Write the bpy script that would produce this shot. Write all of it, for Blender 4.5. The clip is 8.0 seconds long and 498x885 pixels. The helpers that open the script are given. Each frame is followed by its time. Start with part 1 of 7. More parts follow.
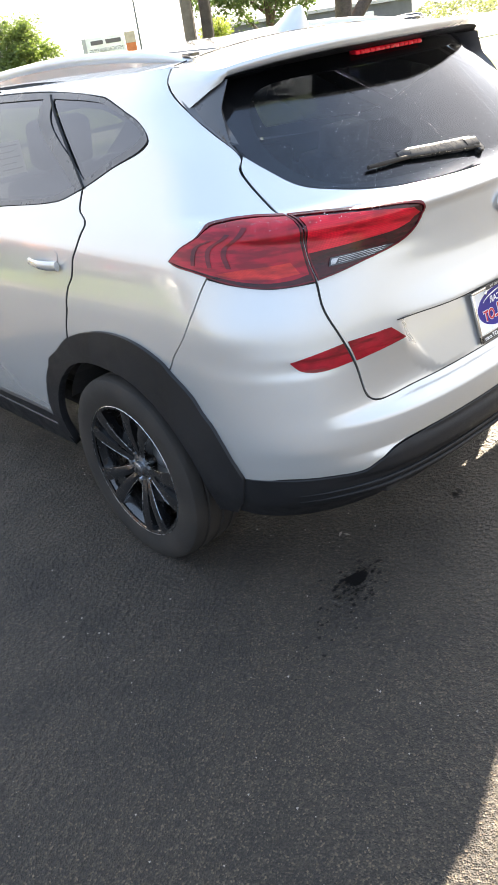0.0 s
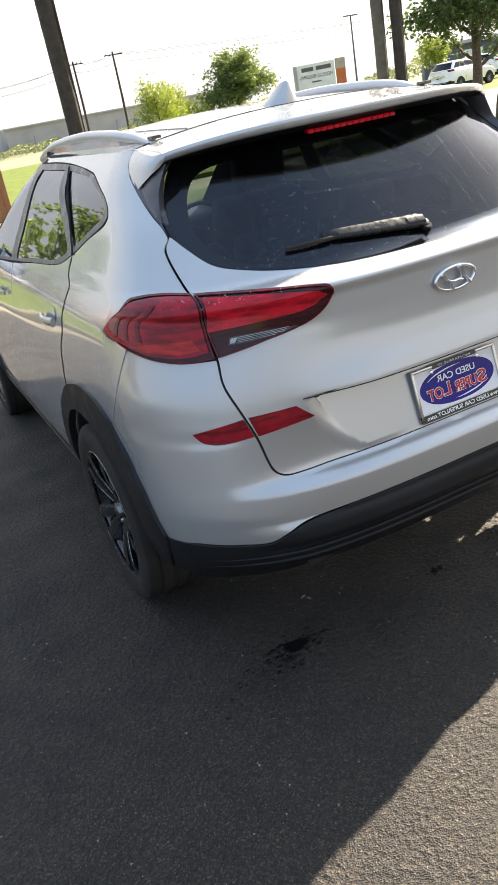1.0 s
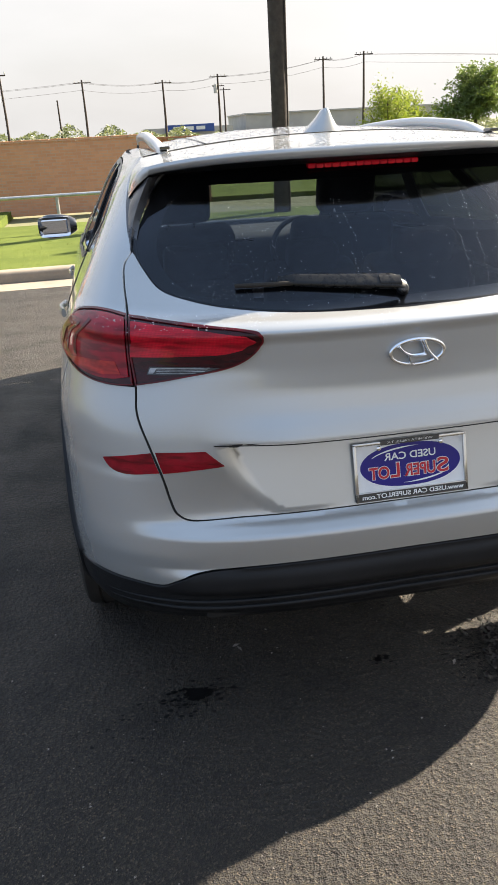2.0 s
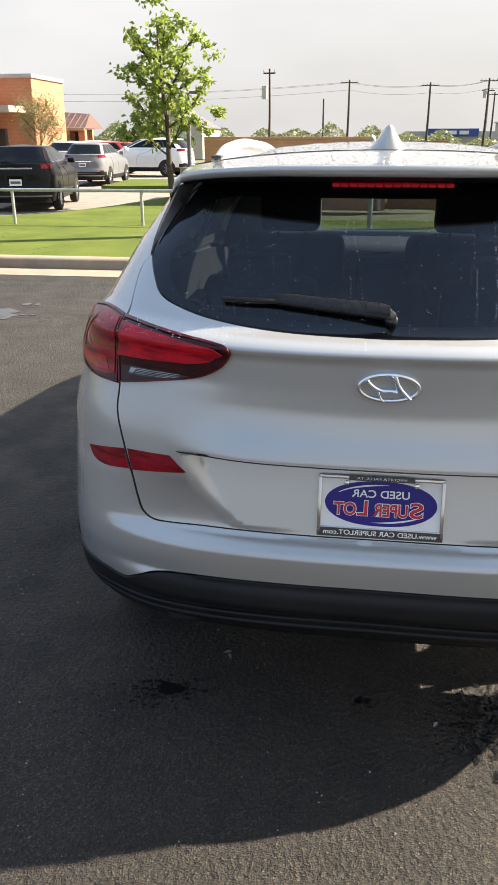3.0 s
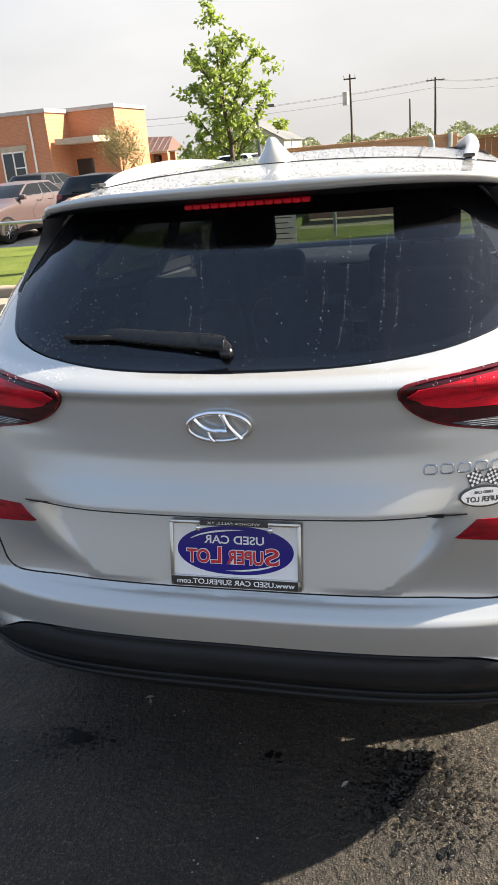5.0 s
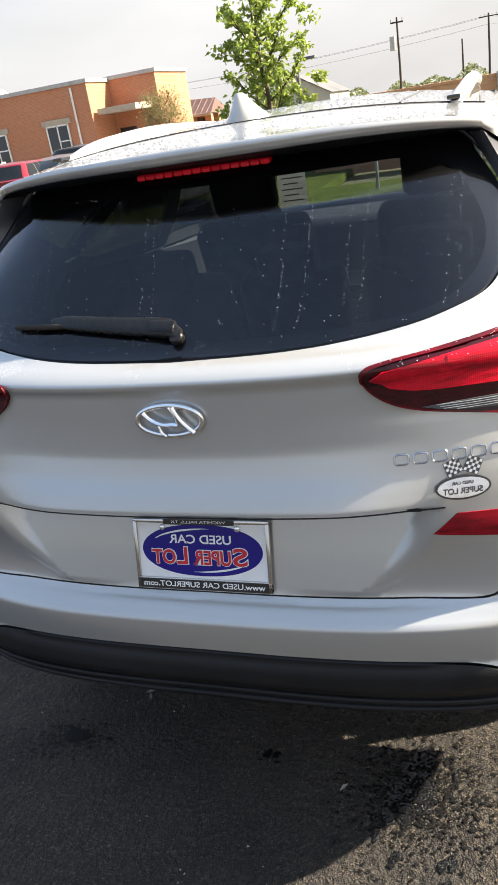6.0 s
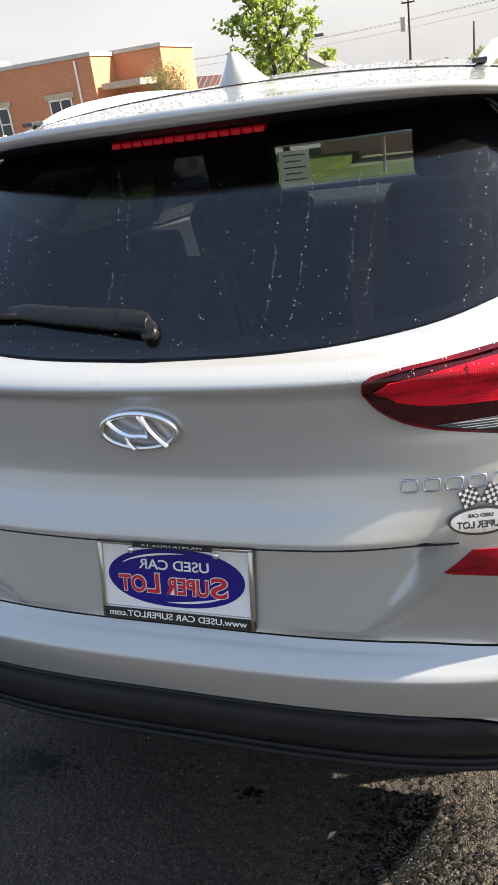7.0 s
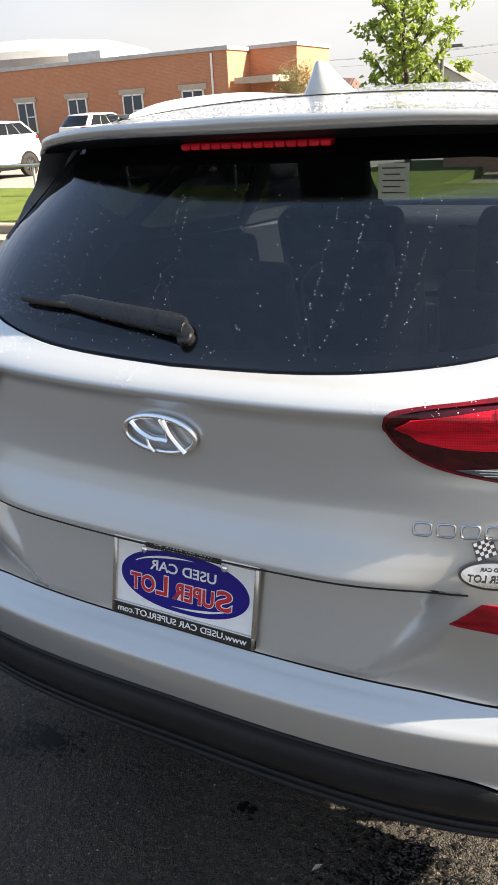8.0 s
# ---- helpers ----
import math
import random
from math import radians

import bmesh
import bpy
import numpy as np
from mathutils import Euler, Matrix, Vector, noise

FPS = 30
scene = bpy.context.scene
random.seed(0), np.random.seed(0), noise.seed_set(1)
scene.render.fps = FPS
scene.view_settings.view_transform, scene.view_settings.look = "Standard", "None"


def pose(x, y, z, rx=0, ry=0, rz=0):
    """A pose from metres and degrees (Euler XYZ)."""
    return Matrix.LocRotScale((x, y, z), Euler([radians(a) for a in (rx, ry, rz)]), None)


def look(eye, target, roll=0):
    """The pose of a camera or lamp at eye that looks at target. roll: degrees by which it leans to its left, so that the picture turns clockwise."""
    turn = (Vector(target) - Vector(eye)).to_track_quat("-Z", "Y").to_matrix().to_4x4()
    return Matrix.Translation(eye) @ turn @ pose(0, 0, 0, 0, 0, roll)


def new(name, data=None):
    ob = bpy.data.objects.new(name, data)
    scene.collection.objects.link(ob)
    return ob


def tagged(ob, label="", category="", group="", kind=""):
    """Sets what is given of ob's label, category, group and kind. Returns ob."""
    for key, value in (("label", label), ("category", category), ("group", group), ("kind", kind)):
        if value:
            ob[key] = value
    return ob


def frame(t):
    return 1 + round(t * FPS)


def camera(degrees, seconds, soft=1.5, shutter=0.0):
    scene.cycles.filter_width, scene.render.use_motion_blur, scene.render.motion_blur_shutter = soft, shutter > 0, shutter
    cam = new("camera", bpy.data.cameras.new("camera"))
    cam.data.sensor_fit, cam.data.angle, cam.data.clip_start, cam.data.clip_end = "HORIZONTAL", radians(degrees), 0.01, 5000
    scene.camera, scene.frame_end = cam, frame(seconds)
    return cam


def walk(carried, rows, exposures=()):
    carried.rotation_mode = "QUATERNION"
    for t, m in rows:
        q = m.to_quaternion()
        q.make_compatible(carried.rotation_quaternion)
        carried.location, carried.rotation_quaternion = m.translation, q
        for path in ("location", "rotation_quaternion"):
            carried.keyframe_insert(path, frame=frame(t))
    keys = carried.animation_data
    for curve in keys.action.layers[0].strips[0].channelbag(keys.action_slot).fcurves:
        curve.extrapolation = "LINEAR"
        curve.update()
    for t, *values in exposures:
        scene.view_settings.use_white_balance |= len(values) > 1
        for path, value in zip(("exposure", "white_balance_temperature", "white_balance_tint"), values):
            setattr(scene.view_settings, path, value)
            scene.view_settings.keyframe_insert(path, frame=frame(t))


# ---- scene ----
from mathutils.geometry import delaunay_2d_cdt

cam = camera(36.6, 8.0)
PATH = [
    (0, (-2.0704, -1.2130, 1.6158), (-0.9670, 0.1680, 0.6803), -9.06),
    (0.5, (-1.6874, -1.4681, 1.6490), (-0.7244, 0.0319, 0.7419), -11.03),
    (1, (-1.4231, -1.6776, 1.6537), (-0.7079, 0.0022, 0.8372), -10.92),
    (1.5, (-1.1326, -1.7653, 1.6809), (-0.5515, -0.0263, 0.8819), -4.76),
    (1.7, (-0.9581, -1.7417, 1.6388), (-0.4817, 0.0374, 0.8591), -4.32),
    (2.8, (-0.2373, -1.7896, 1.6417), (-0.3639, 0.0545, 0.8780), 1.03),
    (3, (-0.0981, -1.7546, 1.6559), (-0.3478, 0.0820, 0.9044), -0.05),
    (3.5, (0.1876, -1.5695, 1.6635), (-0.2137, 0.2520, 0.9419), -2.18),
    (4, (0.2792, -1.5502, 1.6927), (-0.1370, 0.2698, 0.9755), -4.88),
    (4.2, (0.2850, -1.5500, 1.6900), (-0.1320, 0.2700, 0.9880), -4.80),
    (5.3, (0.5661, -1.4306, 1.6363), (-0.0515, 0.3253, 0.9046), -7.11),
    (5.5, (0.5990, -1.3836, 1.6283), (-0.0814, 0.3413, 0.8788), -8.61),
    (6, (0.6525, -1.2789, 1.6311), (-0.0134, 0.4350, 0.8443), -9.48),
    (6.5, (0.6005, -1.1467, 1.6165), (-0.0457, 0.5683, 0.8157), -9.16),
    (7, (0.6068, -1.0583, 1.5940), (-0.0562, 0.6368, 0.7651), -8.15),
    (7.5, (0.7391, -1.0384, 1.6038), (-0.0273, 0.6166, 0.7831), -0.75),
    (8, (0.6987, -0.9853, 1.5995), (-0.1738, 0.6227, 0.7915), -3.46),
]
EXPOSURES = [(t, stops, 6700 - 130 * min(t, 1.5), 11) for t, stops in ((0, 2.85), (.2, 2.42), (.5, 2.16), (1.0, 1.90), (1.5, 1.72), (3, 1.48), (4, 1.48), (5.5, 1.52), (6.5, 1.60), (7.2, 1.52), (8, 1.58))]
walk(cam, [(t, look(eye, target, roll)) for t, eye, target, roll in PATH], EXPOSURES)

# ---- light ----
SUN = Vector((.764, .309, .566)).normalized()
world = bpy.data.worlds.new("sky")
scene.world = world
world.use_nodes = True
wn, wl = world.node_tree.nodes, world.node_tree.links
wn.clear()
sky = wn.new("ShaderNodeTexSky")
sky.sky_type, sky.sun_disc = "NISHITA", False
sky.sun_elevation, sky.sun_rotation = math.asin(SUN.z), math.atan2(SUN.x, SUN.y)
sky.air_density, sky.dust_density, sky.ozone_density = 1.2, 4.0, 1.0
sky_bg = wn.new("ShaderNodeBackground")
sky_bg.inputs["Strength"].default_value = 0.04
wl.new(sky.outputs[0], sky_bg.inputs[0])
# a thin white cloud veil over the whole sky, with blue showing through in places
veil = wn.new("ShaderNodeBackground")
veil.inputs["Color"].default_value = (.94, .975, 1.0, 1)
veil.inputs["Strength"].default_value = 0.33
wc = wn.new("ShaderNodeTexCoord")
wmap = wn.new("ShaderNodeMapping")
wmap.inputs["Scale"].default_value = (1.0, 1.0, 3.0)
wnoise = wn.new("ShaderNodeTexNoise")
wnoise.inputs["Scale"].default_value, wnoise.inputs["Detail"].default_value = 2.2, 6.0
wramp = wn.new("ShaderNodeMapRange")
for k, v in (("From Min", .35), ("From Max", .62), ("To Min", .78), ("To Max", .98)):
    wramp.inputs[k].default_value = v
wmix = wn.new("ShaderNodeMixShader")
wout = wn.new("ShaderNodeOutputWorld")
wl.new(wc.outputs["Generated"], wmap.inputs[0])
wl.new(wmap.outputs[0], wnoise.inputs["Vector"])
wl.new(wnoise.outputs[0], wramp.inputs["Value"])
wl.new(wramp.outputs[0], wmix.inputs[0])
wl.new(sky_bg.outputs[0], wmix.inputs[1])
wl.new(veil.outputs[0], wmix.inputs[2])
# the veil is warm white at the horizon and bluer overhead
wsep = wn.new("ShaderNodeSeparateXYZ")
wtone = wn.new("ShaderNodeValToRGB")
wtone.color_ramp.elements[0].position, wtone.color_ramp.elements[0].color = .04, (1.0, .97, .93, 1)
wtone.color_ramp.elements[1].position, wtone.color_ramp.elements[1].color = .58, (.50, .69, 1.0, 1)
wtone.color_ramp.elements.new(.33).color = (.985, .98, .975, 1)
wl.new(wc.outputs["Generated"], wsep.inputs[0])
wl.new(wtone.outputs[0], veil.inputs["Color"])
# thin cloud is brighter towards the sun
wdot = wn.new("ShaderNodeVectorMath")
wdot.operation = "DOT_PRODUCT"
wdot.inputs[1].default_value = SUN
wglow = wn.new("ShaderNodeMath")
wglow.operation = "POWER"
wglow.use_clamp = True
wglow.inputs[1].default_value = 7.0
wlift = wn.new("ShaderNodeMapRange")
wlift.inputs["To Min"].default_value, wlift.inputs["To Max"].default_value = .41, .90
wl.new(wc.outputs["Generated"], wdot.inputs[0])
wl.new(wdot.outputs["Value"], wglow.inputs[0])
# bluer overhead and away from the sun
waway = wn.new("ShaderNodeMapRange")
for k, v in (("From Min", -1.0), ("From Max", 1.0), ("To Min", .50), ("To Max", 0.0)):
    waway.inputs[k].default_value = v
wup = wn.new("ShaderNodeMath")
wup.operation = "MULTIPLY_ADD"
wup.inputs[1].default_value = .55
wl.new(wdot.outputs["Value"], waway.inputs["Value"])
wl.new(wsep.outputs["Z"], wup.inputs[0])
wl.new(waway.outputs[0], wup.inputs[2])
wl.new(wup.outputs[0], wtone.inputs[0])
wl.new(wglow.outputs[0], wlift.inputs["Value"])
# and a little brighter towards the horizon
whaze = wn.new("ShaderNodeMapRange")
for k, v in (("From Min", .0), ("From Max", .5), ("To Min", .80), ("To Max", .98)):
    whaze.inputs[k].default_value = v
wgain = wn.new("ShaderNodeMath")
wgain.operation = "MULTIPLY"
wl.new(wsep.outputs["Z"], whaze.inputs["Value"])
wl.new(wlift.outputs[0], wgain.inputs[0])
wl.new(whaze.outputs[0], wgain.inputs[1])
wl.new(wgain.outputs[0], veil.inputs["Strength"])
wl.new(wmix.outputs[0], wout.inputs[0])
sun = new("sun", bpy.data.lights.new("sun", "SUN"))
sun.data.energy, sun.data.angle, sun.data.color = 7.6, radians(.7), (1.0, .88, .70)
sun.matrix_world = look((0, 0, 30), Vector((0, 0, 30)) - SUN)


# ---- materials ----
def material(name, color=(.5, .5, .5), rough=.5, metal=0.0, coat=0.0, spec=.5):
    m = bpy.data.materials.new(name)
    m.use_nodes = True
    b = m.node_tree.nodes["Principled BSDF"]
    b.inputs["Base Color"].default_value = (*color, 1)
    b.inputs["Roughness"].default_value = rough
    b.inputs["Metallic"].default_value = metal
    b.inputs["Coat Weight"].default_value = coat
    b.inputs["Coat Roughness"].default_value = .03
    b.inputs["Specular IOR Level"].default_value = spec
    return m


def node(m, kind, **inputs):
    n = m.node_tree.nodes.new(kind)
    for k, v in inputs.items():
        n.inputs[k.replace("_", " ")].default_value = v
    return n


def wire(m, a, b):
    m.node_tree.links.new(a, b)


def coords(m, space="Object"):
    n = [x for x in m.node_tree.nodes if x.type == "TEX_COORD"]
    return (n[0] if n else m.node_tree.nodes.new("ShaderNodeTexCoord")).outputs[space]


def noise_tex(m, scale, detail=4.0, rough=.55, space="Object"):
    n = node(m, "ShaderNodeTexNoise", Scale=scale, Detail=detail, Roughness=rough)
    wire(m, coords(m, space), n.inputs["Vector"])
    return n.outputs[0]


def ramp(m, value, stops):
    n = m.node_tree.nodes.new("ShaderNodeValToRGB")
    e = n.color_ramp.elements
    while len(e) < len(stops):
        e.new(.5)
    for el, (p, c) in zip(e, stops):
        el.position, el.color = p, (*c, 1)
    wire(m, value, n.inputs[0])
    return n.outputs[0]


def mix(m, fac, a, b, mode="MIX"):
    n = m.node_tree.nodes.new("ShaderNodeMix")
    n.data_type, n.blend_type = "RGBA", mode
    for sock, v in ((n.inputs["Factor"], fac), (n.inputs["A"], a), (n.inputs["B"], b)):
        if isinstance(v, (int, float)):
            sock.default_value = v
        elif isinstance(v, tuple):
            sock.default_value = (*v, 1)
        else:
            wire(m, v, sock)
    return n.outputs["Result"]


def bsdf(m):
    return m.node_tree.nodes["Principled BSDF"]


def bump(m, height, strength=.3, distance=.01, into="Normal"):
    n = node(m, "ShaderNodeBump", Strength=strength, Distance=distance)
    wire(m, height, n.inputs["Height"])
    wire(m, n.outputs[0], bsdf(m).inputs[into])
    return n


def mapped(m, value, a, b, lo=0.0, hi=1.0):
    n = node(m, "ShaderNodeMapRange")
    for k, v in (("From Min", lo), ("From Max", hi), ("To Min", a), ("To Max", b)):
        n.inputs[k].default_value = v
    wire(m, value, n.inputs["Value"])
    return n.outputs[0]


def car_paint(name, color, metal=.70, rough=.34):
    m = material(name, color, rough, metal, coat=1.0)
    flake = noise_tex(m, 900, 2)
    film = noise_tex(m, 2.5, 5)
    c = mix(m, mapped(m, film, 0, .16, .35, .75), color, tuple(v * .78 for v in color))
    c = mix(m, mapped(m, flake, 0, .18, .5, .8), c, tuple(min(1, v * 1.25) for v in color))
    wire(m, c, bsdf(m).inputs["Base Color"])
    wire(m, mapped(m, noise_tex(m, 9, 6), .03, .10, .3, .75), bsdf(m).inputs["Coat Roughness"])
    bump(m, flake, .03, .001)
    return m


def worn(name, color, dark, scale, rough=.6, metal=0.0, bump_by=.15, fine=120.0, coat=0.0):
    """A surface with soft patches, fine grain and a little relief."""
    m = material(name, color, rough, metal, coat)
    c = mix(m, mapped(m, noise_tex(m, scale, 6), 0, 1, .35, .7), color, dark)
    g = noise_tex(m, fine, 3)
    c = mix(m, mapped(m, g, 0, .35, .4, .75), c, dark)
    wire(m, c, bsdf(m).inputs["Base Color"])
    wire(m, mapped(m, noise_tex(m, scale * 2, 4), rough - .1, min(1, rough + .12), .3, .7), bsdf(m).inputs["Roughness"])
    bump(m, g, bump_by, .004)
    return m


def tinted_glass(name, tint, haze=0.0, dust=0.0, mirror=.055):
    """Thin glass: what passes through is tinted, and the surface mirrors more the flatter one looks along it."""
    m = bpy.data.materials.new(name)
    m.use_nodes = True
    t = m.node_tree
    t.nodes.clear()
    clear = t.nodes.new("ShaderNodeBsdfTransparent")
    clear.inputs[0].default_value = (*tint, 1)
    gloss = t.nodes.new("ShaderNodeBsdfGlossy")
    gloss.inputs["Roughness"].default_value = haze
    gloss.inputs["Color"].default_value = (.86, .90, 1.0, 1)
    facing = t.nodes.new("ShaderNodeLayerWeight")
    facing.inputs["Blend"].default_value = .5
    power = t.nodes.new("ShaderNodeMath")
    power.operation = "POWER"
    power.inputs[1].default_value = 5.0
    share = t.nodes.new("ShaderNodeMapRange")
    share.inputs["To Min"].default_value, share.inputs["To Max"].default_value = mirror, 1.0
    mixer = t.nodes.new("ShaderNodeMixShader")
    out = t.nodes.new("ShaderNodeOutputMaterial")
    t.links.new(facing.outputs["Facing"], power.inputs[0])
    t.links.new(power.outputs[0], share.inputs["Value"])
    t.links.new(share.outputs[0], mixer.inputs[0])
    t.links.new(clear.outputs[0], mixer.inputs[1])
    t.links.new(gloss.outputs[0], mixer.inputs[2])
    t.links.new(mixer.outputs[0], out.inputs[0])
    if dust:
        # a thin film of dust in smears that run down the pane
        film = t.nodes.new("ShaderNodeBsdfDiffuse")
        film.inputs[0].default_value = (.42, .41, .40, 1)
        smear = node(m, "ShaderNodeMapping")
        smear.inputs["Scale"].default_value = (9.0, 1.2, 1.2)
        wire(m, coords(m), smear.inputs["Vector"])
        cloud = node(m, "ShaderNodeTexNoise", Scale=1.0, Detail=3.0)
        wire(m, smear.outputs[0], cloud.inputs["Vector"])
        over = t.nodes.new("ShaderNodeMixShader")
        wire(m, mapped(m, cloud.outputs[0], dust * .25, dust, .42, .68), over.inputs[0])
        wire(m, mixer.outputs[0], over.inputs[1])
        wire(m, film.outputs[0], over.inputs[2])
        wire(m, over.outputs[0], out.inputs[0])
    return m


SILVER = car_paint("silver_paint", (.449, .453, .442), .50, .27)
CLAD = worn("black_cladding", (.009, .0095, .0105), (.015, .015, .016), 6, .45, 0, .2, 500)
bsdf(CLAD).inputs["Specular IOR Level"].default_value = .22
GLOSS_BLACK = material("gloss_black", (.006, .006, .007), .08, 0, 1.0)
TRIM = worn("window_trim", (.048, .049, .053), (.062, .062, .066), 8, .32, 0, .05, 300)
GAP = material("shut_gap", (.008, .008, .008), .9)
PRIVACY = tinted_glass("privacy_glass", (.26, .29, .335), 0.0, .010, .038)
# the pale film here also stands in for hazy grey reflections
SIDE_GLASS = tinted_glass("side_glass", (.055, .06, .066), .02, .05, .10)
CLEAR_GLASS = tinted_glass("windscreen_glass", (.84, .90, .86))
CHROME = material("chrome", (.82, .83, .85), .08, 1.0)
MACHINED = worn("machined_alloy", (.38, .39, .41), (.22, .23, .24), 30, .26, 1.0, .05, 400)
RUBBER = worn("tyre_rubber", (.019, .0175, .016), (.036, .031, .026), 9, .78, 0, .2, 220)
bsdf(RUBBER).inputs["Specular IOR Level"].default_value = .2
PIANO = worn("black_alloy", (.005, .005, .0055), (.010, .010, .010), 20, .2, 0, .03, 300, coat=.55)
DARK_CABIN = worn("cabin_plastic", (.018, .018, .019), (.03, .03, .03), 10, .6, 0, .1, 300)
SEAT_CLOTH = worn("seat_cloth", (.014, .014, .016), (.024, .024, .026), 20, .85, 0, .3, 600)
HEADLINER = worn("headliner_cloth", (.028, .028, .029), (.036, .036, .036), 12, .9, 0, .1, 500)
UNDERSIDE = worn("underbody_steel", (.012, .012, .012), (.03, .028, .026), 5, .7, 0, .2, 60)


def lens_plastic(name, color, lines=260.0, rough=.06, deep=.5):
    m = material(name, color, .25, 0, .55, .10)
    w = node(m, "ShaderNodeTexWave", Scale=lines, Distortion=.0)
    w.bands_direction = "X"
    wire(m, coords(m), w.inputs["Vector"])
    w2 = node(m, "ShaderNodeTexWave", Scale=lines * .8, Distortion=.0)
    w2.bands_direction = "Z"
    wire(m, coords(m), w2.inputs["Vector"])
    grid = mix(m, .5, w.outputs[0], w2.outputs[0])
    streak = node(m, "ShaderNodeMapping")
    streak.inputs["Scale"].default_value = (7.0, 7.0, 42.0)
    wire(m, coords(m), streak.inputs["Vector"])
    facets = node(m, "ShaderNodeTexNoise", Scale=1.6, Detail=3.0)
    wire(m, streak.outputs[0], facets.inputs["Vector"])
    c = mix(m, mapped(m, grid, 0, deep, .25, .8), color, tuple(v * .45 for v in color))
    c = mix(m, mapped(m, facets.outputs[0], 0, .75, .44, .62), c, tuple(v * .22 for v in color))
    c = mix(m, mapped(m, noise_tex(m, 22, 4), 0, .55, .42, .66), c, tuple(v * .45 for v in color))
    wire(m, c, bsdf(m).inputs["Base Color"])
    bsdf(m).inputs["Coat Roughness"].default_value = rough
    bump(m, grid, .25, .001)
    return m


RED_LENS = lens_plastic("red_lens", (.38, .002, .014))
RED_DARK = lens_plastic("dark_red_lens", (.14, .003, .008), 200)
RED_BRIGHT = lens_plastic("bright_red_lens", (.62, .005, .022), 95, .05, .55)
RED_REFLEX = lens_plastic("red_reflector", (.30, .004, .014), 420, .05, .4)
CLEAR_LENS = lens_plastic("clear_lens", (.55, .56, .58), 300, .04, .7)
SMOKED = lens_plastic("smoked_lens", (.052, .002, .005), 180)
RIM_RED = lens_plastic("red_lamp_rim", (.13, .002, .007), 300, .05, .2)
REVERSING = lens_plastic("reversing_lens", (.09, .092, .10), 220, .04, .7)
BORDER = material("black_window_border", (.006, .006, .007), .35)
PARKED_GLASS = material("parked_car_glass", (.005, .006, .007), .08, 0, 0, .22)

# asphalt: stones in binder, tar films, drips and pale dust
ASPHALT = material("asphalt", (.05, .05, .05), .85, 0, 0, .34)


def _asphalt(m):
    big = noise_tex(m, .35, 5)
    mid = noise_tex(m, 3.2, 6)
    v = node(m, "ShaderNodeTexVoronoi", Scale=235.0)
    wire(m, coords(m), v.inputs["Vector"])
    v2 = node(m, "ShaderNodeTexVoronoi", Scale=58.0)
    wire(m, coords(m), v2.inputs["Vector"])
    stone = ramp(m, v.outputs["Color"], [(.0, (.0052, .0052, .0053)), (.4, (.0155, .0140, .0122)), (.75, (.052, .0425, .0315)), (1, (.175, .136, .092))])
    c = mix(m, mapped(m, big, 0, .55, .35, .7), stone, (.017, .0158, .0142))
    c = mix(m, mapped(m, mid, 0, .5, .5, .75), c, (.009, .0092, .0098))
    fleck = noise_tex(m, 420, 1)
    c = mix(m, mapped(m, fleck, 0, .7, .74, .80), c, (.10, .09, .078))
    wire(m, c, bsdf(m).inputs["Base Color"])
    h = mix(m, .66, v.outputs["Distance"], v2.outputs["Distance"])
    h = mix(m, .3, h, noise_tex(m, 260, 4))
    bump(m, h, 1.0, .022)
    wire(m, mapped(m, mid, .45, .68, .3, .7), bsdf(m).inputs["Roughness"])


_asphalt(ASPHALT)
LOT_CONCRETE = worn("pale_concrete", (.235, .21, .18), (.17, .155, .135), 2.0, .9, 0, .3, 60)
KERB_CONCRETE = worn("kerb_concrete", (.27, .225, .17), (.19, .16, .125), 3.0, .9, 0, .4, 40)
GRASS = worn("lawn", (.105, .132, .026), (.068, .092, .018), 1.2, .95, 0, .6, 60)
BLADE = worn("grass_blade", (.19, .215, .050), (.125, .155, .032), 3, .7, 0, 0, 20)
bsdf(GRASS).inputs["Specular IOR Level"].default_value = .1
bsdf(BLADE).inputs["Specular IOR Level"].default_value = .15
FAR_GROUND = worn("dry_ground", (.16, .15, .08), (.10, .11, .05), .05, .95, 0, .2, 2)
GALVANISED = worn("galvanised_pipe", (.50, .50, .49), (.36, .36, .36), 9, .42, .7, .05, 150)
POLE_WOOD = worn("dark_timber", (.055, .041, .033), (.032, .024, .020), 5, .85, 0, .4, 60)
GREY_WOOD = worn("weathered_timber", (.16, .13, .105), (.09, .075, .06), 4, .85, 0, .4, 50)
FENCE_WOOD = worn("cedar_fence", (.30, .135, .065), (.20, .085, .042), 3, .8, 0, .3, 60)
BARK = worn("bark", (.095, .070, .050), (.05, .038, .028), 14, .9, 0, .7, 60)
STONE_CAP = worn("stone_cap", (.42, .36, .28), (.33, .28, .22), 4, .9, 0, .2, 50)
METAL_COPING = worn("metal_coping", (.42, .41, .40), (.33, .33, .33), 2, .5, .3, .05, 30)
MAROON_ROOF = worn("maroon_metal_roof", (.12, .060, .045), (.09, .05, .04), 2, .5, 0, .1, 20)
GREY_CLADDING = worn("grey_cladding", (.42, .40, .37), (.34, .33, .31), .3, .7, 0, .1, 6)
DARK_SHED = worn("dark_shed_cladding", (.11, .115, .12), (.085, .088, .092), .5, .7, 0, .1, 6)
WHITE_PAINT = worn("white_paint", (.75, .74, .71), (.62, .61, .58), 2, .55, 0, .05, 40)
ORANGE_BRICK = worn("orange_brick_pier", (.50, .16, .055), (.38, .11, .04), 6, .85, 0, .3, 50)
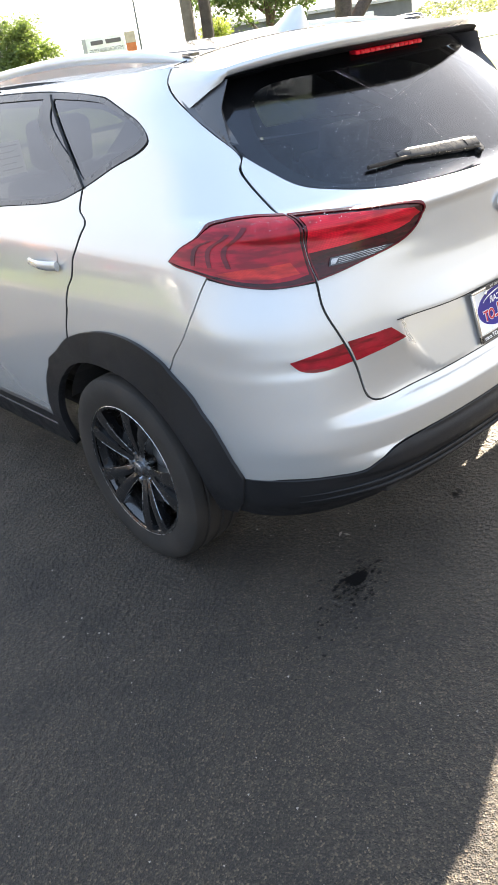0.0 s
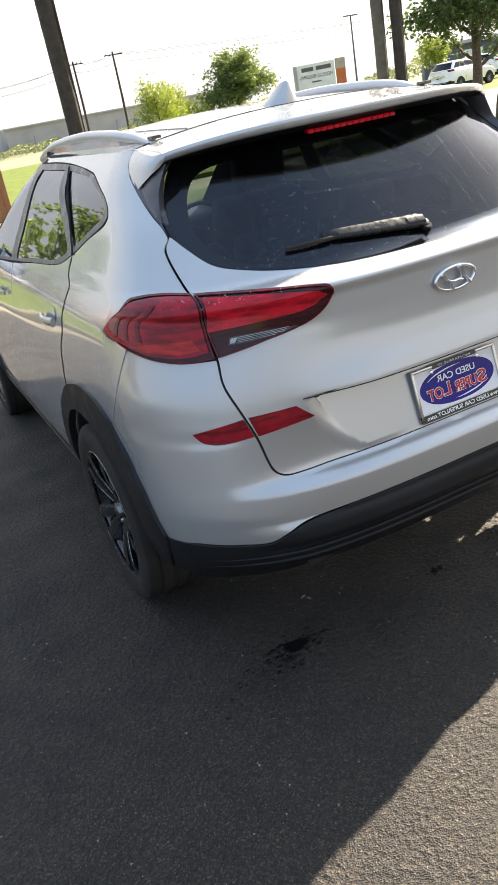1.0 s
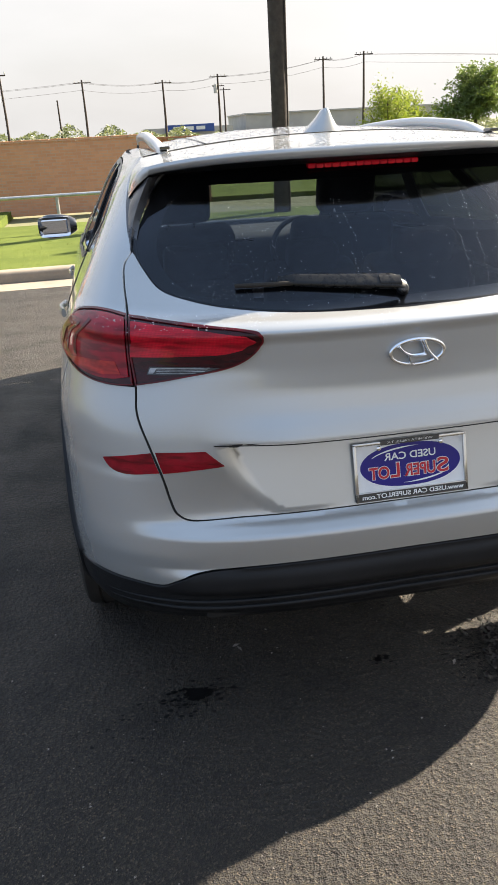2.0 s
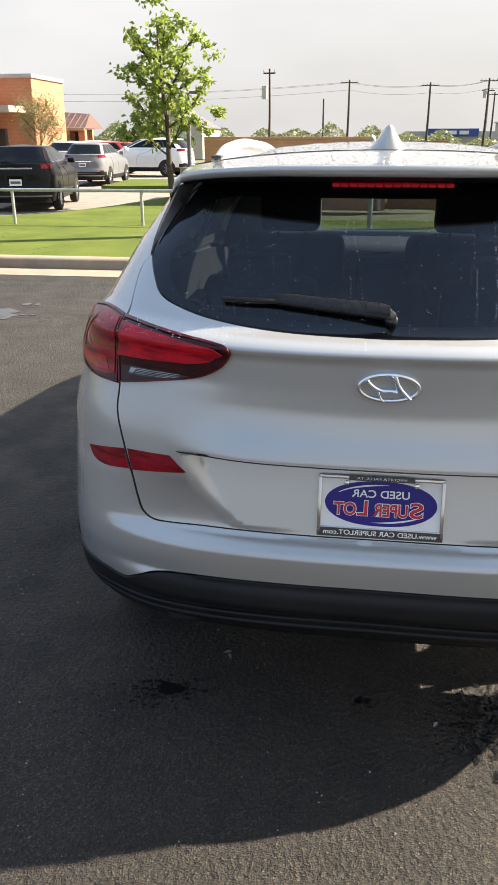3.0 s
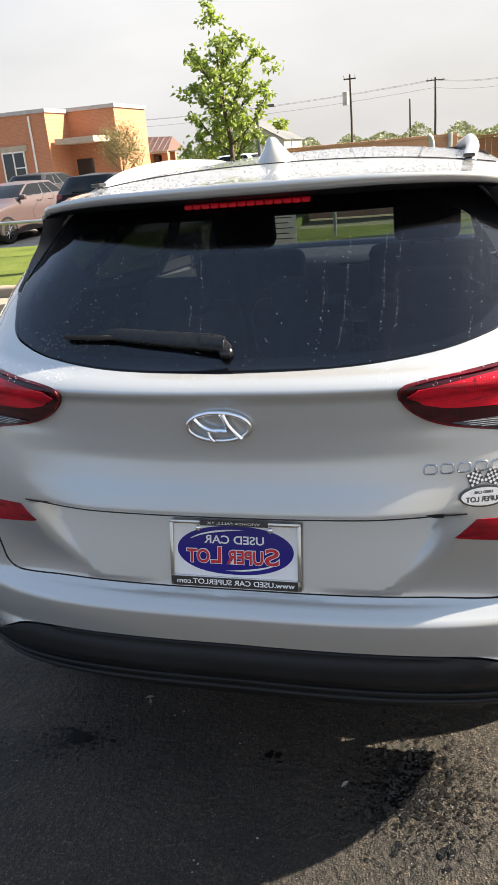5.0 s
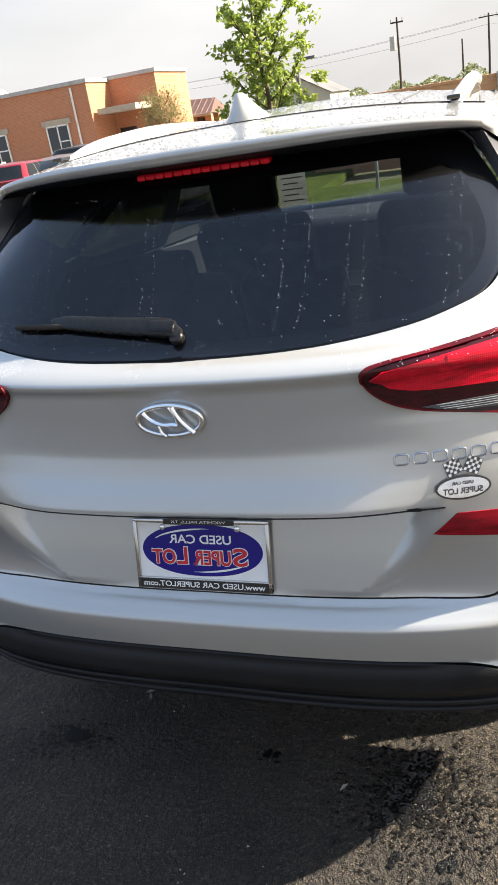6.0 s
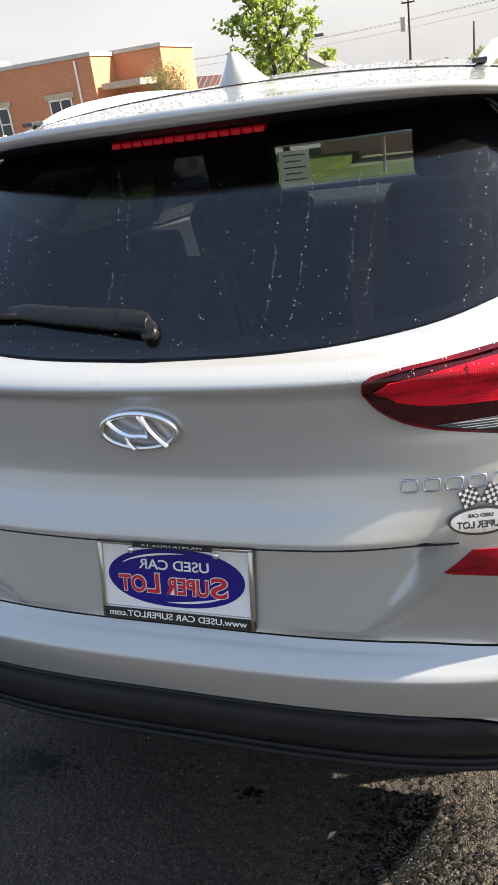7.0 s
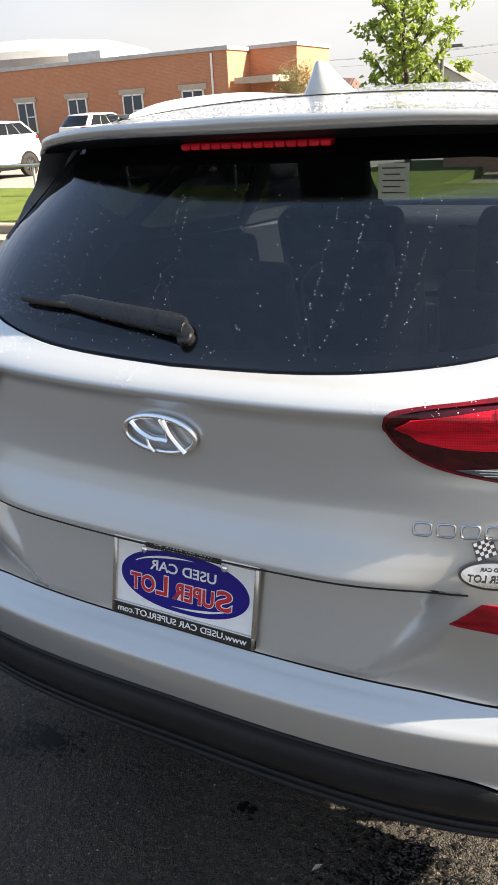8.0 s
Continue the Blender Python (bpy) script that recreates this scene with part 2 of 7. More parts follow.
DARK_WINDOW = material("dark_window_glass", (.02, .025, .03), .05, 0, .5)
BLUE_SIGN = material("blue_sign", (.02, .06, .25), .4)
YELLOW = material("yellow_paint", (.75, .50, .03), .5)
MEMBRANE = worn("white_roof_dome", (.29, .29, .285), (.24, .24, .235), 1, .6, 0, .05, 10)


def brick_wall_mat(name, a, b, mortar, size=1.0):
    m = material(name, a, .88)
    t = node(m, "ShaderNodeTexBrick", Scale=1.0 / size)
    t.inputs["Color1"].default_value, t.inputs["Color2"].default_value, t.inputs["Mortar"].default_value = (*a, 1), (*b, 1), (*mortar, 1)
    t.inputs["Brick Width"].default_value, t.inputs["Row Height"].default_value, t.inputs["Mortar Size"].default_value = .2, .0677, .006
    # turn the pattern upright: across by x plus y, up by z
    sep = m.node_tree.nodes.new("ShaderNodeSeparateXYZ")
    com = m.node_tree.nodes.new("ShaderNodeCombineXYZ")
    add = m.node_tree.nodes.new("ShaderNodeMath")
    wire(m, coords(m), sep.inputs[0])
    wire(m, sep.outputs["X"], add.inputs[0])
    wire(m, sep.outputs["Y"], add.inputs[1])
    wire(m, add.outputs[0], com.inputs["X"])
    wire(m, sep.outputs["Z"], com.inputs["Y"])
    wire(m, com.outputs[0], t.inputs["Vector"])
    c = mix(m, mapped(m, noise_tex(m, .6, 5), 0, .5, .35, .7), t.outputs["Color"], b)
    c = mix(m, mapped(m, noise_tex(m, 9, 4), 0, .4, .4, .75), c, tuple(v * .7 for v in a))
    wire(m, c, bsdf(m).inputs["Base Color"])
    bump(m, t.outputs["Fac"], -.4, .006)
    return m


BRICK = brick_wall_mat("brick", (.47, .195, .095), (.39, .15, .072), (.36, .28, .21))
BRICK_WALL = brick_wall_mat("wall_brick", (.56, .285, .155), (.48, .23, .125), (.40, .32, .24))


def leaf_mat(name, a, b):
    m = material(name, a, .5)
    info = m.node_tree.nodes.new("ShaderNodeNewGeometry")
    c = mix(m, mapped(m, info.outputs["Random Per Island"], 0, 1), a, b)
    wire(m, c, bsdf(m).inputs["Base Color"])
    bsdf(m).inputs["Subsurface Weight"].default_value = 0.0
    t = m.node_tree
    tr = t.nodes.new("ShaderNodeBsdfTranslucent")
    tr.inputs[0].default_value = (a[0] * 1.5, a[1] * 1.6, a[2], 1)
    mx = t.nodes.new("ShaderNodeMixShader")
    mx.inputs[0].default_value = .35
    out = [n for n in t.nodes if n.type == "OUTPUT_MATERIAL"][0]
    wire(m, bsdf(m).outputs[0], mx.inputs[1])
    wire(m, tr.outputs[0], mx.inputs[2])
    wire(m, mx.outputs[0], out.inputs[0])
    return m


LEAF_FRESH = leaf_mat("fresh_leaf", (.235, .285, .070), (.12, .165, .040))
LEAF_DARK = leaf_mat("dark_leaf", (.060, .095, .022), (.035, .06, .016))
LEAF_ROUND = leaf_mat("mid_green_leaf", (.10, .135, .035), (.06, .09, .025))
LEAF_OLIVE = leaf_mat("olive_leaf", (.21, .18, .09), (.13, .12, .06))
LEAF_YELLOW = leaf_mat("yellow_green_leaf", (.20, .23, .035), (.12, .16, .03))


# ---- mesh helpers ----
def link(name, mesh, mat, parent=None, label=""):
    ob = new(name, mesh)
    if mat is not None:
        mesh.materials.append(mat)
    if parent is not None:
        ob.parent = parent
    if label:
        tagged(ob, label)
    return ob


def part(name, bm, mat, parent=None, label="", smooth=None):
    """Links a bmesh as one mesh object under a thing or a part. smooth: the angle in degrees below which edges are soft."""
    mesh = bpy.data.meshes.new(name)
    bmesh.ops.recalc_face_normals(bm, faces=bm.faces)
    if smooth:
        for f in bm.faces:
            f.smooth = True
        for e in bm.edges:
            if len(e.link_faces) == 2 and e.calc_face_angle(0) > radians(smooth):
                e.smooth = False
    bm.to_mesh(mesh)
    bm.free()
    return link(name, mesh, mat, parent, label)


def thing(name, label, category, m=None, group="", kind=""):
    ob = new(name)
    ob.empty_display_size = .1
    if m is not None:
        ob.matrix_world = m
    return tagged(ob, label, category, group, kind)


def box_bm(size, at=(0, 0, 0), bevel=0.0, m=None, bm=None, segs=2):
    own = bmesh.new()
    bmesh.ops.create_cube(own, size=1)
    bmesh.ops.scale(own, vec=size, verts=own.verts)
    if bevel:
        bmesh.ops.bevel(own, geom=own.edges[:], offset=bevel, segments=segs, affect="EDGES", profile=.6)
    bmesh.ops.translate(own, vec=at, verts=own.verts)
    if m is not None:
        bmesh.ops.transform(own, matrix=m, verts=own.verts)
    if bm is None:
        return own
    tmp = bpy.data.meshes.new("tmp")
    own.to_mesh(tmp)
    own.free()
    bm.from_mesh(tmp)
    bpy.data.meshes.remove(tmp)
    return bm


def tube_bm(points, radii, sides=10, bm=None, cap=True, squash=1.0):
    """A round bar along points; radii: one number or one for each point."""
    bm = bm or bmesh.new()
    pts = [Vector(p) for p in points]
    rs = [radii] * len(pts) if isinstance(radii, (int, float)) else radii
    rings, side = [], None
    for i, p in enumerate(pts):
        d = (pts[min(i + 1, len(pts) - 1)] - pts[max(i - 1, 0)]).normalized()
        if side is None:
            side = d.cross(Vector((0, 0, 1)) if abs(d.z) < .9 else Vector((1, 0, 0))).normalized()
        side = (side - d * side.dot(d)).normalized()
        up = side.cross(d)
        rings.append([bm.verts.new(p + rs[i] * (side * math.cos(a) + up * squash * math.sin(a))) for a in (2 * math.pi * k / sides for k in range(sides))])
    for a, b in zip(rings[:-1], rings[1:]):
        for k in range(sides):
            bm.faces.new((a[k], a[(k + 1) % sides], b[(k + 1) % sides], b[k]))
    if cap:
        bm.faces.new(rings[0][::-1])
        bm.faces.new(rings[-1])
    return bm


def loft_bm(rings, closed=True, cap=True, bm=None):
    """Faces between rings of points with the same count."""
    bm = bm or bmesh.new()
    vs = [[bm.verts.new(p) for p in r] for r in rings]
    n = len(vs[0])
    for a, b in zip(vs[:-1], vs[1:]):
        for k in range(n if closed else n - 1):
            bm.faces.new((a[k], a[(k + 1) % n], b[(k + 1) % n], b[k]))
    if cap and closed:
        bm.faces.new(vs[0][::-1])
        bm.faces.new(vs[-1])
    return bm


def revolve_bm(profile, sides=48, bm=None):
    """A profile of (radius, x) turned about the x axis."""
    bm = bm or bmesh.new()
    rings = [[bm.verts.new((x, r * math.cos(a), r * math.sin(a))) for a in (2 * math.pi * k / sides for k in range(sides))] for r, x in profile]
    for a, b in zip(rings[:-1], rings[1:]):
        for k in range(sides):
            bm.faces.new((a[k], a[(k + 1) % sides], b[(k + 1) % sides], b[k]))
    return bm


def smooth_line(points, closed=False, steps=6):
    """A soft line through (a, b) points; a third entry marks a sharp corner."""
    n, out = len(points), []
    p = [np.array(q[:2], float) for q in points]
    sharp = [len(q) > 2 for q in points]
    last = n if closed else n - 1

    def tangent(i, ahead):
        a, b = p[(i - 1) % n] if (closed or i > 0) else p[i], p[(i + 1) % n] if (closed or i < n - 1) else p[i]
        if sharp[i] or (not closed and i in (0, n - 1)):
            return (b - p[i]) if ahead else (p[i] - a)
        la, lb = np.linalg.norm(p[i] - a), np.linalg.norm(b - p[i])
        t = (b - a) / max(np.linalg.norm(b - a), 1e-9)
        return t * (lb if ahead else la)
    for i in range(last):
        j = (i + 1) % n
        m0, m1 = tangent(i, True), tangent(j, False)
        for k in range(steps):
            t = k / steps
            out.append(tuple((2 * t ** 3 - 3 * t * t + 1) * p[i] + (t ** 3 - 2 * t * t + t) * m0 + (3 * t * t - 2 * t ** 3) * p[j] + (t ** 3 - t * t) * m1))
    if not closed:
        out.append(tuple(p[-1]))
    return out


def inside(poly, pts):
    """Which of the points lie in the polygon."""
    poly, pts = np.asarray(poly), np.asarray(pts)
    x, y = pts[:, 0], pts[:, 1]
    ok = np.zeros(len(pts), bool)
    q = np.roll(poly, -1, 0)
    for (ax, ay), (bx, by) in zip(poly, q):
        if ay != by:
            ok ^= ((ay > y) != (by > y)) & (x < (bx - ax) * (y - ay) / (by - ay) + ax)
    return ok


def thin_out(line, step):
    """The closed line with its points about a step apart at most."""
    out = []
    for i, a in enumerate(line):
        b = line[(i + 1) % len(line)]
        d = math.hypot(b[0] - a[0], b[1] - a[1])
        if d < 1e-5:
            continue
        k = max(1, math.ceil(d / step))
        out += [(a[0] + (b[0] - a[0]) * j / k, a[1] + (b[1] - a[1]) * j / k) for j in range(k)]
    return out


def sheet(name, outline, place, mat, parent=None, label="", step=.022, holes=(), rim=.010, out=0.0):
    """A curved panel: the outline in flat coordinates, filled with even triangles, set on the surface that place() gives, with a turned-in rim.
    Its shading follows the surface itself."""
    loops = [thin_out(list(outline), step)] + [thin_out(list(h), step) for h in holes]
    pts, edges = [], []
    for lp in loops:
        k = len(pts)
        pts += lp
        edges += [(k + i, k + (i + 1) % len(lp)) for i in range(len(lp))]
    rimmed = np.array(pts)
    lo, hi = rimmed.min(0), rimmed.max(0)
    gx, gy = np.meshgrid(np.arange(lo[0], hi[0], step), np.arange(lo[1], hi[1], step))
    gx[1::2] += step / 2
    grid = np.c_[gx.ravel(), gy.ravel()]
    keep = inside(loops[0], grid)
    for h in loops[1:]:
        keep &= ~inside(h, grid)
    grid = grid[keep]
    if len(grid):
        far = np.ones(len(grid), bool)
        for k in range(0, len(rimmed), 200):
            far &= (np.abs(grid[:, None] - rimmed[None, k:k + 200]) ** 2).sum(2).min(1) > (.45 * step) ** 2
        pts += [tuple(g) for g in grid[far]]
    verts, _, faces, *_ = delaunay_2d_cdt([Vector(p) for p in pts], edges, [], 0, 1e-6)
    flat = np.array([tuple(v) for v in verts])
    tri = np.array([tuple(f) for f in faces])
    mid = flat[tri].mean(1)
    ok = inside(loops[0], mid)
    for h in loops[1:]:
        ok &= ~inside(h, mid)
    tri = tri[ok]
    e = 1e-3
    co, no = [], []
    for a, b in flat:
        p = place(a, b)
        n = (place(a + e, b) - place(a - e, b)).cross(place(a, b + e) - place(a, b - e))
        n.normalize()
        co.append(p)
        no.append(n)
    # the turned-in rim
    count = {}
    for t in tri:
        for i in range(3):
            k = (int(t[i]), int(t[(i + 1) % 3]))
            count[frozenset(k)] = count.get(frozenset(k), 0) + 1
    border = [(int(t[i]), int(t[(i + 1) % 3])) for t in tri for i in range(3) if count[frozenset((int(t[i]), int(t[(i + 1) % 3])))] == 1]
    # the winding decides which way the normals look
    q0, q1, q2 = flat[tri[:, 0]], flat[tri[:, 1]], flat[tri[:, 2]]
    flip = float(((q1 - q0)[:, 0] * (q2 - q0)[:, 1] - (q1 - q0)[:, 1] * (q2 - q0)[:, 0]).sum()) < 0
    sign = FACING(co, no)
    no = [n * sign for n in no]
    if (sign < 0) != flip:
        tri = tri[:, ::-1]
        border = [(b, a) for a, b in border]
    co = [p + n * out for p, n in zip(co, no)]
    faces = [tuple(int(i) for i in t) for t in tri]
    normals = [tuple(n) for n in no]
    verts3 = [tuple(p) for p in co]
    if rim:
        at = {}
        for a, b in border:
            quad = []
            for i in (a, b):
                if i not in at:
                    at[i] = len(verts3)
                    verts3.append(tuple(co[i]))
                    verts3.append(tuple(co[i] - no[i] * rim))
                    away = (co[b] - co[a]).cross(no[i]).normalized()
                    normals += [tuple((away + no[i] * .7).normalized()), tuple(away)]
                quad.append(at[i])
            faces.append((quad[0], quad[0] + 1, quad[1] + 1, quad[1]))
    mesh = bpy.data.meshes.new(name)
    mesh.from_pydata(verts3, [], faces)
    mesh.update()
    mesh.polygons.foreach_set("use_smooth", [True] * len(mesh.polygons))
    mesh.normals_split_custom_set_from_vertices(normals)
    return link(name, mesh, mat, parent, label)


def FACING(co, no):
    """Whether the given normals look away from the car's middle."""
    mid = Vector((0, 2.0, .8))
    return 1 if sum((p - mid).dot(n) for p, n in zip(co[::7], no[::7])) > 0 else -1


def writing(name, words, size, mat, parent, m, thick=.0006, mirrored=True, spacing=1.0, label="", width=0.0, bold=0.0):
    """Raised letters, set at m with their face towards its -y; mirrored like the whole place."""
    cu = bpy.data.curves.new(name, "FONT")
    cu.body, cu.size, cu.extrude, cu.space_character, cu.offset = words, size, thick, spacing, bold
    cu.align_x, cu.align_y = "CENTER", "CENTER"
    tmp = bpy.data.objects.new(name, cu)
    scene.collection.objects.link(tmp)
    mesh = bpy.data.meshes.new_from_object(tmp.evaluated_get(bpy.context.evaluated_depsgraph_get()))
    bpy.data.objects.remove(tmp)
    if width:
        got = [v.co.x for v in mesh.vertices]
        mesh.transform(Matrix.Diagonal((width / (max(got) - min(got)), 1, 1, 1)))
    turn = m @ pose(0, 0, 0, 90)
    if mirrored:
        turn = turn @ Matrix.Diagonal((-1, 1, 1, 1))
    mesh.transform(turn)
    if mirrored:
        mesh.flip_normals()
    mesh.materials.clear()
    return link(name, mesh, mat, parent, label)


def pchip(xs, ys):
    """A smooth curve through the knots that never overshoots."""
    n = len(xs)
    h = [xs[i + 1] - xs[i] for i in range(n - 1)]
    d = [(ys[i + 1] - ys[i]) / h[i] for i in range(n - 1)]
    m = [d[0]] + [0.0 if d[i - 1] * d[i] <= 0 else 2 * d[i - 1] * d[i] / (d[i - 1] + d[i]) for i in range(1, n - 1)] + [d[-1]]

    def at(x):
        x = min(max(x, xs[0]), xs[-1])
        i = 0
        while i < n - 2 and x > xs[i + 1]:
            i += 1
        t = (x - xs[i]) / h[i]
        return ((1 + 2 * t) * (1 - t) ** 2 * ys[i] + t * (1 - t) ** 2 * h[i] * m[i]
                + t * t * (3 - 2 * t) * ys[i + 1] + t * t * (t - 1) * h[i] * m[i + 1])
    return at


def ease(a, b, x):
    t = min(max((x - a) / (b - a), 0.0), 1.0)
    return t * t * (3 - 2 * t)


# The body's outer skin: at every height z a plan of half width, tail, corner length and corner squareness.
HALF = pchip([.20, .34, .46, .60, .80, .92, 1.02, 1.10, 1.16, 1.22, 1.30, 1.40, 1.50, 1.575],
             [.85, .90, .925, .930, .930, .925, .910, .893, .868, .836, .790, .738, .680, .620])
TAIL = pchip([.20, .36, .42, .50, .56, .643, .651, .668, .69, .72, .84, .905, .935, .98, 1.04, 1.10, 1.15, 1.175, 1.19, 1.215, 1.24, 1.40, 1.575],
             [.10, .02, -.035, -.06, -.068, -.078, -.0755, -.051, -.017, -.011, -.034, -.044, -.0385, -.0245, -.0130, -.010, -.010, -.018, -.004, .066, .095, .262, .445])
RIDGE_OUT = pchip([.38, .42, .445, .47, .495, .53, .56], [0, .010, .012, .006, .021, .0175, 0])
SOFT_TAIL = pchip([.20, .50, .56, .60, .63, .70, .80, .88], [.10, -.061, -.072, -.077, -.0745, -.063, -.048, -.036])
BULGE = pchip([.72, .85, .905, .93, .95, .98, 1.02], [0, .004, .015, .011, .007, .0025, 0])
CALM_TAIL = pchip([.80, .88, 1.10], [-.047, -.0355, -.010])
CORNER = pchip([.20, .50, .90, 1.10, 1.22, 1.35, 1.47, 1.575], [.50, .56, .58, .56, .50, .44, .50, .44])
SQUARE = pchip([.20, .50, .90, 1.10, 1.22, 1.35, 1.50, 1.575], [3.2, 3.1, 2.9, 2.55, 2.45, 2.5, 2.7, 2.8])
NOSE = pchip([.20, .45, .70, .82, .92, .98, 1.02, 1.06, 1.16, 1.36, 1.50, 1.575], [4.30, 4.40, 4.40, 4.36, 4.20, 3.90, 3.55, 3.36, 3.14, 2.74, 2.42, 2.20])


EDGE_X = pchip([.69, .70, .72, .75, .79, .83, .87, .90], [.30, .335, .373, .400, .427, .448, .460, .466])


def relief(y, x, z):
    """The number plate's recess: a flat panel leaning inwards towards its top, cut in below a sharp upper edge, with slanting ends."""
    d = -.010 + .29 * (z - .707) - y
    m_ = min(max((abs(x) - EDGE_X(z)) / .056, 0.0), 1.0)
    return d * (1 - m_) ** 1.35 * (1 - ease(.890, .903, z)) * ease(.69, .70, z)


def skin(u, z, out=0.0):
    """A point of the skin: u 0 at the tail's middle, 1 where the side begins, 2 where it ends, 3 at the nose; below 0 on the other side."""
    a, w, n = abs(u), HALF(z), SQUARE(z)
    back, cor, nose = TAIL(z), CORNER(z), NOSE(z)
    if a <= 1:
        s, c = math.sin(a * math.pi / 2), math.cos(a * math.pi / 2)
        r = (s ** n + max(c, 0) ** n) ** (-1 / n)
        x = w * r * s
        fade = ease(.29, .55, a) * (1 - ease(.78, .97, a))
        back += (SOFT_TAIL(z) - back) * fade * ease(.48, .53, z) * (1 - ease(.80, .88, z))
        back += (CALM_TAIL(z) - back) * ease(.22, .40, a) * (1 - ease(.62, .80, a)) * ease(.80, .88, z) * (1 - ease(1.06, 1.10, z))
        y = back + cor * (1 - r * c) - BULGE(z) * (1 - ease(.20, .38, a)) - RIDGE_OUT(z) * (1 - ease(.38, .52, a))
        y += relief(y, x, z)
    elif a <= 2:
        x, y = w, back + cor + (nose - .55 - back - cor) * (a - 1)
    else:
        s, c = math.sin((a - 2) * math.pi / 2), math.cos((a - 2) * math.pi / 2)
        r = (max(s, 0) ** 2.8 + max(c, 0) ** 2.8) ** (-1 / 2.8)
        x, y = w * r * c, nose - .55 + .55 * r * s
    if y > 2.2 and z > 1.06:
        x *= 1 - .06 * ((y - 2.2) / 1.2) ** 2
    return Vector((-x if u >= 0 else x, y, z))


# ---- the silver car ----
def flat_u(u):
    """The skin's u laid out in about metres."""
    a = abs(u)
    return math.copysign(1.15 * min(a, 1) + 2.3 * max(0, min(a, 2) - 1) + 1.1 * max(0, a - 2), u)


def curl_u(v):
    a = abs(v)
    if a <= 1.15:
        return v / 1.15
    return math.copysign(1 + (a - 1.15) / 2.3, v) if a <= 3.45 else math.copysign(2 + (a - 3.45) / 1.1, v)


def on_skin(a, b):
    return skin(curl_u(a), b)


def sunk_line(points, s, depth):
    """A smooth line on the skin of side s, sunk below it by depth along the skin's normal."""
    line = []
    for a, b in smooth_line(points):
        p, e = on_skin(s * a, b), 2e-3
        n_ = (on_skin(s * a + e, b) - on_skin(s * a - e, b)).cross(on_skin(s * a, b + e) - on_skin(s * a, b - e)).normalized()
        line.append(p - n_ * math.copysign(depth, n_.dot(p - Vector((0, 2.0, .8)))))
    return line


def uy(y, z):
    """The u of a side point by its y."""
    a, b = TAIL(z) + CORNER(z), NOSE(z) - .55
    return 1 + (y - a) / (b - a)


def ua(y, z):
    """The u of a point at any height by its y, round the corner too."""
    a, b = .3, 2.0
    for _ in range(40):
        m_ = (a + b) / 2
        a, b = (m_, b) if skin(m_, z).y < y else (a, m_)
    return a


# the wheel arch's outer edge in (y, z)
ARCH = [(.281, .498), (.318, .570), (.360, .643), (.440, .735), (.535, .803), (.648, .849), (.779, .865), (.929, .851), (1.109, .800), (1.221, .730), (1.325, .641), (1.388, .545), (1.415, .460), (1.420, .40), (1.424, .325)]


def arch_pts(a, b, down=0.0):
    return [(ua(y, z - down), z - down) for y, z in ARCH[a:b]]


def lay(points):
    return [(flat_u(q[0]), *q[1:]) for q in points]


def mirror_line(half):
    """A line given for one side from the middle outwards and back to the middle, closed over the other side."""
    return half + [(-p[0], *p[1:]) for p in half[::-1] if abs(p[0]) > 1e-6]


def flip_line(line):
    return [(-a, b) for a, b in line[::-1]]


car = thing("silver_suv", "silver SUV wet with rain drops, parked on dark asphalt", "car")


def panel(name, outline, mat, parent=None, label="", **kw):
    return sheet(name, outline, on_skin, mat, parent or car, label, **kw)


def both(name, points, mat, parent=None, label="", steps=6, **kw):
    """A panel on either side of the car."""
    line = smooth_line(lay(points), True, steps)
    a = panel(name, line, mat, parent, label, **kw)
    b = panel(name, flip_line(line), mat, parent, label, **kw)
    return a, b


# outlines of one side, in (u, z); a third entry marks a sharp corner
GLASS_LOW = [(0, 1.209), (.218, 1.214), (.344, 1.227), (.43, 1.245), (.50, 1.267), (.56, 1.310), (.604, 1.345)]
GATE_GAP = [(.611, 1.345), (.628, 1.318), (.62, 1.291), (.568, 1.206), (.535, 1.13), (.504, 1.045), (.493, .983), (.466, .908), (.440, .819), (.426, .745), (.417, .712), (.399, .694), (.37, .689), (.30, .690), (0, .6915)]

low = smooth_line(lay(GLASS_LOW))
gap = smooth_line(lay(GATE_GAP))
half_gate = [(a, b - .004) for a, b in low] + gap
tailgate = panel("tailgate", half_gate[:-1] + [(-a, b) for a, b in half_gate[::-1] if a > 1e-6] + [], SILVER, step=.0095)
glass_half = smooth_line(lay(GLASS_LOW + [(.622, 1.389), (.606, 1.44), (.592, 1.475), (.57, 1.53, 1), (.30, 1.548), (0, 1.550)]))
rear_glass = panel("rear_window", mirror_line(glass_half[:-1] + [(0, 1.550)]), PRIVACY, tailgate, "dark tinted rear window with rain drops", step=.03, rim=.0, out=-.002)

# black fins at the window's sides
both("fin_base", [(.697, 1.463, 1), (.66, 1.408), (.617, 1.350, 1), (.630, 1.389), (.614, 1.44), (.596, 1.480), (.552, 1.545, 1), (.64, 1.540), (.705, 1.500)], TRIM, tailgate, "black plastic fin", out=.003)

